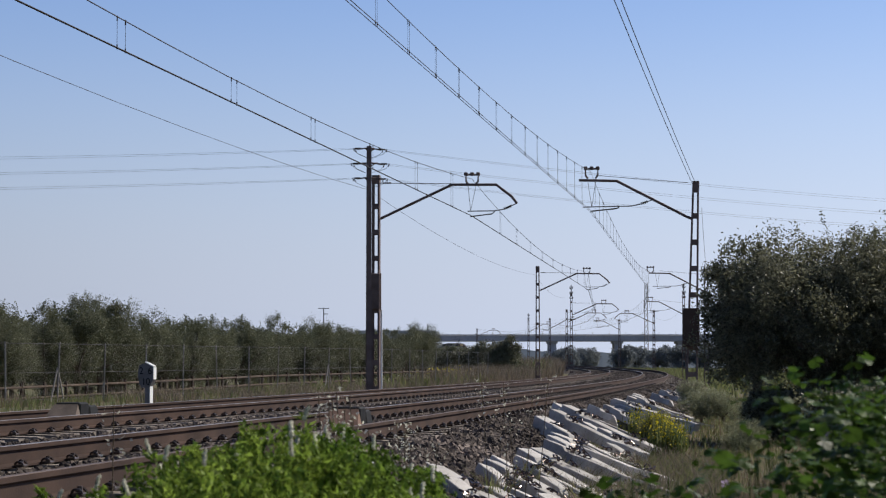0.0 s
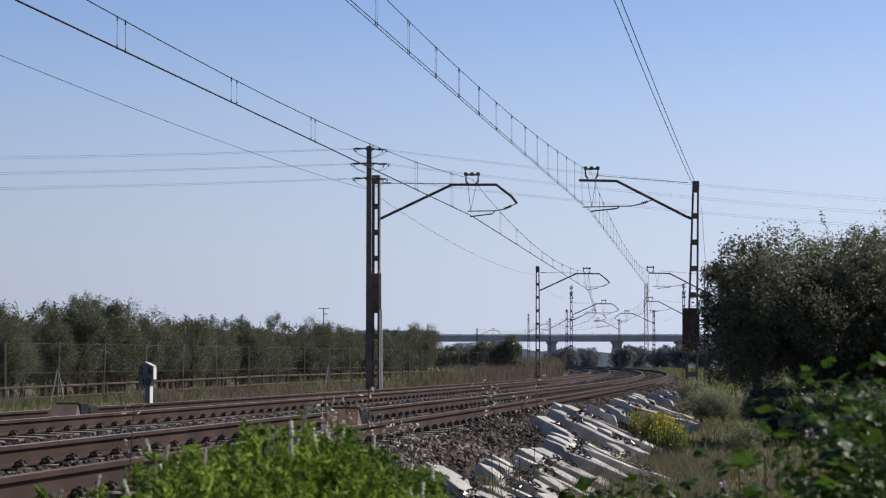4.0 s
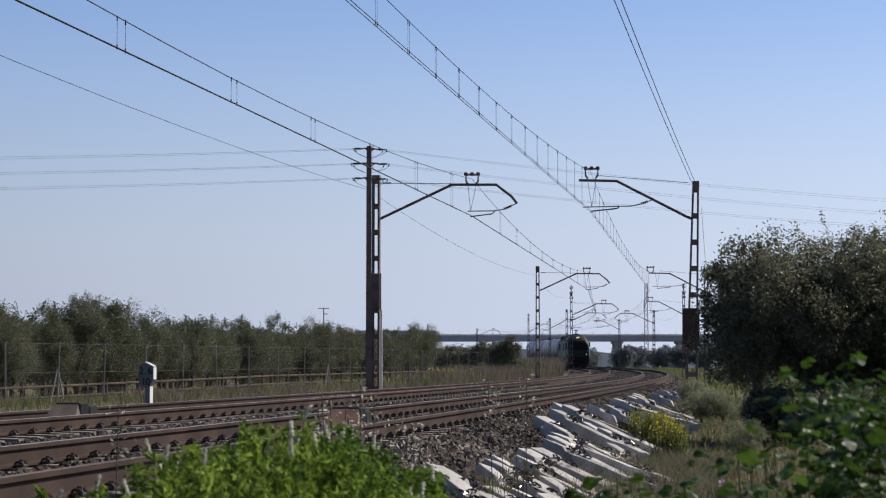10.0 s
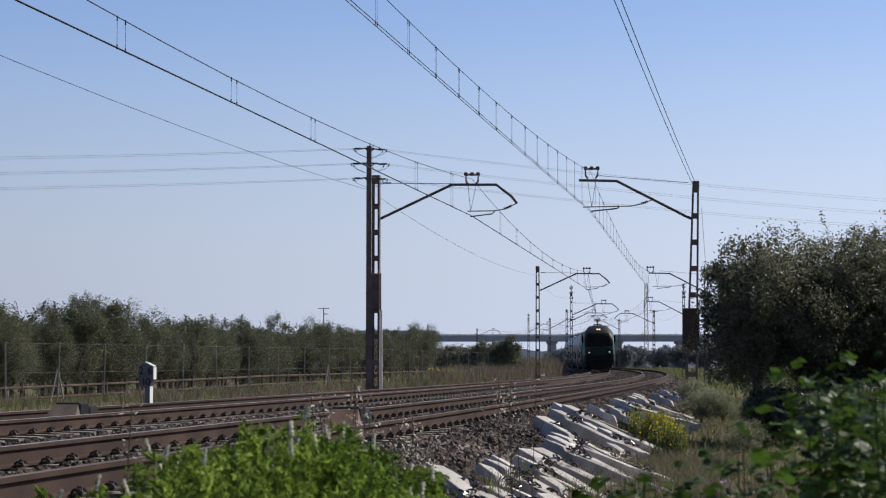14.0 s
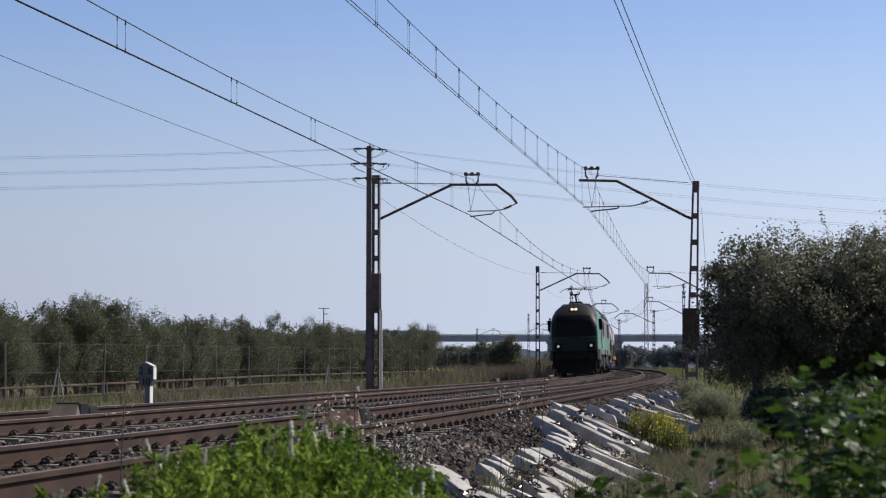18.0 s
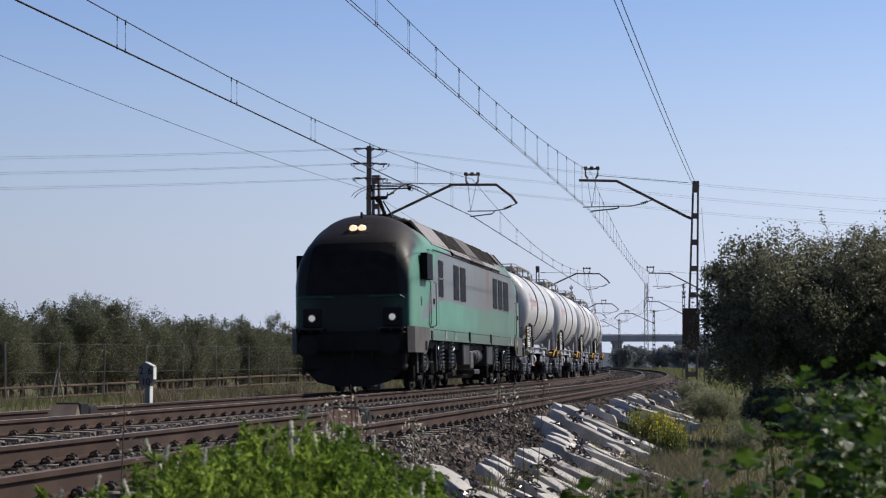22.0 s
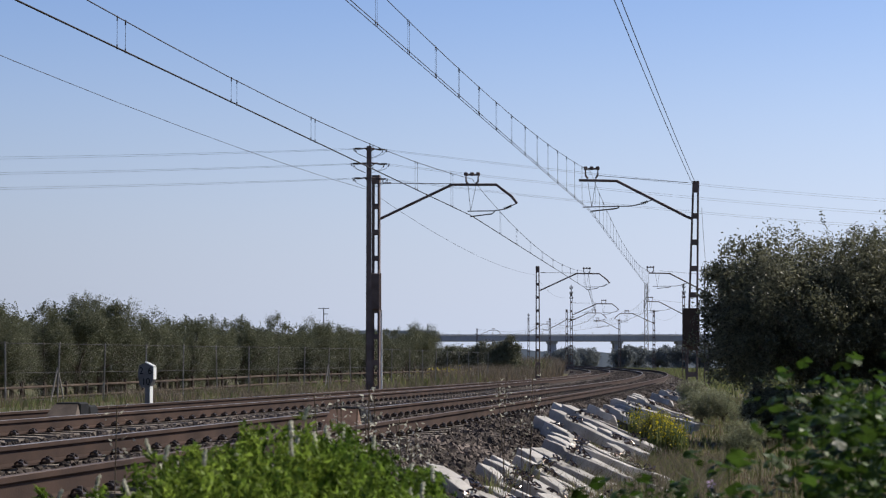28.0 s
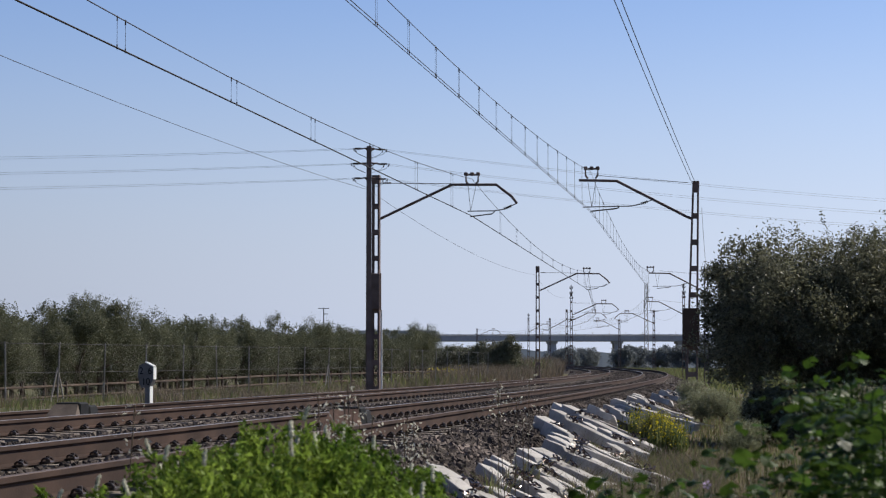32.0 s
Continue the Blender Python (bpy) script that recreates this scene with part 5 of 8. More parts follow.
def build_far_poles():
    bm = bmesh.new()
    root = empty("utility_pole", pose(-8.7, 150, -0.6), "thin utility pole with a crossarm above the olive grove", "utility pole")
    rod(bm, (0, 0, 0), (0, 0, 5.4), 0.065, 6, 0.04)
    part("pole", bm, MAT["galv"], root)
    bm = bmesh.new()
    box(bm, (0, 0, 5.36), (0.8, 0.05, 0.05))
    box(bm, (0.15, 0, 4.95), (0.3, 0.05, 0.05))
    part("crossarm", bm, MAT["galv"], root)
    root = empty("radio_mast", pose(39.5, 400, -1), "slender pale lattice radio mast by the line", "radio mast")
    bm = bmesh.new()
    for x in (-0.45, 0.45):
        rod(bm, (x, 0, 0), (x * 0.5, 0, 17.5), 0.07, 5)
    for i in range(16):
        w0, w1 = 0.45 * (1 - i / 32), 0.45 * (1 - (i + 1) / 32)
        rod(bm, (-w0, 0, i * 1.08), (w1, 0, (i + 1) * 1.08), 0.04, 4)
        rod(bm, (w0, 0, i * 1.08), (-w1, 0, (i + 1) * 1.08), 0.04, 4)
    part("lattice", bm, MAT["galv"], root)


# ---- the train ----
VEHICLES = []
SPEED, S23 = 17.858, 5.796


def vehicle(name, label, category, origin, a, b, group=""):
    """An Empty whose y axis runs back along the train; origin, a and b: metres behind the head lamp of its zero and its two bogies."""
    ob = empty(name, Matrix(), label, category, group)
    VEHICLES.append((ob, origin, a, b))
    return ob


def vehicle_pose(t, origin, a, b):
    s0 = S23 - SPEED * (t - 23.0)
    ca, ra, _ = track_frame(s0 + a, 0)
    cb, rb, _ = track_frame(s0 + b, 0)
    y = (cb - ca).normalized()
    r = (ra + rb).normalized()
    z = r.cross(y).normalized()
    x = y.cross(z)
    o = ca + y * (origin - a)
    return Matrix(((x.x, y.x, z.x, o.x), (x.y, y.y, z.y, o.y), (x.z, y.z, z.z, o.z), (0, 0, 0, 1)))


def livery():
    m = M("green and grey locomotive paint", (0.12, 0.285, 0.215), (0.095, 0.24, 0.18), rough=0.5, scale=0.8, fine=14, bump=0.03)
    t = m.node_tree
    n, l = t.nodes, t.links
    p = n["Principled BSDF"]
    green = p.inputs["Base Color"].links[0].from_socket
    tc = n.new("ShaderNodeTexCoord")
    sp = n.new("ShaderNodeSeparateXYZ")
    l.new(tc.outputs["Object"], sp.inputs[0])

    def math_node(op, a, b, c=None):
        k = n.new("ShaderNodeMath")
        k.operation = op
        for i, v in enumerate((a, b, c)):
            if v is None:
                continue
            if isinstance(v, (int, float)):
                k.inputs[i].default_value = v
            else:
                l.new(v, k.inputs[i])
        return k.outputs[0]

    def smooth(v, lo, hi):
        k = n.new("ShaderNodeMapRange")
        k.interpolation_type = "SMOOTHSTEP"
        k.inputs[1].default_value, k.inputs[2].default_value = lo, hi
        l.new(v, k.inputs[0])
        return k.outputs[0]

    def curve(points):
        k = n.new("ShaderNodeFloatCurve")
        cv = k.mapping.curves[0]
        cv.points[0].location = (0, points[0][1] / 5)
        cv.points[1].location = (1, points[-1][1] / 5)
        for x, y in points[1:-1]:
            cv.points.new((x + 1.5) / 25, y / 5)
        k.mapping.update()
        l.new(math_node("MULTIPLY_ADD", sp.outputs[1], 1 / 25, 1.5 / 25), k.inputs[1])
        return math_node("MULTIPLY", k.outputs[0], 5)

    low = curve([(-1.5, 1.6), (0.2, 1.62), (1.0, 1.74), (1.8, 1.93), (3.0, 2.16), (4.2, 2.22), (7, 2.2), (11, 2.18), (13.7, 2.24), (16.5, 2.3), (18.6, 2.35), (19.5, 2.3), (20.96, 1.75), (23.5, 1.4)])
    up = curve([(-1.5, 1.8), (0.2, 1.86), (1.0, 2.08), (1.6, 2.45), (2.2, 3.0), (3.0, 3.36), (5.0, 3.55), (6.5, 4.6), (15.0, 4.3), (15.9, 3.6), (17.5, 3.45), (19.4, 3.05), (20.3, 2.5), (21.2, 1.9), (23.5, 1.5)])
    z = sp.outputs[2]
    gray = math_node("MULTIPLY", smooth(math_node("SUBTRACT", z, low), -0.012, 0.012), smooth(math_node("SUBTRACT", up, z), -0.012, 0.012))

    gray = math_node("MULTIPLY", gray, smooth(sp.outputs[1], 0.1, 0.6))

    def layer(col, fac, rgb):
        k = n.new("ShaderNodeMix")
        k.data_type = "RGBA"
        l.new(fac, k.inputs[0])
        l.new(col, k.inputs[6])
        k.inputs[7].default_value = (*rgb, 1)
        return k.outputs[2]

    col = layer(green, gray, (0.168, 0.188, 0.205))
    dirt = n.new("ShaderNodeTexNoise")
    mp = n.new("ShaderNodeMapping")
    mp.inputs["Scale"].default_value = (1, 1.6, 0.14)
    l.new(tc.outputs["Object"], mp.inputs[0])
    l.new(mp.outputs[0], dirt.inputs["Vector"])
    dirt.inputs["Scale"].default_value, dirt.inputs["Detail"].default_value = 2.2, 6
    col = layer(col, math_node("MULTIPLY", smooth(dirt.outputs[0], 0.5, 0.78), 0.35), (0.20, 0.15, 0.10))
    # grime that thickens towards the rear
    col = layer(col, math_node("MULTIPLY", smooth(math_node("MULTIPLY_ADD", dirt.outputs[0], 5.0, sp.outputs[1]), 8.5, 16.0), 0.42), (0.105, 0.092, 0.08))
    # rust streaks below the roof grilles
    for y0, w in ((9.8, 0.3), (11.0, 0.25), (12.5, 0.5), (6.6, 0.15)):
        d = math_node("ABSOLUTE", math_node("SUBTRACT", sp.outputs[1], y0), 0)
        f = math_node("MULTIPLY", math_node("MULTIPLY", smooth(d, w, w * 0.3), smooth(z, 1.7, 3.2)), smooth(dirt.outputs[0], 0.2, 0.42))
        col = layer(col, math_node("MULTIPLY", f, 0.95 if y0 == 12.5 else 0.3), (0.155, 0.105, 0.075))
    # road dirt along the sill
    col = layer(col, math_node("MULTIPLY", smooth(math_node("MULTIPLY_ADD", dirt.outputs[0], 0.5, z), 1.95, 1.5), 0.6), (0.085, 0.075, 0.065))
    # soot on the roof and the nose; the nose black also holds its shade
    col = layer(col, math_node("MULTIPLY", smooth(z, 3.62, 3.95), 0.85), (0.17, 0.135, 0.11))
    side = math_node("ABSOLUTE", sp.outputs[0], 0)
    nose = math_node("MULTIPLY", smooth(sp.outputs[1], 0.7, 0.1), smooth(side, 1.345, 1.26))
    # below the windscreen the green is darkened mostly for the front's shade
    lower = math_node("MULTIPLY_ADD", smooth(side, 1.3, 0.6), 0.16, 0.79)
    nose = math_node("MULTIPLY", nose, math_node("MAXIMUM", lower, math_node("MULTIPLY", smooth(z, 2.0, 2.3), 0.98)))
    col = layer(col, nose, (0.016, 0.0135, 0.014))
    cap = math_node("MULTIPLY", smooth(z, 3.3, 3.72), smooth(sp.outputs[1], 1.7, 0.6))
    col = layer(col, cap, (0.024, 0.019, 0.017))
    l.new(col, p.inputs["Base Color"])
    return m


MAT.update(
    livery=livery(),
    glass=M("dark window glass", (0.008, 0.0075, 0.008), (0.007, 0.0065, 0.0065), rough=0.5, bump=0, fine=3),
    screen=M("sooty windscreen glass", (0.014, 0.0125, 0.013), (0.019, 0.0165, 0.0165), rough=0.4, bump=0, fine=4),
    loco_black=M("grimy black steel", (0.012, 0.0105, 0.0095), (0.02, 0.017, 0.015), rough=0.75, scale=2, fine=25, bump=0.1),
    skirt=M("dusty grey-brown skirt", (0.11, 0.1, 0.095), (0.07, 0.064, 0.06), rough=0.6, scale=1.5, fine=15, bump=0.05),
    roof_light=M("dusty pale roof panel", (0.30, 0.28, 0.275), (0.22, 0.195, 0.18), rough=0.55, scale=1.0, fine=12, bump=0.05),
    roof_brown=M("brown sooty roof panel", (0.12, 0.1, 0.092), (0.08, 0.066, 0.06), rough=0.65, scale=1.2, fine=14, bump=0.05),
    roof_dark=M("sooty roof grille", (0.034, 0.03, 0.029), (0.022, 0.02, 0.019), rough=0.85, scale=1.2, fine=30, bump=0.2),
    equip=M("grey equipment box paint", (0.055, 0.053, 0.054), (0.03, 0.029, 0.029), rough=0.55, scale=1.5, fine=15, bump=0.05),
    spring=M("grey coil spring steel", (0.1, 0.1, 0.105), (0.06, 0.06, 0.06), rough=0.3, metal=0.3, bump=0.02),
    lamp=M("lit white lamp glass", (0.5, 0.5, 0.5), (0.42, 0.42, 0.42), rough=0.2, bump=0, fine=60, emit=(1.0, 0.97, 0.95, 0.3)),
    head=M("lit warm headlamp glass", (0.5, 0.45, 0.35), (0.4, 0.35, 0.28), rough=0.2, bump=0, emit=(1.0, 0.78, 0.5, 1.0)),
    tank=M("white tank paint", (0.52, 0.512, 0.512), (0.485, 0.478, 0.478), rough=0.36, scale=0.3, fine=30, bump=0),
    tank_mark=M("faded red paint", (0.58, 0.24, 0.22), (0.56, 0.36, 0.34), rough=0.5, scale=2, fine=20, bump=0),
    pale_sheet=M("pale weathered sheet metal", (0.52, 0.52, 0.52), (0.38, 0.37, 0.36), rough=0.5, scale=1.5, fine=15, bump=0.04),
    band=M("dark rubber-lined band", (0.075, 0.07, 0.068), (0.055, 0.05, 0.05), rough=0.6, scale=2, fine=20),
    frame_grey=M("pale grey frame paint", (0.40, 0.41, 0.44), (0.27, 0.27, 0.29), rough=0.45, scale=1.5, fine=18, bump=0.04),
    end_grey=M("blue-grey end paint", (0.25, 0.265, 0.3), (0.18, 0.19, 0.21), rough=0.5, scale=2, fine=18, bump=0.04),
    bogie=M("blue-grey bogie paint", (0.045, 0.047, 0.054), (0.022, 0.022, 0.025), rough=0.32, scale=3, fine=25, bump=0.1),
    bogie_light=M("worn pale bogie plate", (0.3, 0.305, 0.32), (0.13, 0.13, 0.135), rough=0.28, scale=4, fine=30, bump=0.05),
    wheel=M("dark wheel steel", (0.03, 0.026, 0.024), (0.018, 0.016, 0.015), rough=0.7, metal=0.2, scale=4, fine=20),
    hazard=M("yellow safety paint", (0.5, 0.28, 0.03), (0.32, 0.17, 0.02), rough=0.5, scale=3, fine=20),
    dull_yellow=M("faded yellow edge paint", (0.26, 0.19, 0.04), (0.18, 0.13, 0.03), rough=0.6, scale=3, fine=20),
    green_rail=M("dark green handrail paint", (0.03, 0.11, 0.08), (0.02, 0.07, 0.05), rough=0.5),
    red=M("red paint", (0.55, 0.04, 0.03), (0.45, 0.04, 0.03), rough=0.4),
    window_rim=M("dull grey window rim", (0.2, 0.215, 0.225), (0.15, 0.16, 0.165), rough=0.5, scale=2, fine=14, bump=0.03),
    grey_patch=M("grey touch-up paint", (0.28, 0.28, 0.3), (0.22, 0.22, 0.235), rough=0.5, scale=2, fine=14, bump=0.03),
)


MAT["roof_dark"].node_tree.nodes["Principled BSDF"].inputs["Specular IOR Level"].default_value = 0.02
MAT["screen"].node_tree.nodes["Principled BSDF"].inputs["Specular IOR Level"].default_value = 0.05
MAT["glass"].node_tree.nodes["Principled BSDF"].inputs["Specular IOR Level"].default_value = 0.04


def spring_mesh(h, r, turns, wire_r):
    bm = bmesh.new()
    n = turns * 10
    pts = [(r * math.cos(i * 0.6283), r * math.sin(i * 0.6283), h * i / n) for i in range(n + 1)]
    tube(bm, pts, wire_r, 5)
    rod(bm, (0, 0, 0), (0, 0, h), r * 0.4, 8)
    me = bpy.data.meshes.new("coil_spring")
    bm.to_mesh(me)
    bm.free()
    me.materials.append(MAT["spring"])
    return me


def wheelset_mesh(r):
    bm = bmesh.new()
    for sd in (-1, 1):
        m = pose(sd * 0.87, 0, r, 0, 90 * sd, 0)
        lathe(bm, [(0, 0.09), (0.12, 0.09), (0.14, 0.03), (r * 0.78, 0.0), (r * 0.82, 0.05), (r, 0.05), (r, -0.05), (r + 0.028, -0.055), (r + 0.028, -0.08), (r * 0.8, -0.08), (0.14, -0.06), (0, -0.06)], m, 28)
    rod(bm, (-0.9, 0, r), (0.9, 0, r), 0.08, 10)
    bmesh.ops.recalc_face_normals(bm, faces=bm.faces)
    me = bpy.data.meshes.new("wheelset")
    bm.to_mesh(me)
    bm.free()
    me.materials.append(MAT["wheel"])
    return me


def child(name, me, parent, m, label=""):
    ob = new(name, me)
    ob.parent, ob.matrix_basis = parent, m
    if label:
        tagged(ob, label)
    return ob


# stations of the locomotive's shell: metres behind the lamp, half width, roof, springing height of the arch, squareness
SHELL = [(-1.05, 1.22, 2.15, 1.6, 3.0), (-1.02, 1.30, 2.6, 1.8, 3.0), (-0.96, 1.345, 2.95, 2.0, 3.0), (-0.85, 1.37, 3.27, 2.3, 2.9), (-0.65, 1.385, 3.53, 2.5, 2.8), (-0.4, 1.39, 3.71, 2.62, 2.7), (-0.15, 1.395, 3.84, 2.72, 2.6), (0.1, 1.4, 3.95, 2.78, 2.5),
         (0.45, 1.405, 4.11, 2.85, 2.4), (0.86, 1.41, 4.22, 2.88, 2.35), (1.3, 1.42, 4.25, 3.1, 2.0), (1.8, 1.425, 4.23, 3.35, 1.65), (2.4, 1.425, 4.25, 3.44, 1.5), (6.0, 1.425, 4.27, 3.38, 1.5), (10.15, 1.425, 4.27, 3.36, 1.5)]
MIDDLE = 10.15


def shell_at(ds):
    d = ds if ds <= MIDDLE else 2 * MIDDLE - ds
    xs = [s[0] for s in SHELL]
    return [float(np.interp(d, xs, [s[i] for s in SHELL])) for i in range(1, 5)]


def half_width(ds, z):
    w, zt, zs, p = shell_at(ds)
    if z <= zs:
        return w
    if z >= zt:
        return -1.0
    return w * (1 - ((z - zs) / (zt - zs)) ** p) ** (1 / p)


def nose_at(o, z):
    """How far back the nose lies at height z, o from the middle."""
    lo, hi = -1.05, 2.0
    if half_width(lo, z) >= abs(o):
        return lo
    for _ in range(24):
        mid = (lo + hi) / 2
        if half_width(mid, z) >= abs(o):
            hi = mid
        else:
            lo = mid
    return hi


def patch(bm, fn, u0, u1, v0, v1, nu, nv):
    """A sheet over fn(u, v)."""
    g = [[bm.verts.new(fn(u0 + (u1 - u0) * i / nu, v0 + (v1 - v0) * j / nv)) for j in range(nv + 1)] for i in range(nu + 1)]
    for i in range(nu):
        for j in range(nv):
            bm.faces.new((g[i][j], g[i + 1][j], g[i + 1][j + 1], g[i][j + 1]))


def side_panel(bm, sd, y0, y1, z0, z1, out=0.008, r=0.05, depth=0.02):
    """A flat panel with clipped corners on the locomotive's side."""
    pts = [(y0 + r, z0), (y1 - r, z0), (y1, z0 + r), (y1, z1 - r), (y1 - r, z1), (y0 + r, z1), (y0, z1 - r), (y0, z0 + r)]
    f = lambda y, z, k: Vector((sd * (half_width(y, z) + k), y, z))
    a = [bm.verts.new(f(y, z, out)) for y, z in pts]
    b = [bm.verts.new(f(y, z, out - depth)) for y, z in pts]
    bm.faces.new(a if sd > 0 else a[::-1])
    for i in range(8):
        j = (i + 1) % 8
        bm.faces.new((a[i], b[i], b[j], a[j]) if sd > 0 else (a[j], b[j], b[i], a[i]))


def build_bogie(loco, name, y0, axles, springs):
    wm = bpy.data.meshes.get("loco_wheelset") or wheelset_mesh(0.545)
    wm.name = "loco_wheelset"
    sm = bpy.data.meshes.get("loco_spring") or spring_mesh(0.68, 0.125, 7, 0.03)
    sm.name = "loco_spring"
    bm = bmesh.new()
    lo, hi = axles[0] - 0.95, axles[-1] + 0.95
    for sd in (-1, 1):
        box(bm, (sd * 1.06, (lo + hi) / 2, 0.62), (0.14, hi - lo, 0.2), bevel=0.03)
        for ax in axles:
            box(bm, (sd * 1.1, ax, 0.545), (0.2, 0.36, 0.34), bevel=0.05)
            box(bm, (sd * 1.08, ax, 0.3), (0.1, 0.7, 0.12), bevel=0.03)
        box(bm, (sd * 1.06, lo + 0.1, 0.42), (0.16, 0.2, 0.4), bevel=0.03)
        box(bm, (sd * 1.06, hi - 0.1, 0.42), (0.16, 0.2, 0.4), bevel=0.03)
    for y in (lo + 0.3, (lo + hi) / 2, hi - 0.3):
        box(bm, (0, y, 0.75), (2.1, 0.3, 0.25))
    fr = part("bogie", bm, MAT["loco_black"], loco, "grimy black three-axle bogie")
    for ax in axles:
        child("wheelset", wm, fr, pose(0, ax, 0))
    for sd in (-1, 1):
        for y in springs:
            child("coil_spring", sm, fr, pose(sd * 1.23, y, 0.5), "bright coil spring")
            bm = bmesh.new()
            box(bm, (sd * 1.2, y, 0.46), (0.3, 0.34, 0.06), bevel=0.01)
            box(bm, (sd * 1.16, y + 0.25, 0.75), (0.06, 0.07, 0.7), bevel=0.01)
            part("spring_seat", bm, MAT["loco_black"], fr)
        for i, y in enumerate((lo + 0.25, (lo + hi) / 2 - 0.2, hi - 0.2)):
            bm = bmesh.new()
            rod(bm, (sd * 1.27, y, 0.45), (sd * 1.27, y + 0.02, 1.1), 0.035, 8)
            rod(bm, (sd * 1.27, y, 0.45), (sd * 1.27, y, 0.75), 0.05, 8)
            tube(bm, [(sd * 1.25, y + 0.15, 1.1), (sd * 1.3, y + 0.2, 0.8), (sd * 1.25, y + 0.32, 0.52), (sd * 1.2, y + 0.45, 0.45)], 0.018, 6)
            part("damper", bm, MAT["equip"], fr, "pale damper and hose")
            bm = bmesh.new()
            tube(bm, [(sd * 1.3, y + 0.3, 1.12), (sd * 1.32, y + 0.2, 1.0), (sd * 1.33, y + 0.18, 0.62), (sd * 1.33, y + 0.3, 0.5), (sd * 1.33, y + 0.48, 0.5), (sd * 1.32, y + 0.56, 0.62), (sd * 1.3, y + 0.56, 0.9)], 0.016, 6)
            part("brake_pipe", bm, MAT["spring"], fr, "thin bright brake pipe")
    return fr


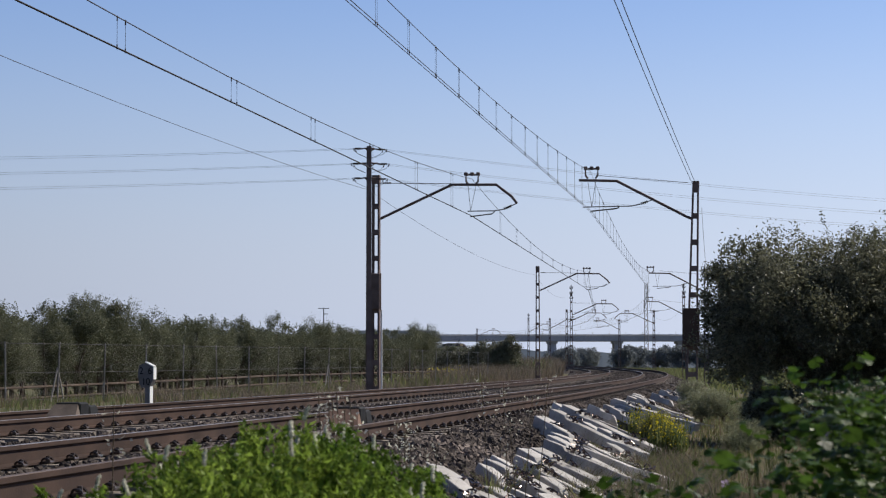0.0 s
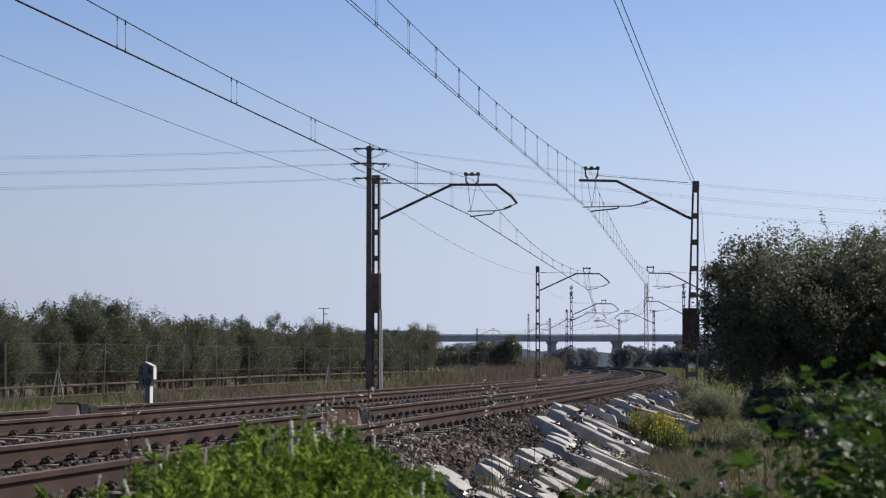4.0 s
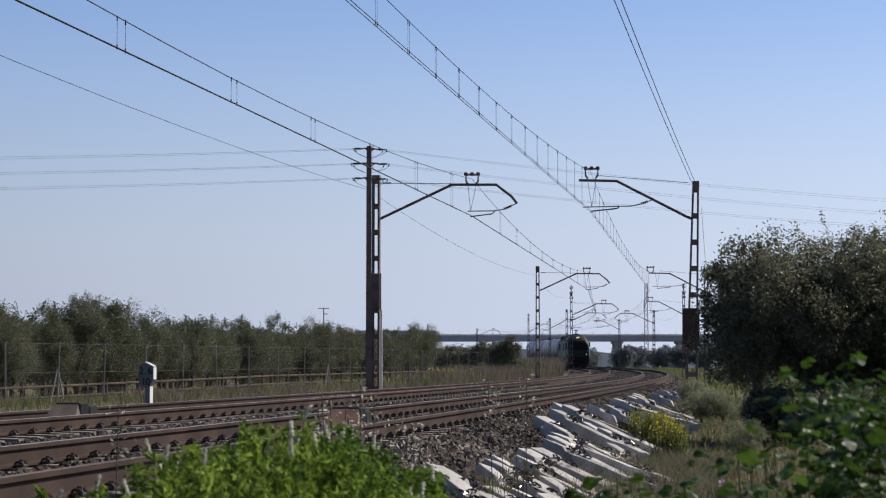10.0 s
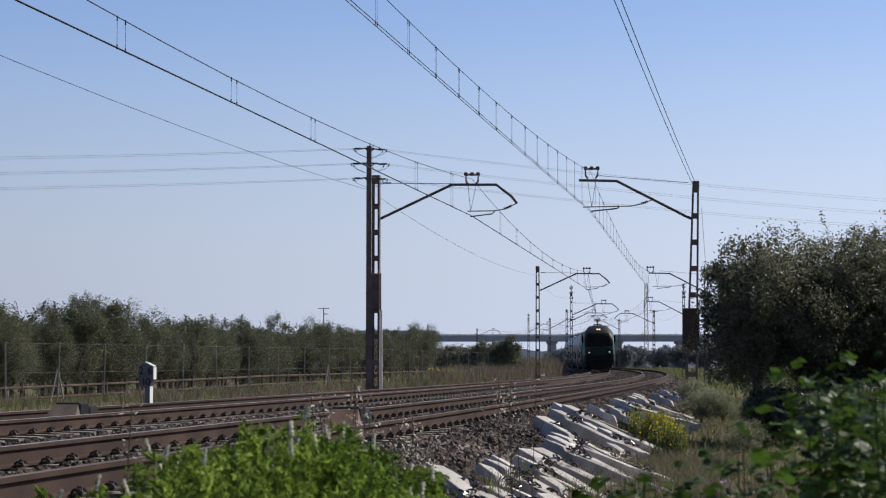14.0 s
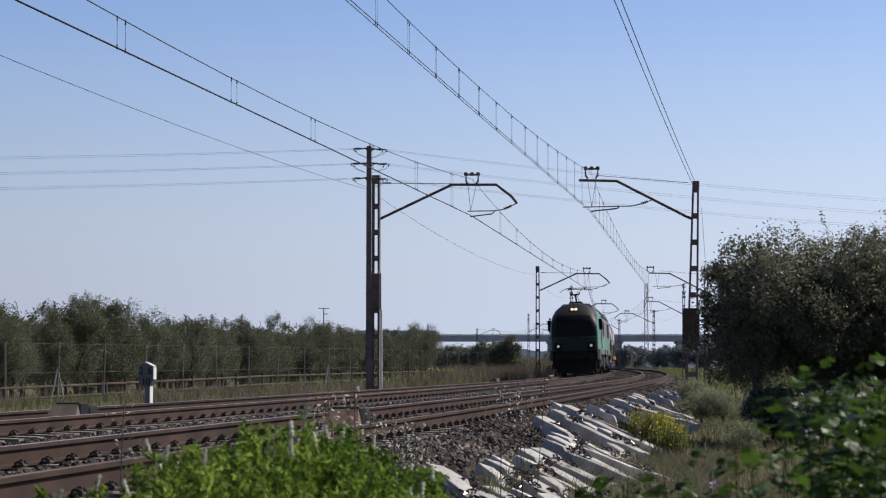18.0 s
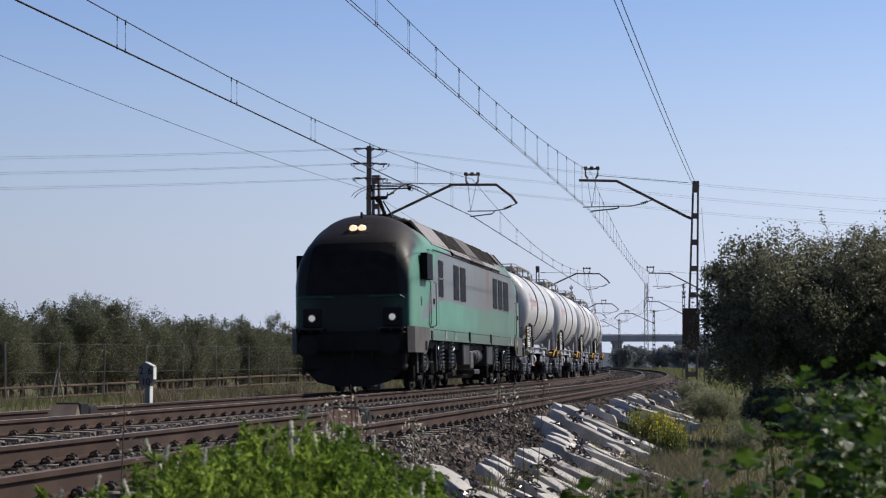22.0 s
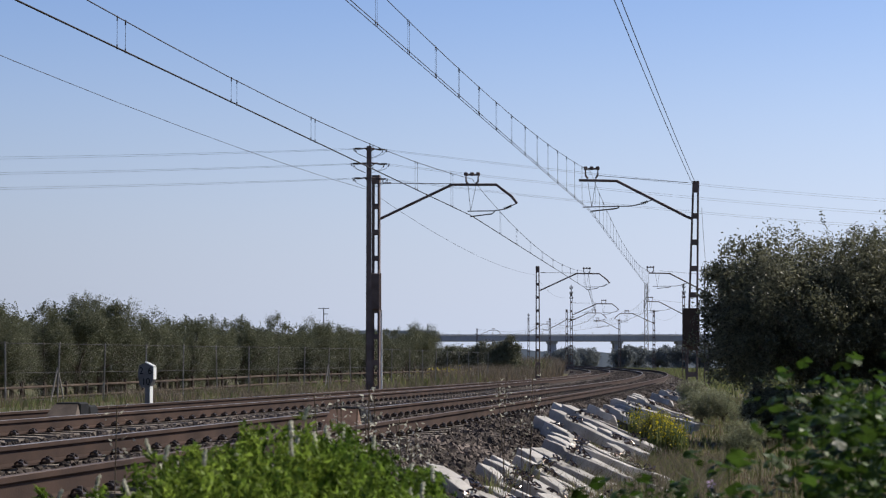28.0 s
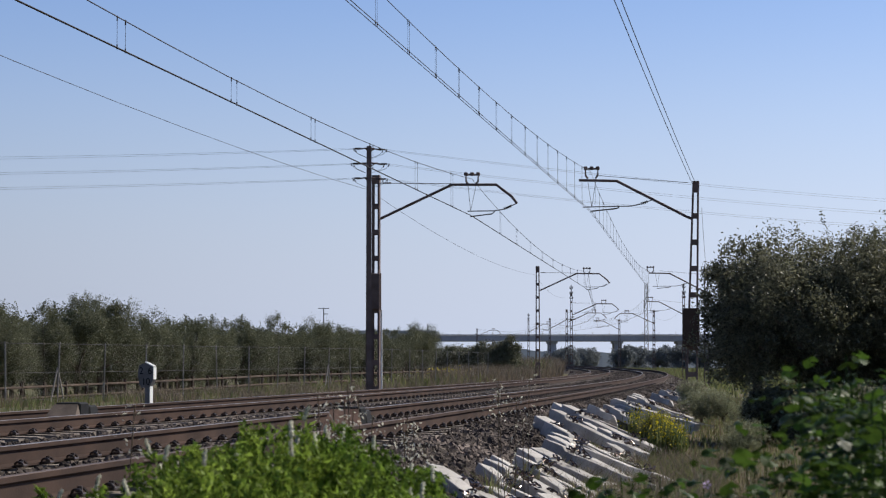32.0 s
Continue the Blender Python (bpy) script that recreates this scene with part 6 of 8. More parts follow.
def build_loco():
    ob = vehicle("locomotive", "dirty green and grey electric locomotive with a sooty, shade-darkened rounded nose", "locomotive", 0.0, 3.5, 17.5)
    # shell
    ds = sorted([s[0] for s in SHELL[:-1]] + [3.5, 4.8, 7.2, 8.4, 9.5])
    ds = ds + [2 * MIDDLE - d for d in ds[::-1]]
    bm = bmesh.new()
    rings = []
    for d in ds:
        w, zt, zs, p = shell_at(d)
        pts = [(w, 1.22), (w, 1.22 + (zs - 1.22) * 0.4), (w, 1.22 + (zs - 1.22) * 0.75)]
        for i in range(17):
            a = math.pi / 2 * i / 16
            pts.append((w * max(0, math.cos(a)) ** (2 / p), zs + (zt - zs) * math.sin(a) ** (2 / p)))
        ring = pts + [(-o, z) for o, z in pts[-2::-1]]
        rings.append([bm.verts.new((o, d, z)) for o, z in ring])
    for p, q in zip(rings, rings[1:]):
        for i in range(len(p) - 1):
            bm.faces.new((p[i], q[i], q[i + 1], p[i + 1]))
    for ring in (rings[0], rings[-1][::-1]):
        bm.faces.new([bm.verts.new(v.co) for v in ring])
    bmesh.ops.recalc_face_normals(bm, faces=bm.faces)
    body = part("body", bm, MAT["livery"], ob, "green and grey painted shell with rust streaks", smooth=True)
    for end in (0, 1):
        k = lambda y: y if end == 0 else 2 * MIDDLE - y
        flip = pose(0, 0, 0) if end == 0 else Matrix.Translation((0, 2 * MIDDLE, 0)) @ pose(0, 0, 0, 0, 0, 180)

        def endpart(name, bm, mat, parent, label=""):
            bmesh.ops.transform(bm, matrix=flip, verts=bm.verts)
            return part(name, bm, mat, parent, label)
        bm = bmesh.new()
        patch(bm, lambda o, z: Vector((o * (1 - 0.1 * max(0, z - 2.4)), nose_at(o * (1 - 0.1 * max(0, z - 2.4)), z) - 0.035, z)), -1.08, 1.08, 2.26, 3.46, 30, 24)
        endpart("windscreen", bm, MAT["screen"], ob, "large dark windscreen")
        # top lamp housing
        bm = bmesh.new()
        patch(bm, lambda o, z: Vector((o, nose_at(o, z) - 0.02, z)), -0.3, 0.3, 3.72, 3.98, 6, 4)
        hb = endpart("lamp_housing", bm, MAT["loco_black"], ob)
        for o in (-0.105, 0.105):
            bm = bmesh.new()
            y = nose_at(o, 3.85)
            lathe(bm, [(0.09, -0.16), (0.09, 0.0), (0.075, 0.03), (0.045, 0.045), (0, 0.05)], pose(o, y - 0.13, 3.83, 90, 0, 0), 16)
            endpart("headlamp", bm, MAT["head"] if end == 0 else MAT["glass"], hb, "round lit headlamp")
        for o in (-0.94, 0.94):
            y = nose_at(o, 1.72)
            bm = bmesh.new()
            box(bm, (o, y + 0.03, 1.72), (0.44, 0.16, 0.44), bevel=0.03)
            lb = endpart("lamp_box", bm, MAT["loco_black"], ob)
            bm = bmesh.new()
            lathe(bm, [(0.074, -0.01), (0.072, 0.03), (0.05, 0.045), (0, 0.055)], pose(o, y - 0.05, 1.72, 90, 0, 0), 20)
            rim = bmesh.new()
            lathe(rim, [(0.075, 0.0), (0.08, 0.035), (0.098, 0.035), (0.1, 0.0)], pose(o, y - 0.05, 1.72, 90, 0, 0), 20)
            endpart("lamp_rim", rim, MAT["spring"], lb, "bright lamp rim")
            endpart("marker_lamp", bm, MAT["lamp"] if end == 0 else MAT["glass"], lb, "round lit marker lamp")
            bm = bmesh.new()
            tube(bm, [(o * 0.45, y - 0.1, 2.2), (o * 1.2, y - 0.06, 2.21), (o * 1.36, y + 0.08, 2.12), (o * 1.4, y + 0.2, 1.5)], 0.02, 6)
            endpart("handrail", bm, MAT["green_rail"], ob, "dark green handrail")
            bm = bmesh.new()
            box(bm, (o, y - 0.16, 1.47), (0.62, 0.28, 0.03))
            for dx in (-0.25, 0.0, 0.25):
                box(bm, (o + dx, y - 0.16, 1.44), (0.03, 0.26, 0.08))
            endpart("step", bm, MAT["equip"], ob)
            # buffers
            bm = bmesh.new()
            lathe(bm, [(0.12, 0), (0.12, 0.32), (0.1, 0.33), (0.1, 0.42), (0.24, 0.43), (0.25, 0.47), (0.2, 0.49), (0, 0.5)], pose(o * 1.0, -1.12, 1.06, 90, 0, 0), 18)
            endpart("buffer", bm, MAT["loco_black"], ob)
        # beam, plough and skirt
        bm = bmesh.new()
        box(bm, (0, -0.98, 1.15), (2.56, 0.36, 0.52), bevel=0.08)
        box(bm, (0, -0.75, 0.72), (2.4, 0.5, 0.45), bevel=0.06)
        prof = [(-1.28, -0.55, 0.85), (-1.18, -0.85, 0.55), (-0.85, -1.02, 0.25), (-0.4, -1.08, 0.14), (0.4, -1.08, 0.14), (0.85, -1.02, 0.25), (1.18, -0.85, 0.55), (1.28, -0.55, 0.85)]
        low = [bm.verts.new(v) for v in prof]
        top = [bm.verts.new((x, y + 0.12, 1.0)) for x, y, z in prof]
        for i in range(7):
            bm.faces.new((low[i], low[i + 1], top[i + 1], top[i]))
        endpart("plough", bm, MAT["loco_black"], ob, "black buffer beam and plough")
        for pts, r in (([(0.0, -1.15, 1.0), (0.05, -1.3, 0.75), (0.2, -1.28, 0.45)], 0.035), ([(-0.4, -1.12, 1.0), (-0.45, -1.25, 0.7), (-0.3, -1.2, 0.5)], 0.025), ([(0.5, -1.12, 1.0), (0.45, -1.25, 0.7), (0.55, -1.2, 0.5)], 0.025)):
            bm = bmesh.new()
            tube(bm, pts, r, 6)
            endpart("hose", bm, MAT["black"], ob, "black rubber brake hose")
        for sd in (-1, 1):
            bm = bmesh.new()
            for outline, inset in (([(1.44, -0.98, 1.5), (1.44, 1.25, 1.5), (1.44, 1.2, 1.24), (1.44, 0.75, 0.9), (1.44, -0.96, 0.9)], (-0.05, 0, 0)), ([(1.44, -0.981, 1.5), (1.44, -0.961, 0.9), (1.3, -1.15, 0.9), (1.3, -1.18, 1.5)], (-0.03, 0.05, 0))):
                a = [bm.verts.new((sd * x, y, z)) for x, y, z in outline]
                b = [bm.verts.new((sd * (x + inset[0]), y + inset[1], z)) for x, y, z in outline]
                bm.faces.new(a)
                bm.faces.new(b[::-1])
                for i in range(len(a)):
                    j = (i + 1) % len(a)
                    bm.faces.new((a[j], a[i], b[i], b[j]))
            bmesh.ops.recalc_face_normals(bm, faces=bm.faces)
            sk = endpart("skirt", bm, MAT["skirt"], ob, "dusty grey-brown corner skirt")
            # no opening is cut: a black block gives the hole's dark inside
            bm = bmesh.new()
            box(bm, (sd * 1.455, 0.62, 1.07), (0.02, 0.2, 0.22), bevel=0.005)
            endpart("step_hole", bm, MAT["black"], sk)
            bm = bmesh.new()
            box(bm, (sd * 1.2, 0.3, 0.78), (0.12, 0.3, 0.4), bevel=0.02)
            rod(bm, (sd * 1.3, 0.0, 0.95), (sd * 1.3, 0.05, 0.5), 0.04, 8)
            rod(bm, (sd * 1.34, 0.55, 0.98), (sd * 1.34, 0.55, 0.62), 0.055, 8)
            box(bm, (sd * 1.34, -0.2, 0.55), (0.06, 0.16, 0.26), bevel=0.01)
            endpart("sand_pipe", bm, MAT["equip"], ob)
    for sd in (-1, 1):
        # windows
        for a, b, split in ((2.82, 3.58, 1), (5.46, 6.38, 0), (6.70, 7.70, 0), (13.70, 14.65, 0), (15.0, 15.95, 0), (16.30, 17.52, 0)):
            bm = bmesh.new()
            side_panel(bm, sd, a - 0.04, b + 0.04, 2.26, 3.25, 0.006)
            fr = part("window", bm, MAT["window_rim"], ob, "riveted window frame")
            for k in range(5):
                for yy in (a - 0.02, b + 0.02):
                    bm = bmesh.new()
                    box(bm, (sd * (half_width(yy, 2.75) + 0.012), yy, 2.36 + k * 0.195), (0.02, 0.022, 0.022))
                    part("rivet", bm, MAT["loco_black"], fr)
            for z0, z1 in (((2.30, 2.735), (2.775, 3.21)) if split else ((2.30, 3.21),)):
                bm = bmesh.new()
                side_panel(bm, sd, a, b, z0, z1, 0.016)
                part("pane", bm, MAT["glass"], fr, "dark window pane")
        for a, b in ((1.30, 2.02), (19.39, 20.11)):
            bm = bmesh.new()
            side_panel(bm, sd, a, b, 1.5, 3.4, 0.006, 0.08)
            part("door_seam", bm, MAT["black"], ob, "dark rubber door seal")
            bm = bmesh.new()
            side_panel(bm, sd, a + 0.04, b - 0.04, 1.545, 3.355, 0.014, 0.07)
            door = part("cab_door", bm, MAT["livery"], ob, "narrow cab door")
            bm = bmesh.new()
            box(bm, (sd * 1.455, b - 0.12, 2.15), (0.04, 0.07, 0.14), bevel=0.01)
            part("door_handle", bm, MAT["black"], door)
            for y in (a - 0.06, b + 0.06):
                bm = bmesh.new()
                tube(bm, [(sd * 1.43, y, 1.55), (sd * 1.48, y, 1.58), (sd * 1.48, y, 2.6), (sd * 1.43, y, 2.63)], 0.011, 6)
                part("grab_rail", bm, MAT["equip"], ob)
            # black plate painted in for the dark of the step recess
            bm = bmesh.new()
            box(bm, (sd * 1.425, (a + b) / 2, 1.34), (0.03, 0.26, 0.2), bevel=0.01)
            part("foot_step", bm, MAT["black"], ob)
        bm = bmesh.new()
        side_panel(bm, sd, 2.8, 3.95, 1.62, 2.2, 0.004, 0.06)
        part("hatch", bm, MAT["livery"], ob)
        bm = bmesh.new()
        box(bm, (sd * 1.4, 0.3, 2.12), (0.02, 0.22, 0.22))
        for i in range(5):
            box(bm, (sd * 1.41, 0.3, 2.04 + i * 0.04), (0.03, 0.2, 0.015))
        part("side_vent", bm, MAT["livery"], ob)
        # mirror housings at both cabs
        bm = bmesh.new()
        box(bm, (sd * 1.49, 0.6, 2.94), (0.17, 0.86, 0.62), bevel=0.015)
        part("mirror", bm, MAT["glass"], ob, "black mirror and cab side window")
        bm = bmesh.new()
        patch(bm, lambda y, z: Vector((sd * (half_width(y, z) + 0.014), y + (z - 2.67) * 0.06, z)), 20.17, 20.66, 2.66, 3.27, 8, 8)
        part("cab_window", bm, MAT["glass"], ob, "dark cab side window")
        bm = bmesh.new()
        box(bm, (sd * 1.431, MIDDLE, 1.475), (0.008, 16.4, 0.006))
        part("body_seam", bm, MAT["black"], ob)
        bm = bmesh.new()
        box(bm, (sd * 1.43, MIDDLE, 1.235), (0.03, 17.0, 0.05))
        part("sill", bm, MAT["livery"], ob)
        for y in (3.92, 5.62, 18.14, 19.83):
            bm = bmesh.new()
            v = [bm.verts.new((sd * (1.434 + k), y + dy, z)) for k in (0.0, 0.008) for dy, z in ((-0.2, 1.25), (0.2, 1.25), (0, 1.5))]
            bm.faces.new(v[:3])
            bm.faces.new(v[3:][::-1])
            part("jacking_mark", bm, MAT["grey_patch"], ob, "white jacking triangle")
        for y in (8.3, 12.95):
            bm = bmesh.new()
            box(bm, (sd * 1.44, y, 1.34), (0.05, 0.18, 0.34), bevel=0.02)
            part("lifting_socket", bm, MAT["black"], ob)
        # roof hips: flat sloping panels with raked ends, sooty grilles set between dusty plates
        def slope(t, y, out):
            """A place on the sloping hip: t from the wall (0) to the roof deck (1)."""
            return Vector((sd * (1.415 - 0.665 * t + out * 0.76), y + 0.4 * t, 3.44 + 0.74 * t + out * 0.65))

        def slab(bm, y0, y1, t0, t1, out, depth=0.05):
            a = [bm.verts.new(slope(t, y, out)) for t, y in ((t0, y0), (t0, y1), (t1, y1), (t1, y0))]
            b = [bm.verts.new(slope(t, y, out - depth)) for t, y in ((t0, y0), (t0, y1), (t1, y1), (t1, y0))]
            bm.faces.new(a)
            bm.faces.new(b[::-1])
            for k in range(4):
                bm.faces.new((a[(k + 1) % 4], a[k], b[k], b[(k + 1) % 4]))
            bmesh.ops.recalc_face_normals(bm, faces=bm.faces)
        for a, b, mt, out, t0 in ((2.15, 5.35, "roof_light", 0.06, 0.12), (5.5, 7.28, "roof_dark", 0.05, 0.24), (7.32, 8.95, "roof_dark", 0.05, 0.24), (9.1, 11.6, "roof_brown", 0.07, 0.0), (11.8, 13.5, "roof_dark", 0.05, 0.24), (13.54, 15.2, "roof_dark", 0.05, 0.24),
                                  (15.5, 17.0, "roof_dark", 0.03, 0.45), (17.05, 18.6, "roof_brown", 0.035, 0.45)):
            dark = mt == "roof_dark"
            bm = bmesh.new()
            slab(bm, a, b, t0, 1.0, out)
            rp = part("roof_panel", bm, MAT[mt], ob, "dark roof grille" if dark else "dusty bolted roof panel")
            if t0 == 0.24:
                for k in range(4):
                    bm = bmesh.new()
                    slab(bm, a + 0.04, b - 0.04, 0.27 + 0.18 * k, 0.44 + 0.18 * k, out + 0.012, 0.01)
                    part("grille_mesh", bm, MAT["roof_dark"], rp)
                bm = bmesh.new()
                slab(bm, a - 0.02, b + 0.02, 0.02, 0.21, out + 0.02)
                part("gutter", bm, MAT["roof_light"], rp, "pale strip below the grille")
            elif t0 == 0.0:
                bm = bmesh.new()
                slab(bm, a, b, 0.22, 0.26, out + 0.008, 0.012)
                part("panel_seam", bm, MAT["loco_black"], rp)
            bm = bmesh.new()
            thin = dark and b in (7.28, 13.5)
            slab(bm, b + 0.005, b + (0.035 if thin else 0.1), 0.0 if t0 < 0.3 else t0, 1.0, 0.07 if thin else 0.06, 0.1)
            part("panel_edge", bm, MAT["roof_light"] if thin else MAT["loco_black"], rp)
            n = int((b - a) / (0.2 if t0 == 0.12 else 0.45))
            for k in range(n):
                y = a + (b - a) * (k + 0.5) / n
                for t in ((0.2, 0.93) if t0 == 0.12 else (t0 + 0.1,) if t0 != 0.24 else (0.1,)):
                    bm = bmesh.new()
                    slab(bm, y - 0.011, y + 0.011, t, t + 0.018, out + (0.03 if t0 == 0.24 else 0.008), 0.03)
                    part("bolt", bm, MAT["loco_black"], rp)
        bm = bmesh.new()
        box(bm, (sd * 1.43, 10.2, 3.42), (0.022, 16.4, 0.013))
        part("drip_edge", bm, MAT["loco_black"], ob)
    bm = bmesh.new()
    box(bm, (0, 10.1, 4.19), (1.48, 16.0, 0.06), bevel=0.02)
    part("roof_deck", bm, MAT["roof_brown"], ob, "sooty brown roof deck")
    # roof gear
    for y in (8.3, 9.9, 13.2, 15.4):
        bm = bmesh.new()
        box(bm, (0, y, 4.25), (1.2, 1.0, 0.09), bevel=0.03)
        lathe(bm, [(0.42, 0), (0.42, 0.07), (0.36, 0.09), (0, 0.09)], pose(0, y, 4.22), 20)
        part("roof_fan", bm, MAT["roof_dark"], ob)
    bm = bmesh.new()
    rod(bm, (-0.05, 0.55, 4.12), (-0.05, 0.55, 4.27), 0.03, 10)
    part("horn", bm, MAT["roof_dark"], ob)
    # pantograph, raised
    pan = empty("pantograph", Matrix(), "", "")
    pan.parent = ob
    for x in (-0.45, 0.45):
        for y in (2.4, 3.6):
            bm = bmesh.new()
            insulator(bm, (x * 0.75, y, 4.12), (x * 0.75, y, 4.31), 0.06)
            part("insulator", bm, MAT["insulator"], pan)
    bm = bmesh.new()
    for x in (-0.45, 0.45):
        box(bm, (x * 0.75, 3.0, 4.33), (0.05, 1.5, 0.05))
    for y in (2.4, 3.6):
        box(bm, (0, y, 4.33), (0.72, 0.05, 0.05))
    part("base_frame", bm, MAT["loco_black"], pan)
    bm = bmesh.new()
    tube(bm, [(0, 3.6, 4.34), (0, 2.6, 4.78)], 0.05, 8)
    tube(bm, [(0.18, 3.7, 4.34), (0.1, 2.65, 4.7)], 0.018, 6)
    rod(bm, (-0.25, 3.5, 4.36), (0.25, 3.5, 4.36), 0.045, 8)
    part("lower_arm", bm, MAT["loco_black"], pan)
    bm = bmesh.new()
    rod(bm, (-0.2, 2.6, 4.78), (0.2, 2.6, 4.78), 0.045, 8)
    box(bm, (0, 2.57, 4.74), (0.14, 0.16, 0.16), bevel=0.03)
    for x in (-0.2, 0.2):
        tube(bm, [(x, 2.62, 4.8), (x * 1.3, 2.4, 4.88), (x * 1.3, 2.35, 4.74)], 0.014, 6)
    for x in (-0.14, 0.14):
        rod(bm, (x, 2.6, 4.782), (x * 2.8, 4.15, 5.24), 0.018, 6)
    rod(bm, (0, 2.55, 4.72), (0.1, 4.25, 5.04), 0.016, 6)
    rod(bm, (-0.45, 4.4, 5.16), (0.45, 4.4, 5.16), 0.022, 6)
    part("upper_arm", bm, MAT["roof_dark"], pan)
    for y in (4.2, 4.6):
        bm = bmesh.new()
        tube(bm, [(-1.0, y, 4.97), (-0.93, y, 5.06), (-0.78, y, 5.15), (-0.55, y, 5.24), (0.55, y, 5.24), (0.78, y, 5.15), (0.93, y, 5.06), (1.0, y, 4.97)], 0.01, 6)
        box(bm, (0, y, 5.235), (1.1, 0.04, 0.024))
        part("contact_strip", bm, MAT["loco_black"], pan)
    for x in (-0.48, 0.48):
        bm = bmesh.new()
        box(bm, (x, 4.4, 5.19), (0.05, 0.42, 0.05), bevel=0.01)
        rod(bm, (x, 4.4, 5.1), (x, 4.4, 5.2), 0.04, 8)
        tube(bm, [(x, 4.25, 5.2), (x * 1.25, 4.3, 5.12), (x * 1.1, 4.4, 5.08)], 0.01, 5)
        part("head_spring_box", bm, MAT["loco_black"], pan)
    # running gear
    build_bogie(ob, "bogie", 3.4, (1.6, 3.3, 5.05), (0.95, 3.92, 5.62))
    build_bogie(ob, "bogie", 17.0, (15.3, 17.0, 18.75), (15.0, 18.14, 19.83))
    bm = bmesh.new()
    box(bm, (0, MIDDLE, 1.12), (2.5, 20.5, 0.2))
    part("underframe", bm, MAT["loco_black"], ob)
    for sd in (-1, 1):
        for y0, y1, z0, z1, mt in ((7.5, 8.72, 0.6, 1.2, "equip"), (8.9, 9.5, 0.5, 1.0, "skirt"), (12.5, 13.81, 0.6, 1.19, "equip")):
            bm = bmesh.new()
            box(bm, (sd * 1.12, (y0 + y1) / 2, (z0 + z1) / 2), (0.5, y1 - y0, z1 - z0), bevel=0.03)
            part("equipment_box", bm, MAT[mt], ob, "grey underfloor equipment box")
        bm = bmesh.new()
        lathe(bm, [(0, 0), (0.16, 0.03), (0.23, 0.1), (0.235, 0.16), (0.235, 1.3), (0.16, 1.42), (0, 1.45)], pose(sd * 1.12, 10.2, 0.86, -90, 0, 0), 24)
        bmesh.ops.recalc_face_normals(bm, faces=bm.faces)
        tk = part("air_tank", bm, MAT["equip"], ob, "dusty banded air tank", smooth=True)
        for y in (10.55, 11.25):
            bm = bmesh.new()
            lathe(bm, [(0.236, -0.025), (0.248, -0.02), (0.248, 0.02), (0.236, 0.025)], pose(sd * 1.12, y, 0.86, -90, 0, 0), 24)
            part("tank_strap", bm, MAT["loco_black"], tk)
        bm = bmesh.new()
        box(bm, (sd * 1.1, 10.75, 0.42), (0.4, 1.1, 0.14), bevel=0.02)
        part("tank_tray", bm, MAT["equip"], ob, "grey tray below the air tank")
    bm = bmesh.new()
    box(bm, (0, 11, 0.62), (1.6, 5.5, 0.75), bevel=0.08)
    part("ballast_box", bm, MAT["loco_black"], ob)
    return ob


TANK_R, TANK_Z = 1.43, 2.66


def tank_point(y, z, out=0.004, sd=1):
    dz = z - TANK_Z
    return Vector((sd * (math.sqrt(max(0, (TANK_R + out) ** 2 - dz * dz))), y, z))


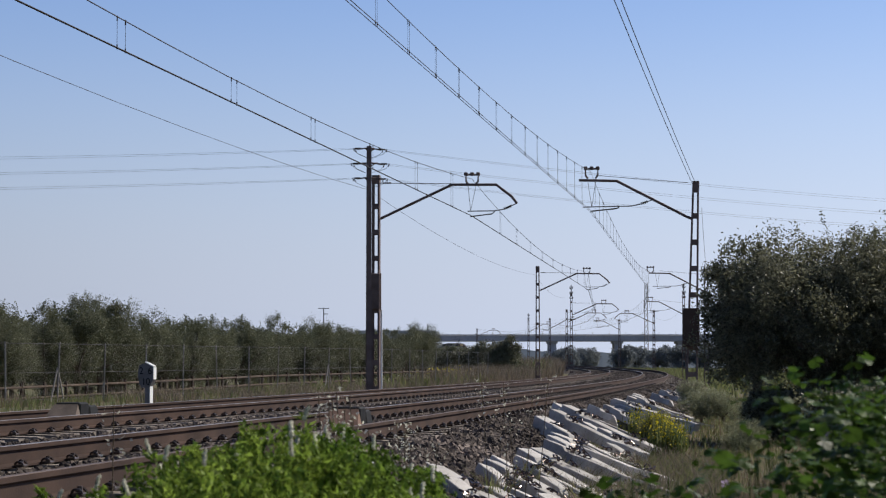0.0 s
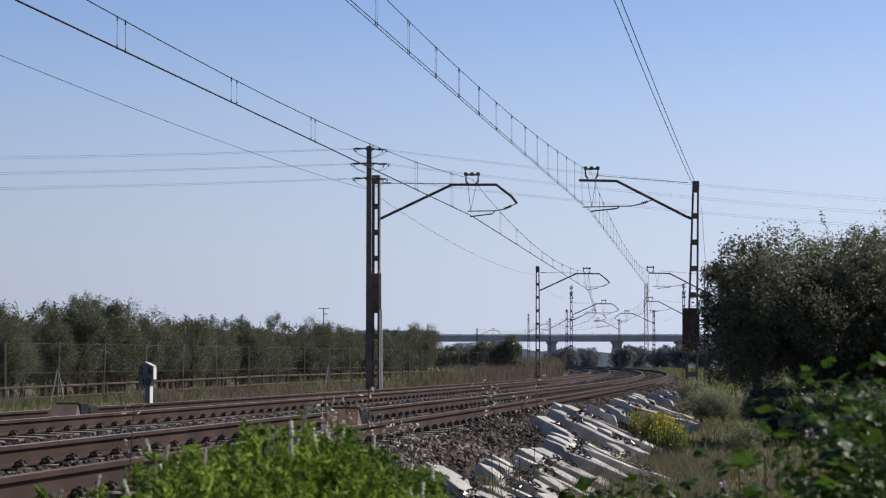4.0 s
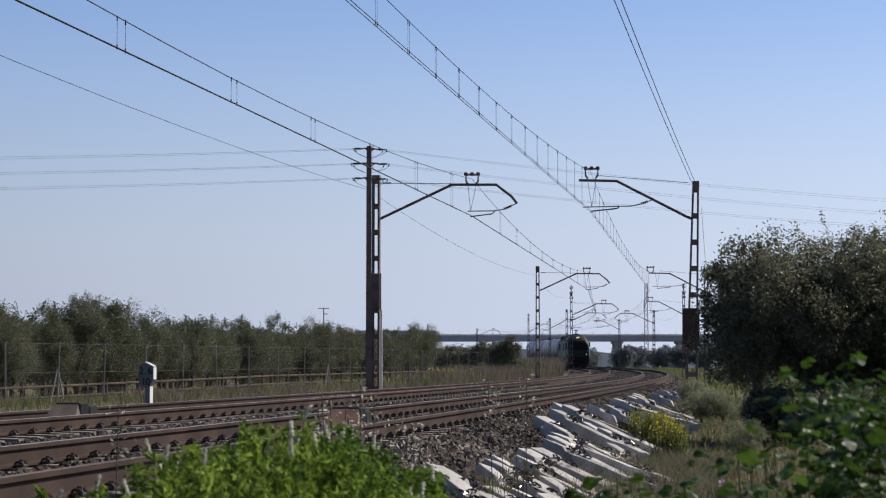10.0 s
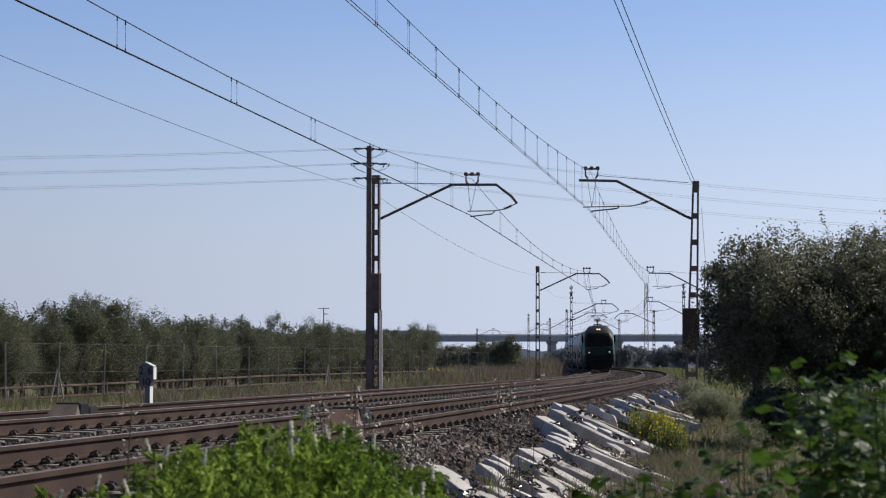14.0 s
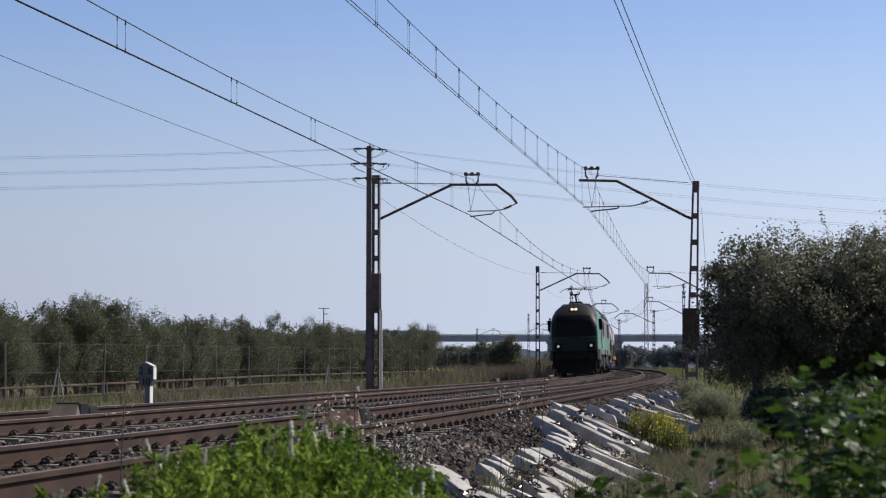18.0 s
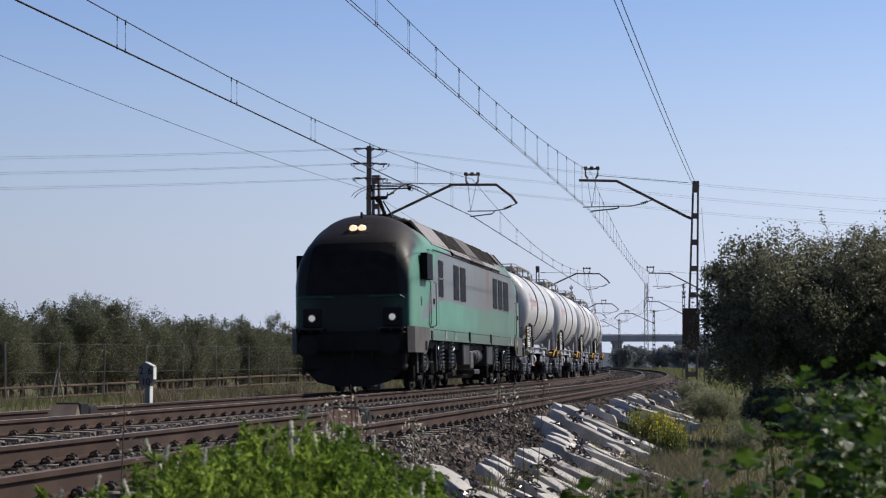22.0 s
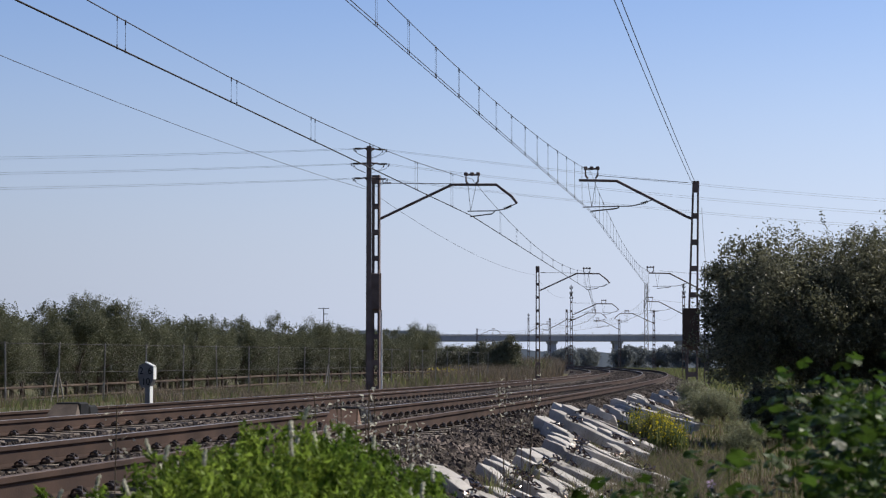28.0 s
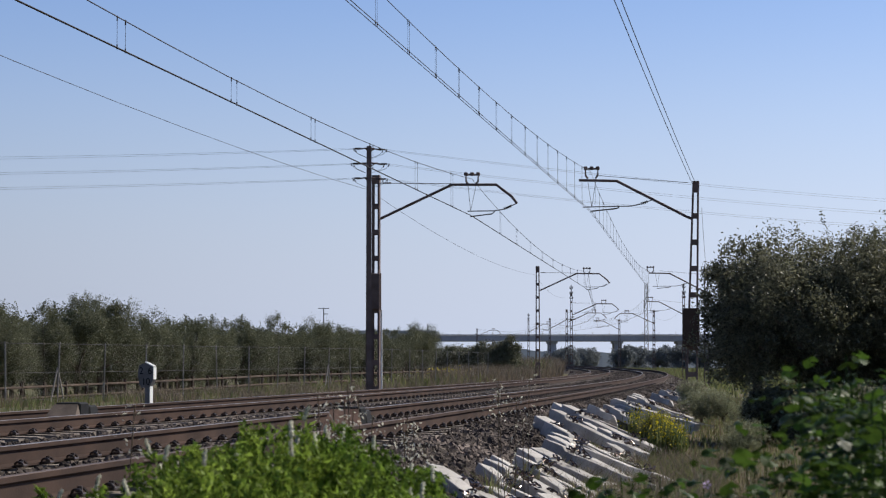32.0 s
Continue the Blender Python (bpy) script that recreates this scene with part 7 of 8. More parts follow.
def build_wagon_bogie(wagon, yc):
    wm = bpy.data.meshes.get("wagon_wheelset") or wheelset_mesh(0.46)
    wm.name = "wagon_wheelset"
    sm = bpy.data.meshes.get("wagon_spring") or spring_mesh(0.31, 0.125, 4, 0.029)
    sm.name = "wagon_spring"
    sm.materials[0] = MAT["bogie"]
    bm = bmesh.new()
    for sd in (-1, 1):
        out = [(-1.5, 0.7), (-1.28, 0.86), (-0.8, 0.9), (0.8, 0.9), (1.28, 0.86), (1.5, 0.7), (1.5, 0.6), (1.22, 0.66), (0.62, 0.66), (0.45, 0.5), (-0.45, 0.5), (-0.62, 0.66), (-1.22, 0.66), (-1.5, 0.6)]
        a = [bm.verts.new((sd * 1.13, yc + y, z)) for y, z in out]
        b = [bm.verts.new((sd * 0.98, yc + y, z)) for y, z in out]
        bm.faces.new(a)
        bm.faces.new(b[::-1])
        for i in range(len(a)):
            j = (i + 1) % len(a)
            bm.faces.new((a[j], a[i], b[i], b[j]))
        box(bm, (sd * 1.06, yc - 1.5, 0.72), (0.32, 0.12, 0.14), bevel=0.02)
        box(bm, (sd * 1.06, yc + 1.5, 0.72), (0.32, 0.12, 0.14), bevel=0.02)
        for ax in (-0.9, 0.9):
            box(bm, (sd * 1.06, yc + ax, 0.44), (0.24, 0.3, 0.34), bevel=0.05)
            lathe(bm, [(0.13, 0), (0.13, 0.04), (0.1, 0.06), (0, 0.06)], pose(sd * 1.18, yc + ax, 0.44, 0, 90 * sd, 0), 12)
    box(bm, (0, yc, 0.78), (2.0, 0.5, 0.16), bevel=0.02)
    bmesh.ops.recalc_face_normals(bm, faces=bm.faces)
    fr = part("bogie", bm, MAT["bogie"], wagon, "blue-grey two-axle bogie")
    for ax in (-0.9, 0.9):
        child("wheelset", wm, fr, pose(0, yc + ax, 0))
    for sd in (-1, 1):
        for ax in (-0.9, 0.9):
            for d in (-0.28, 0.28):
                child("coil_spring", sm, fr, pose(sd * 1.12, yc + ax + d, 0.32), "dark coil spring")
            bm = bmesh.new()
            box(bm, (sd * 1.15, yc + ax, 0.645), (0.22, 0.8, 0.05), bevel=0.01)
            part("spring_cap", bm, MAT["bogie_light"], fr)
            bm = bmesh.new()
            box(bm, (sd * 1.12, yc + ax, 0.315), (0.26, 0.78, 0.05), bevel=0.015)
            part("spring_shelf", bm, MAT["bogie"], fr)
            bm = bmesh.new()
            for d in (-0.11, 0.11):
                box(bm, (sd * 1.19, yc + ax + d, 0.5), (0.03, 0.06, 0.26), bevel=0.01)
            box(bm, (sd * 1.2, yc + ax, 0.5), (0.03, 0.13, 0.13), bevel=0.01)
            part("axle_guard", bm, MAT["bogie_light"], fr, "worn pale axle guard")
        # the swung V of the side frame, cut out between its arms
        bm = bmesh.new()
        for o in ([(-0.46, 0.68), (-0.3, 0.54), (-0.14, 0.43), (0.0, 0.37), (0.14, 0.43), (0.3, 0.54), (0.46, 0.68), (0.36, 0.68), (0.2, 0.57), (0.08, 0.51), (-0.08, 0.51), (-0.2, 0.57), (-0.36, 0.68)],
                  [(-0.27, 0.64), (-0.22, 0.64), (-0.22, 0.86), (-0.27, 0.86)], [(0.22, 0.64), (0.27, 0.64), (0.27, 0.86), (0.22, 0.86)], [(-0.1, 0.56), (-0.07, 0.56), (-0.07, 0.84), (-0.1, 0.84)], [(0.07, 0.56), (0.1, 0.56), (0.1, 0.84), (0.07, 0.84)]):
            bm.faces.new([bm.verts.new((sd * 1.16, yc + y, z)) for y, z in o])
        ret = bmesh.ops.extrude_face_region(bm, geom=bm.faces[:])
        bmesh.ops.translate(bm, vec=(sd * 0.025, 0, 0), verts=[v for v in ret["geom"] if isinstance(v, bmesh.types.BMVert)])
        bmesh.ops.recalc_face_normals(bm, faces=bm.faces)
        part("guide_plate", bm, MAT["bogie_light"], fr, "pale V-shaped frame rib")
        bm = bmesh.new()
        tube(bm, [(sd * 1.15, yc - 1.5, 0.8), (sd * 1.15, yc - 1.28, 0.885), (sd * 1.15, yc - 0.8, 0.915), (sd * 1.15, yc + 0.8, 0.915), (sd * 1.15, yc + 1.28, 0.885), (sd * 1.15, yc + 1.5, 0.8)], 0.022, 5)
        part("frame_flange", bm, MAT["bogie_light"], fr, "worn pale upper flange")
    return fr


def build_wagon():
    lab = "white bogie tank wagon with two dark bands and red markings"
    ob = vehicle("tank_wagon", lab, "tank wagon", 22.5, 24.8, 33.6, "tank wagons of the train")
    y0, y1 = 1.3, 12.65
    bm = bmesh.new()
    dome = [(TANK_R * math.sin(a), 0.56 * (1 - math.cos(a))) for a in np.linspace(0, math.pi / 2, 11)]
    lathe(bm, dome + [(TANK_R, 3), (TANK_R, 6)] + [(r, y1 - y0 - d) for r, d in dome[::-1]], Matrix.Translation((0, y0, TANK_Z)) @ pose(0, 0, 0, -90, 0, 0), 56)
    bmesh.ops.recalc_face_normals(bm, faces=bm.faces)
    tank = part("tank", bm, MAT["tank"], ob, "white painted tank barrel", smooth=True)
    for y in (5.0, 8.75):
        bm = bmesh.new()
        lathe(bm, [(TANK_R - 0.01, -0.08), (TANK_R + 0.028, -0.075), (TANK_R + 0.028, 0.075), (TANK_R - 0.01, 0.08)], Matrix.Translation((0, y, TANK_Z)) @ pose(0, 0, 0, -90, 0, 0), 56)
        part("tank_band", bm, MAT["band"], ob, "dark retaining band", smooth=True)
    # faded red ring sign and a row of bars where the maker's name stands
    for sd in (-1, 1):
        bm = bmesh.new()
        cy, cz = 2.85, 2.86
        n = 28
        for r0, r1 in ((0.26, 0.33), (0.1, 0.155)):
            for i in range(n):
                a0, a1 = 6.2832 * i / n, 6.2832 * (i + 1) / n
                q = [tank_point(cy + r * math.cos(a), cz + r * math.sin(a), 0.006, sd) for r, a in ((r0, a0), (r1, a0), (r1, a1), (r0, a1))]
                bm.faces.new([bm.verts.new(v) for v in q])
        for z0, z1, ya, yb in ((cz - 0.03, cz + 0.03, cy - 0.42, cy + 0.42),):
            patch(bm, lambda y, z: tank_point(y, z, 0.006, sd), ya, yb, z0, z1, 4, 1)
        part("ring_sign", bm, MAT["tank_mark"], tank, "faded red ring sign")
        for k in range(6):
            bm = bmesh.new()
            ya = cy + 0.5 + k * 0.27
            patch(bm, lambda y, z: tank_point(y, z, 0.006, sd), ya, ya + 0.19, 2.9, 2.94, 1, 1)
            patch(bm, lambda y, z: tank_point(y, z, 0.006, sd), ya, ya + 0.035, 2.71, 2.94, 1, 3)
            patch(bm, lambda y, z: tank_point(y, z, 0.006, sd), ya + 0.155, ya + 0.19, 2.71, 2.94, 1, 3)
            if k % 2 == 0:
                patch(bm, lambda y, z: tank_point(y, z, 0.006, sd), ya, ya + 0.19, 2.71, 2.745, 1, 1)
            part("lettering_bar", bm, MAT["tank_mark"], tank)
        bm = bmesh.new()
        patch(bm, lambda y, z: tank_point(y, z, 0.006, sd), 11.2, 11.8, 1.95, 2.0, 2, 1)
        patch(bm, lambda y, z: tank_point(y, z, 0.006, sd), 11.2, 11.9, 1.82, 1.88, 2, 1)
        part("small_print", bm, MAT["band"], tank)
        # cradle and sole bar
        bm = bmesh.new()
        box(bm, (sd * 0.98, 7.0, 1.2), (0.3, 7.6, 0.1), bevel=0.01)
        box(bm, (sd * 1.12, 7.0, 1.15), (0.06, 7.6, 0.17), bevel=0.01)
        box(bm, (sd * 1.15, 7.0, 1.06), (0.16, 7.6, 0.03))
        box(bm, (sd * 1.13, 7.0, 1.25), (0.2, 7.2, 0.025))
        for yy in (4.4, 6.2, 8.0, 9.6):
            box(bm, (sd * 1.17, yy, 1.15), (0.04, 0.05, 0.16))
        part("sole_bar", bm, MAT["frame_grey"], ob, "pale grey sole bar")
        bm = bmesh.new()
        v = [(sd * 1.16, 1.275), (sd * 1.02, 1.29), (sd * 0.9, 1.4), (sd * 0.86, 1.38), (sd * 0.98, 1.265), (sd * 1.16, 1.25)]
        sweep(bm, [(Vector((0, y, 0)), Vector((1, 0, 0)), Vector((0, 0, 1))) for y in (3.5, 10.7)], v)
        bmesh.ops.recalc_face_normals(bm, faces=bm.faces)
        part("cradle_sheet", bm, MAT["frame_grey"], ob, "pale sloping sheet under the barrel")
        for y in (1.9, 3.1, 10.9, 12.1):
            bm = bmesh.new()
            v = [(0.55, 1.1), (1.1, 1.1), (1.1, 1.3), (0.9, 1.46), (0.7, 1.38)]
            a = [bm.verts.new((sd * x, y, z)) for x, z in v]
            bm.faces.new(a)
            bmesh.ops.solidify(bm, geom=bm.faces[:], thickness=0.03)
            part("saddle_plate", bm, MAT["frame_grey"], ob)
        bm = bmesh.new()
        v = [(11.03, 1.17), (11.73, 1.17), (12.1, 1.62), (11.5, 1.6)]
        a = [bm.verts.new((sd * 1.24, y, z)) for y, z in v]
        bm.faces.new(a)
        bmesh.ops.solidify(bm, geom=bm.faces[:], thickness=0.03)
        part("gusset", bm, MAT["frame_grey"], ob, "pale triangular gusset")
        # data board with rows of unreadable white print
        bm = bmesh.new()
        box(bm, (sd * 1.36, 2.03, 1.585), (0.04, 1.4, 0.76), bevel=0.01)
        bd = part("data_board", bm, MAT["black"], ob, "black data board with white print")
        bm = bmesh.new()
        box(bm, (sd * 1.362, 1.335, 1.585), (0.05, 0.05, 0.76))
        part("board_edge", bm, MAT["dull_yellow"], bd, "yellow board edge")
        prng = random.Random(3)

        def bar(y, z, w, h):
            bm = bmesh.new()
            box(bm, (sd * 1.383, y + w / 2, z), (0.006, w, h))
            part("print_bar", bm, MAT["white"], bd)
        for row in range(3):
            y = 1.42
            while y < 1.82:
                w = prng.uniform(0.05, 0.11)
                bar(y, 1.9 - row * 0.115, w, 0.075)
                y += w + 0.03
        for row in range(6):
            y = 2.0
            while y < 2.6:
                w = prng.uniform(0.08, 0.22)
                bar(y, 1.92 - row * 0.06, w, 0.022)
                y += w + 0.02
        for row in range(2):
            for y, w in ((1.42, 0.2), (1.68, 0.2), (1.94, 0.22)):
                bar(y, 1.545 - row * 0.085, w, 0.05 if row == 0 or y > 1.5 else 0.03)
        for z, h in ((1.38, 0.06), (1.31, 0.045), (1.25, 0.03)):
            y = 1.42
            while y < 2.25:
                w = prng.uniform(0.06, 0.2)
                bar(y, z, w, h)
                y += w + 0.018
        bm = bmesh.new()
        box(bm, (sd * 1.3, 3.2, 1.8), (0.26, 0.7, 0.46), bevel=0.02)
        box(bm, (sd * 1.28, 2.98, 1.4), (0.24, 0.72, 0.34), bevel=0.02)
        box(bm, (sd * 1.33, 2.95, 2.06), (0.08, 0.22, 0.05), bevel=0.01)
        valve = part("valve_box", bm, MAT["steel"], ob, "dark grey valve box")
        bm = bmesh.new()
        box(bm, (sd * 1.435, 3.3, 1.58), (0.025, 0.45, 0.03))
        tube(bm, [(sd * 1.42, 2.8, 1.24), (sd * 1.42, 2.8, 1.54), (sd * 1.42, 3.02, 1.54), (sd * 1.42, 3.02, 1.24)], 0.02, 5)
        part("hinge_bar", bm, MAT["black"], valve)
        for ya, yb in ((1.85, 2.9), (10.36, 11.94)):
            bm = bmesh.new()
            box(bm, (sd * 1.27, (ya + yb) / 2, 1.04), (0.05, yb - ya, 0.17), Euler((0, radians(sd * 38), 0)).to_matrix(), bevel=0.01)
            hz = part("hazard_plate", bm, MAT["hazard"], ob, "yellow and black striped plate")
            k = 0
            while ya + 0.17 + k * 0.32 < yb - 0.15:
                bm = bmesh.new()
                y = ya + 0.17 + k * 0.32
                n, u = Vector((math.cos(radians(38)), 0, -math.sin(radians(38)))), Vector((math.sin(radians(38)), 0, math.cos(radians(38))))
                v = []
                for a, h in ((-0.16, -0.08), (0.06, -0.08), (0.16, 0.08), (-0.06, 0.08)):
                    p = n * 0.029 + u * h
                    v.append(bm.verts.new((sd * (1.27 + p.x), y + a, 1.04 + p.z)))
                bm.faces.new(v if sd > 0 else v[::-1])
                part("stripe", bm, MAT["black"], hz)
                k += 1
        bm = bmesh.new()
        tube(bm, [(sd * 1.36, 11.9, 0.95), (sd * 1.37, 12.55, 1.18), (sd * 1.37, 13.3, 1.2), (sd * 1.38, 13.38, 1.16), (sd * 1.38, 13.38, 0.94)], 0.034, 6)
        box(bm, (sd * 1.38, 13.38, 1.02), (0.05, 0.1, 0.16), bevel=0.01)
        part("uncoupling_lever", bm, MAT["hazard"], ob, "yellow bent lever")
        for y in (1.75, 3.55):
            bm = bmesh.new()
            tube(bm, [(sd * 1.3, y, 1.2), (sd * 1.34, y - 0.06, 1.12), (sd * 1.35, y + 0.06, 1.04), (sd * 1.34, y + 0.14, 1.1), (sd * 1.3, y + 0.06, 1.2)], 0.02, 5)
            part("lashing_ring", bm, MAT["frame_grey"], ob, "pale lashing ring")
        # hand brake frame, air cylinder, rigging and maker's plate
        bm = bmesh.new()
        for y, w in ((4.8, 0.04), (5.05, 0.14), (5.35, 0.2)):
            box(bm, (sd * 1.15, y, 0.82), (0.06, w, 0.46), bevel=0.008)
        box(bm, (sd * 1.16, 5.35, 1.05), (0.14, 1.25, 0.05))
        box(bm, (sd * 1.16, 5.15, 0.59), (0.1, 0.78, 0.03))
        part("brake_frame", bm, MAT["frame_grey"], ob, "pale brake frame")
        bm = bmesh.new()
        lathe(bm, [(0.05, 0.0), (0.17, 0.01), (0.18, 0.03), (0.18, 0.4), (0.16, 0.43), (0, 0.45)], pose(sd * 1.05, 5.75, 0.83, -90, 0, 0), 18)
        rod(bm, (sd * 1.1, 6.2, 0.82), (sd * 1.1, 7.3, 0.82), 0.02, 6)
        cyl = part("brake_cylinder", bm, MAT["frame_grey"], ob, "pale brake cylinder and rod")
        bm = bmesh.new()
        lathe(bm, [(0, 0), (0.16, 0.0), (0.16, 0.02), (0, 0.02)], pose(sd * 1.05, 5.735, 0.83, -90, 0, 0), 18)
        part("cylinder_lid", bm, MAT["rust_ramp"], cyl, "rusty lid")
        bm = bmesh.new()
        tube(bm, [(sd * 1.14, 5.45, 0.68), (sd * 1.2, 5.5, 0.74), (sd * 1.2, 5.62, 0.73), (sd * 1.2, 5.66, 0.63)], 0.018, 5)
        part("handle", bm, MAT["red"], ob, "small red handle")
        for a, b, r in (((8.25, 1.3), (8.19, 0.76), 0.028), ((8.67, 1.3), (8.61, 0.76), 0.028), ((7.97, 0.74), (8.41, 1.12), 0.02), ((8.39, 0.74), (8.83, 1.12), 0.02), ((8.3, 1.18), (8.9, 1.38), 0.022), ((8.85, 1.16), (9.0, 0.86), 0.024)):
            bm = bmesh.new()
            rod(bm, (sd * 1.2, a[0], a[1]), (sd * 1.2, b[0], b[1]), r, 6)
            for q in (a, b):
                rod(bm, (sd * 1.17, q[0], q[1]), (sd * 1.24, q[0], q[1]), r * 1.6, 8)
            part("brake_lever", bm, MAT["bogie_light"], ob, "worn grey brake lever")
        bm = bmesh.new()
        box(bm, (sd * 1.22, 8.5, 1.33), (0.08, 0.62, 0.05), bevel=0.01)
        box(bm, (sd * 1.22, 8.25, 1.37), (0.1, 0.14, 0.1), bevel=0.02)
        part("lever_bracket", bm, MAT["bogie_light"], ob)
        bm = bmesh.new()
        box(bm, (sd * 1.22, 9.3, 1.06), (0.03, 0.86, 0.2), bevel=0.01)
        plate = part("maker_plate", bm, MAT["frame_grey"], ob, "pale plate with painted figures")
        for k in range(5):
            bm = bmesh.new()
            box(bm, (sd * 1.24, 9.08 + 0.11 * k, 1.09), (0.006, 0.06, 0.035))
            part("print_bar", bm, MAT["white"], plate)
        bm = bmesh.new()
        box(bm, (sd * 1.2, 10.0, 1.11), (0.18, 0.52, 0.22), bevel=0.03)
        part("changeover_box", bm, MAT["steel"], ob, "dark grey changeover box")
    # centre frame, ends, buffers
    bm = bmesh.new()
    box(bm, (0, 7.0, 0.98), (1.0, 13.1, 0.3))
    # unseen wide sheet added to keep bounced light off the barrel's underside
    box(bm, (0, 7.0, 1.11), (1.9, 7.4, 0.03))
    for y in (0.55, 13.45):
        box(bm, (0, y, 1.05), (2.7, 0.16, 0.34), bevel=0.02)
    for y in (2.3, 11.1):
        box(bm, (0, y, 1.05), (2.2, 0.5, 0.25))
    part("underframe", bm, MAT["bogie"], ob, "dark steel underframe with an added light-blocking sheet")
    for y, sg in ((0.5, -1), (13.5, 1)):
        for x in (-0.93, 0.93):
            bm = bmesh.new()
            lathe(bm, [(0.11, 0), (0.11, 0.28), (0.09, 0.3), (0.09, 0.4), (0.22, 0.41), (0.22, 0.45), (0, 0.46)], pose(x, y, 1.06, -90 * sg, 0, 0), 16)
            part("buffer", bm, MAT["steel"], ob)
        bm = bmesh.new()
        box(bm, (0, y - sg * 0.15, 1.24), (2.5, 0.7, 0.04))
        part("end_platform", bm, MAT["galv"], ob)
        # the folded sheet that stands across each end
        bm = bmesh.new()
        fold = [(0.22, 1.25), (0.42, 1.48), (0.5, 1.56), (0.55, 1.63), (0.52, 1.7), (0.51, 1.9), (0.46, 1.94), (0.4, 1.92)]
        rows = [[bm.verts.new((x, y - sg * d, z)) for d, z in fold] for x in (-1.26, 1.26)]
        for k in range(len(fold) - 1):
            bm.faces.new((rows[0][k], rows[1][k], rows[1][k + 1], rows[0][k + 1]))
        bmesh.ops.solidify(bm, geom=bm.faces[:], thickness=0.015)
        part("end_sheet", bm, MAT["end_grey"], ob, "blue-grey folded end sheet")
        bm = bmesh.new()
        box(bm, (0, y, 1.08), (2.45, 0.2, 0.26), bevel=0.015)
        for x in (-0.62, 0.62):
            box(bm, (x, y + sg * 0.02, 1.08), (0.05, 0.24, 0.3))
        part("headstock", bm, MAT["end_grey"], ob, "blue-grey headstock")
        for x in (-1.28, 1.28):
            if sg > 0:
                bm = bmesh.new()
                tube(bm, [(x, 12.78, 1.3), (x, 12.78, 2.15), (x, 12.86, 2.26), (x, 13.28, 2.27), (x, 13.4, 2.2), (x, 13.42, 1.2), (x * 1.02, 13.42, 0.52)], 0.018, 6)
                tube(bm, [(x, 12.8, 1.98), (x, 13.22, 1.99), (x, 13.28, 1.93), (x, 13.28, 1.3)], 0.014, 6)
                box(bm, (x, 13.42, 0.52), (0.16, 0.4, 0.025))
                part("end_handrail", bm, MAT["frame_grey"], ob, "grey tube handrail and step")
            else:
                bm = bmesh.new()
                tube(bm, [(x * 0.6, 0.22, 0.95), (x * 0.6, 0.22, 1.18), (x * 0.64, 0.22, 1.22), (x * 0.94, 0.22, 1.22), (x * 0.98, 0.22, 1.18), (x * 0.98, 0.22, 0.8)], 0.018, 6)
                part("shunter_rail", bm, MAT["frame_grey"], ob, "pale low handrail")
        bm = bmesh.new()
        for x in (-0.2, 0.25):
            tube(bm, [(x, y, 1.0), (x, y + sg * 0.3, 0.7), (x + 0.15, y + sg * 0.45, 0.5)], 0.03, 6)
        part("hose", bm, MAT["black"], ob)
    # canopy over the hatches, its rails and platforms
    bm = bmesh.new()
    box(bm, (0, 10.85, 4.07), (0.9, 1.7, 0.035))
    for y in (10.2, 10.9, 11.6):
        box(bm, (0, y, 4.06), (1.1, 0.06, 0.07))
    part("walkway", bm, MAT["galv"], ob, "grey grating walkway on the barrel top")
    bm = bmesh.new()
    box(bm, (0, 5.35, 4.14), (1.24, 0.72, 0.07), bevel=0.01)
    part("front_platform", bm, MAT["galv"], ob, "grey platform edge")
    bm = bmesh.new()
    box(bm, (0, 5.38, 4.215), (1.1, 0.5, 0.085), bevel=0.01)
    part("hatch_box", bm, MAT["pale_sheet"], ob, "white hatch box")
    bm = bmesh.new()
    tube(bm, [(-0.62, 5.9, 4.3), (-0.62, 5.05, 4.33), (-0.55, 4.95, 4.33), (0.55, 4.95, 4.33), (0.62, 5.05, 4.33), (0.62, 5.9, 4.31)], 0.018, 6)
    for x in (-0.35, 0.5):
        box(bm, (x, 4.97, 4.24), (0.05, 0.02, 0.18))
    part("front_rail", bm, MAT["galv"], ob, "grey rail round the platform")
    for x in (-0.62, 0.62):
        bm = bmesh.new()
        tube(bm, [(x, 5.85, 4.31), (x, 10.7, 4.3)], 0.014, 5)
        for y in (6.6, 7.3, 8.7, 9.4):
            rod(bm, (x * 0.94, y, 4.24), (x, y, 4.3), 0.01, 5)
        part("top_rail", bm, MAT["galv"], ob)
        bm = bmesh.new()
        tube(bm, [(x, 10.1, 4.24), (x, 11.55, 4.2), (x, 11.66, 4.14), (x, 11.68, 3.92)], 0.018, 6)
        rod(bm, (x, 10.1, 4.1), (x, 11.66, 4.07), 0.014, 6)
        rod(bm, (x, 11.3, 3.92), (x, 11.3, 4.2), 0.016, 6)
        tube(bm, [(x * 0.75, 12.15, 3.98), (x * 0.75, 12.12, 4.2), (x * 0.75, 12.24, 4.2), (x * 0.75, 12.35, 3.92)], 0.013, 6)
        part("rear_top_rail", bm, MAT["galv"], ob)
        bm = bmesh.new()
        for y in (6.0, 8.0, 10.05):
            box(bm, (x, y, 4.04), (0.045, 0.07, 0.42), bevel=0.008)
        part("canopy_post", bm, MAT["galv"], ob)
        bm = bmesh.new()
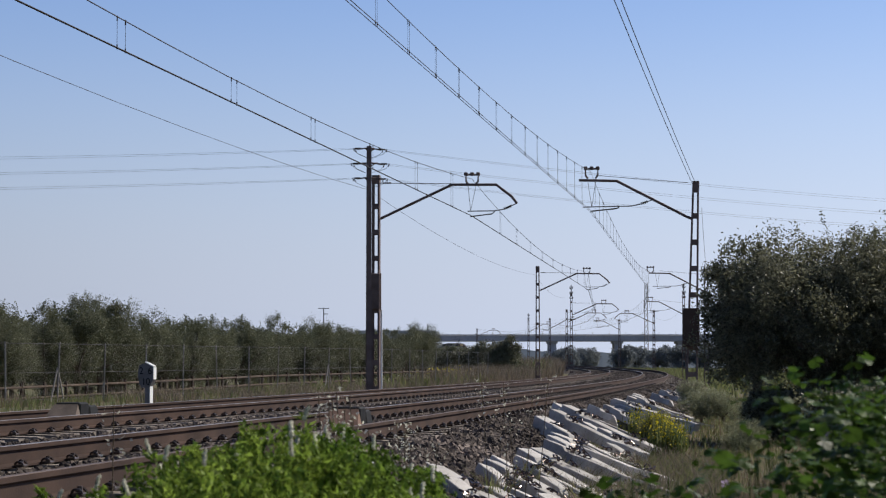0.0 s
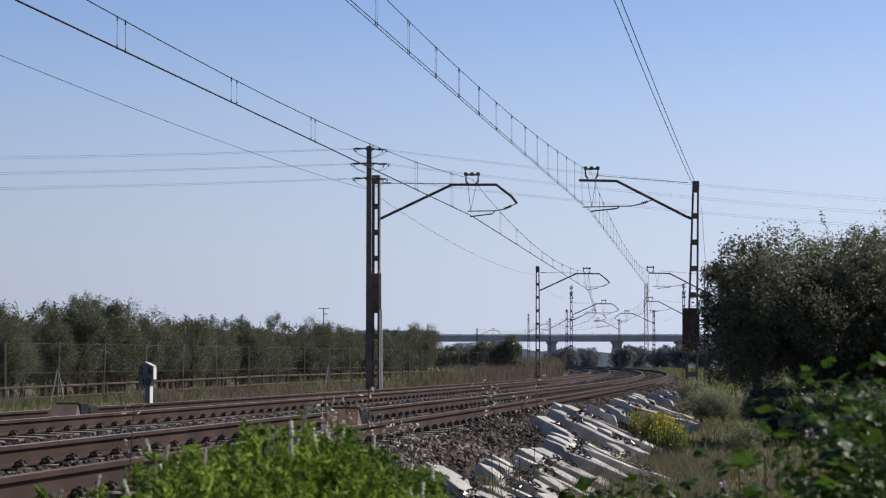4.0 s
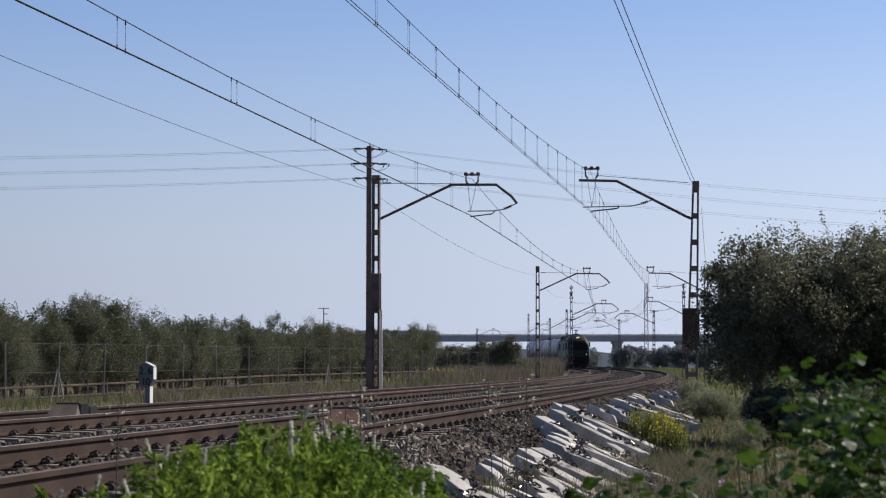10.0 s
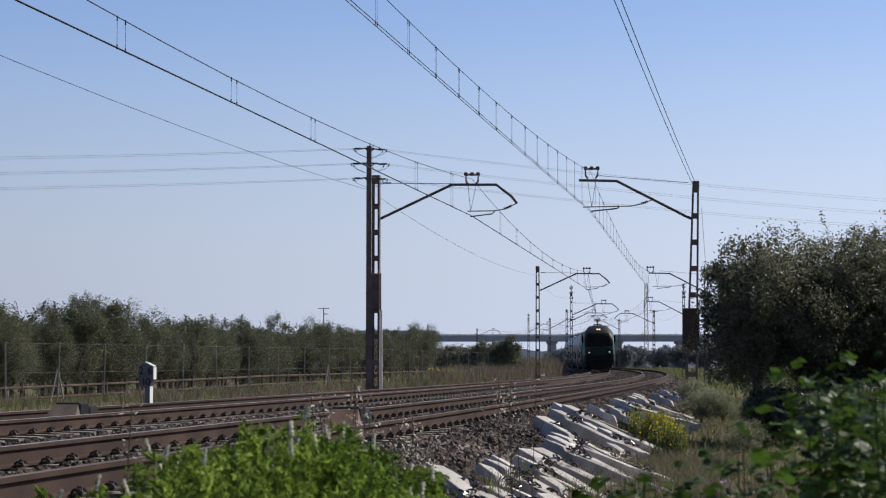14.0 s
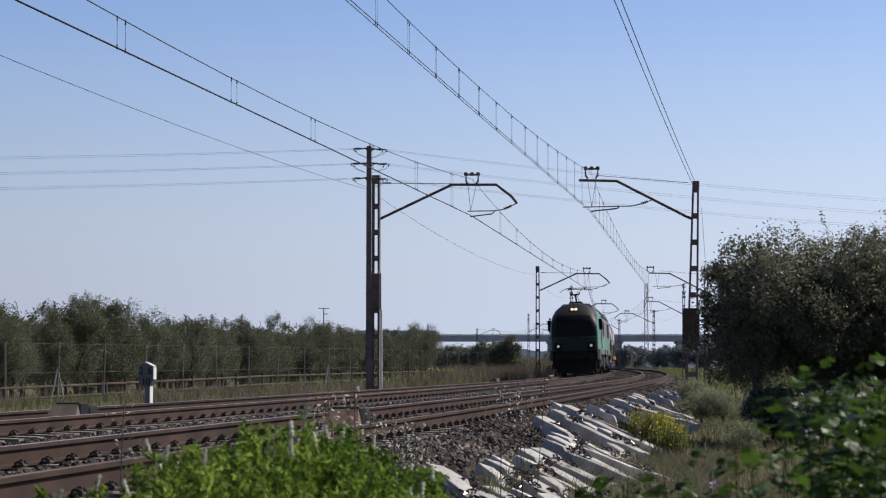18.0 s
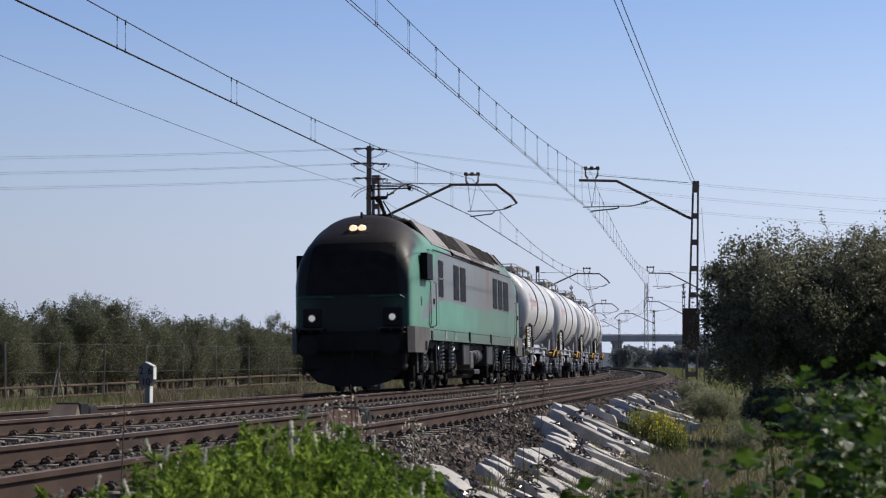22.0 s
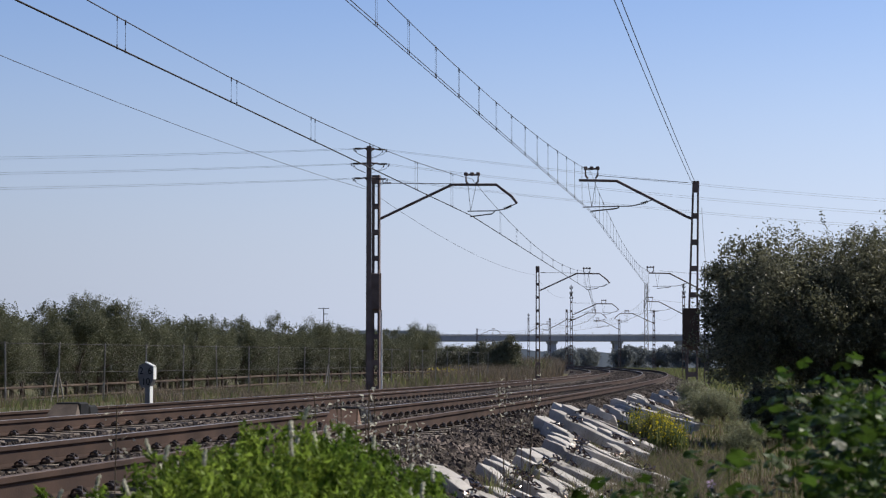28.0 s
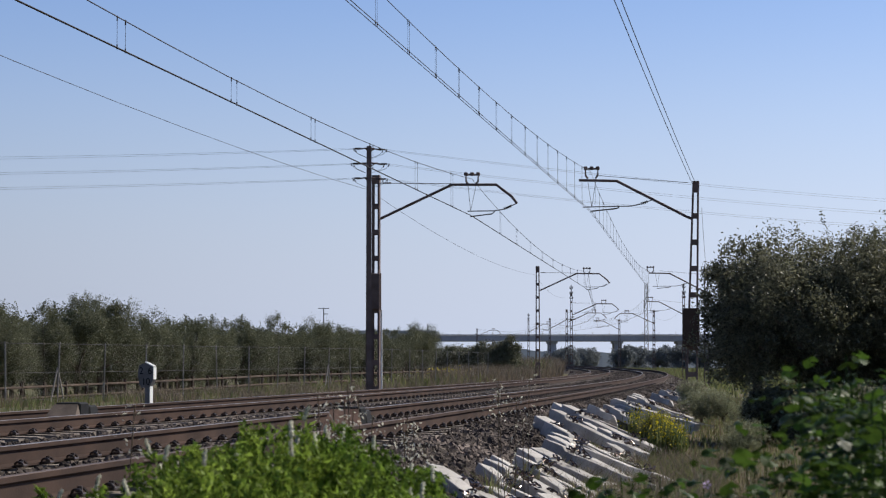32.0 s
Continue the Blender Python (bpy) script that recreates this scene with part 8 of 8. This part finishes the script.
        for k in range(4):
            z = 4.03 + k * 0.044
            box(bm, (x * 0.55, 6.35, z), (0.03, 0.75, 0.036), Euler((0, radians(25 if x > 0 else -25), 0)).to_matrix())
            box(bm, (x * 0.55, 8.75, z), (0.03, 2.1, 0.036), Euler((0, radians(25 if x > 0 else -25), 0)).to_matrix())
        part("louvre_panel", bm, MAT["pale_sheet"], ob, "pale louvred side panel")
    bm = bmesh.new()
    patch(bm, lambda y, x: Vector((x, y, 4.285 - 0.05 * abs(x))), 5.5, 10.5, -0.7, 0.7, 8, 4)
    bmesh.ops.solidify(bm, geom=bm.faces[:], thickness=0.03)
    part("hatch_roof", bm, MAT["pale_sheet"], ob, "pale sheet canopy over the hatches")
    for y in (6.4, 7.2, 8.3):
        bm = bmesh.new()
        lathe(bm, [(0.26, 0), (0.26, 0.1), (0.3, 0.11), (0.3, 0.15), (0.1, 0.18), (0, 0.18)], pose(0, y, 4.05), 18)
        part("manhole", bm, MAT["steel"], ob)
    bm = bmesh.new()
    for x in (-0.2, 0.2):
        tube(bm, [(x, 12.95, 1.3), (x, 12.9, 3.5), (x, 12.5, 4.05), (x, 11.9, 4.15)], 0.02, 6)
    for i in range(9):
        rod(bm, (-0.2, 12.94, 1.5 + i * 0.24), (0.2, 12.94, 1.5 + i * 0.24), 0.014, 5)
    part("ladder", bm, MAT["galv"], ob)
    build_wagon_bogie(ob, 2.3)
    build_wagon_bogie(ob, 11.1)
    return ob


def build_wagons():
    first = build_wagon()
    rest = []
    for i in range(1, 4):
        w = copy_thing(first, Matrix())
        d = 13.97 * i
        VEHICLES.append((w, 22.5 + d, 24.8 + d, 33.6 + d))
        rest.append(w)
    tagged(rest[1], "white bogie tank wagon with two grey touched-up patches")
    tagged(rest[2], "last white tank wagon with grey touched-up patches")
    for w in rest[1:]:
        for a, b in ((5.35, 6.9), (7.5, 8.55)) if w is rest[1] else ((6.4, 8.45), (9.15, 11.55)):
            bm = bmesh.new()
            patch(bm, lambda y, z: tank_point(y, z, 0.005, 1), a, b, 1.78, 2.5, 4, 8)
            part("paint_patch", bm, MAT["grey_patch"], w, "grey touched-up patch")
    bm = bmesh.new()
    tube(bm, [(1.28, 12.82, 2.29), (1.26, 12.84, 2.4), (1.24, 13.6, 2.45), (1.24, 13.68, 2.49), (1.24, 13.68, 2.6)], 0.024, 6)
    part("tail_hook", bm, MAT["red"], rest[2], "red hook on the end handrail")
    for w in (first, rest[1]):
        bm = bmesh.new()
        y = 6.5
        v = [tank_point(y + a, z, 0.007) for a, z in ((-0.16, 2.12), (0.16, 2.12), (0.0, 2.42))]
        bm.faces.new([bm.verts.new(p) for p in v])
        part("warning_triangle", bm, MAT["hazard"], w, "yellow warning triangle")


def motions():
    for ob, origin, a, b in VEHICLES:
        walk(ob, [(t * 0.5, vehicle_pose(t * 0.5, origin, a, b)) for t in range(65)])
    for ob, base, seed, amp in SWAY:
        r = random.Random(seed)
        f1, f2, p1, p2 = r.uniform(0.35, 0.5), r.uniform(0.7, 1.0), r.uniform(0, 6), r.uniform(0, 6)
        rows = []
        for i in range(65):
            t = i * 0.5
            g = math.sin(6.283 * f1 * t + p1) + 0.5 * math.sin(6.283 * f2 * t + p2)
            h = math.sin(6.283 * f2 * t + p1 + 1) * 0.6
            gust = 1 + 1.6 * math.exp(-((t - 8.6) / 0.7) ** 2) if seed >= 100 else 1.0
            rows.append((t, base @ pose(0, 0, 0, amp * h * gust, amp * g * gust, 0)))
        walk(ob, rows)


build_ground()
build_masts()
build_catenary()
build_power_line()
build_bridge()
build_trees()
build_hills()
build_fences()
build_old_sleepers()
build_km_sign()
build_beacons()
build_grass()
build_front_bush()
build_mallow()
build_stalks()
build_flowers()
build_far_poles()
build_loco()
build_wagons()
build_ballast()
build_tracks()
motions()
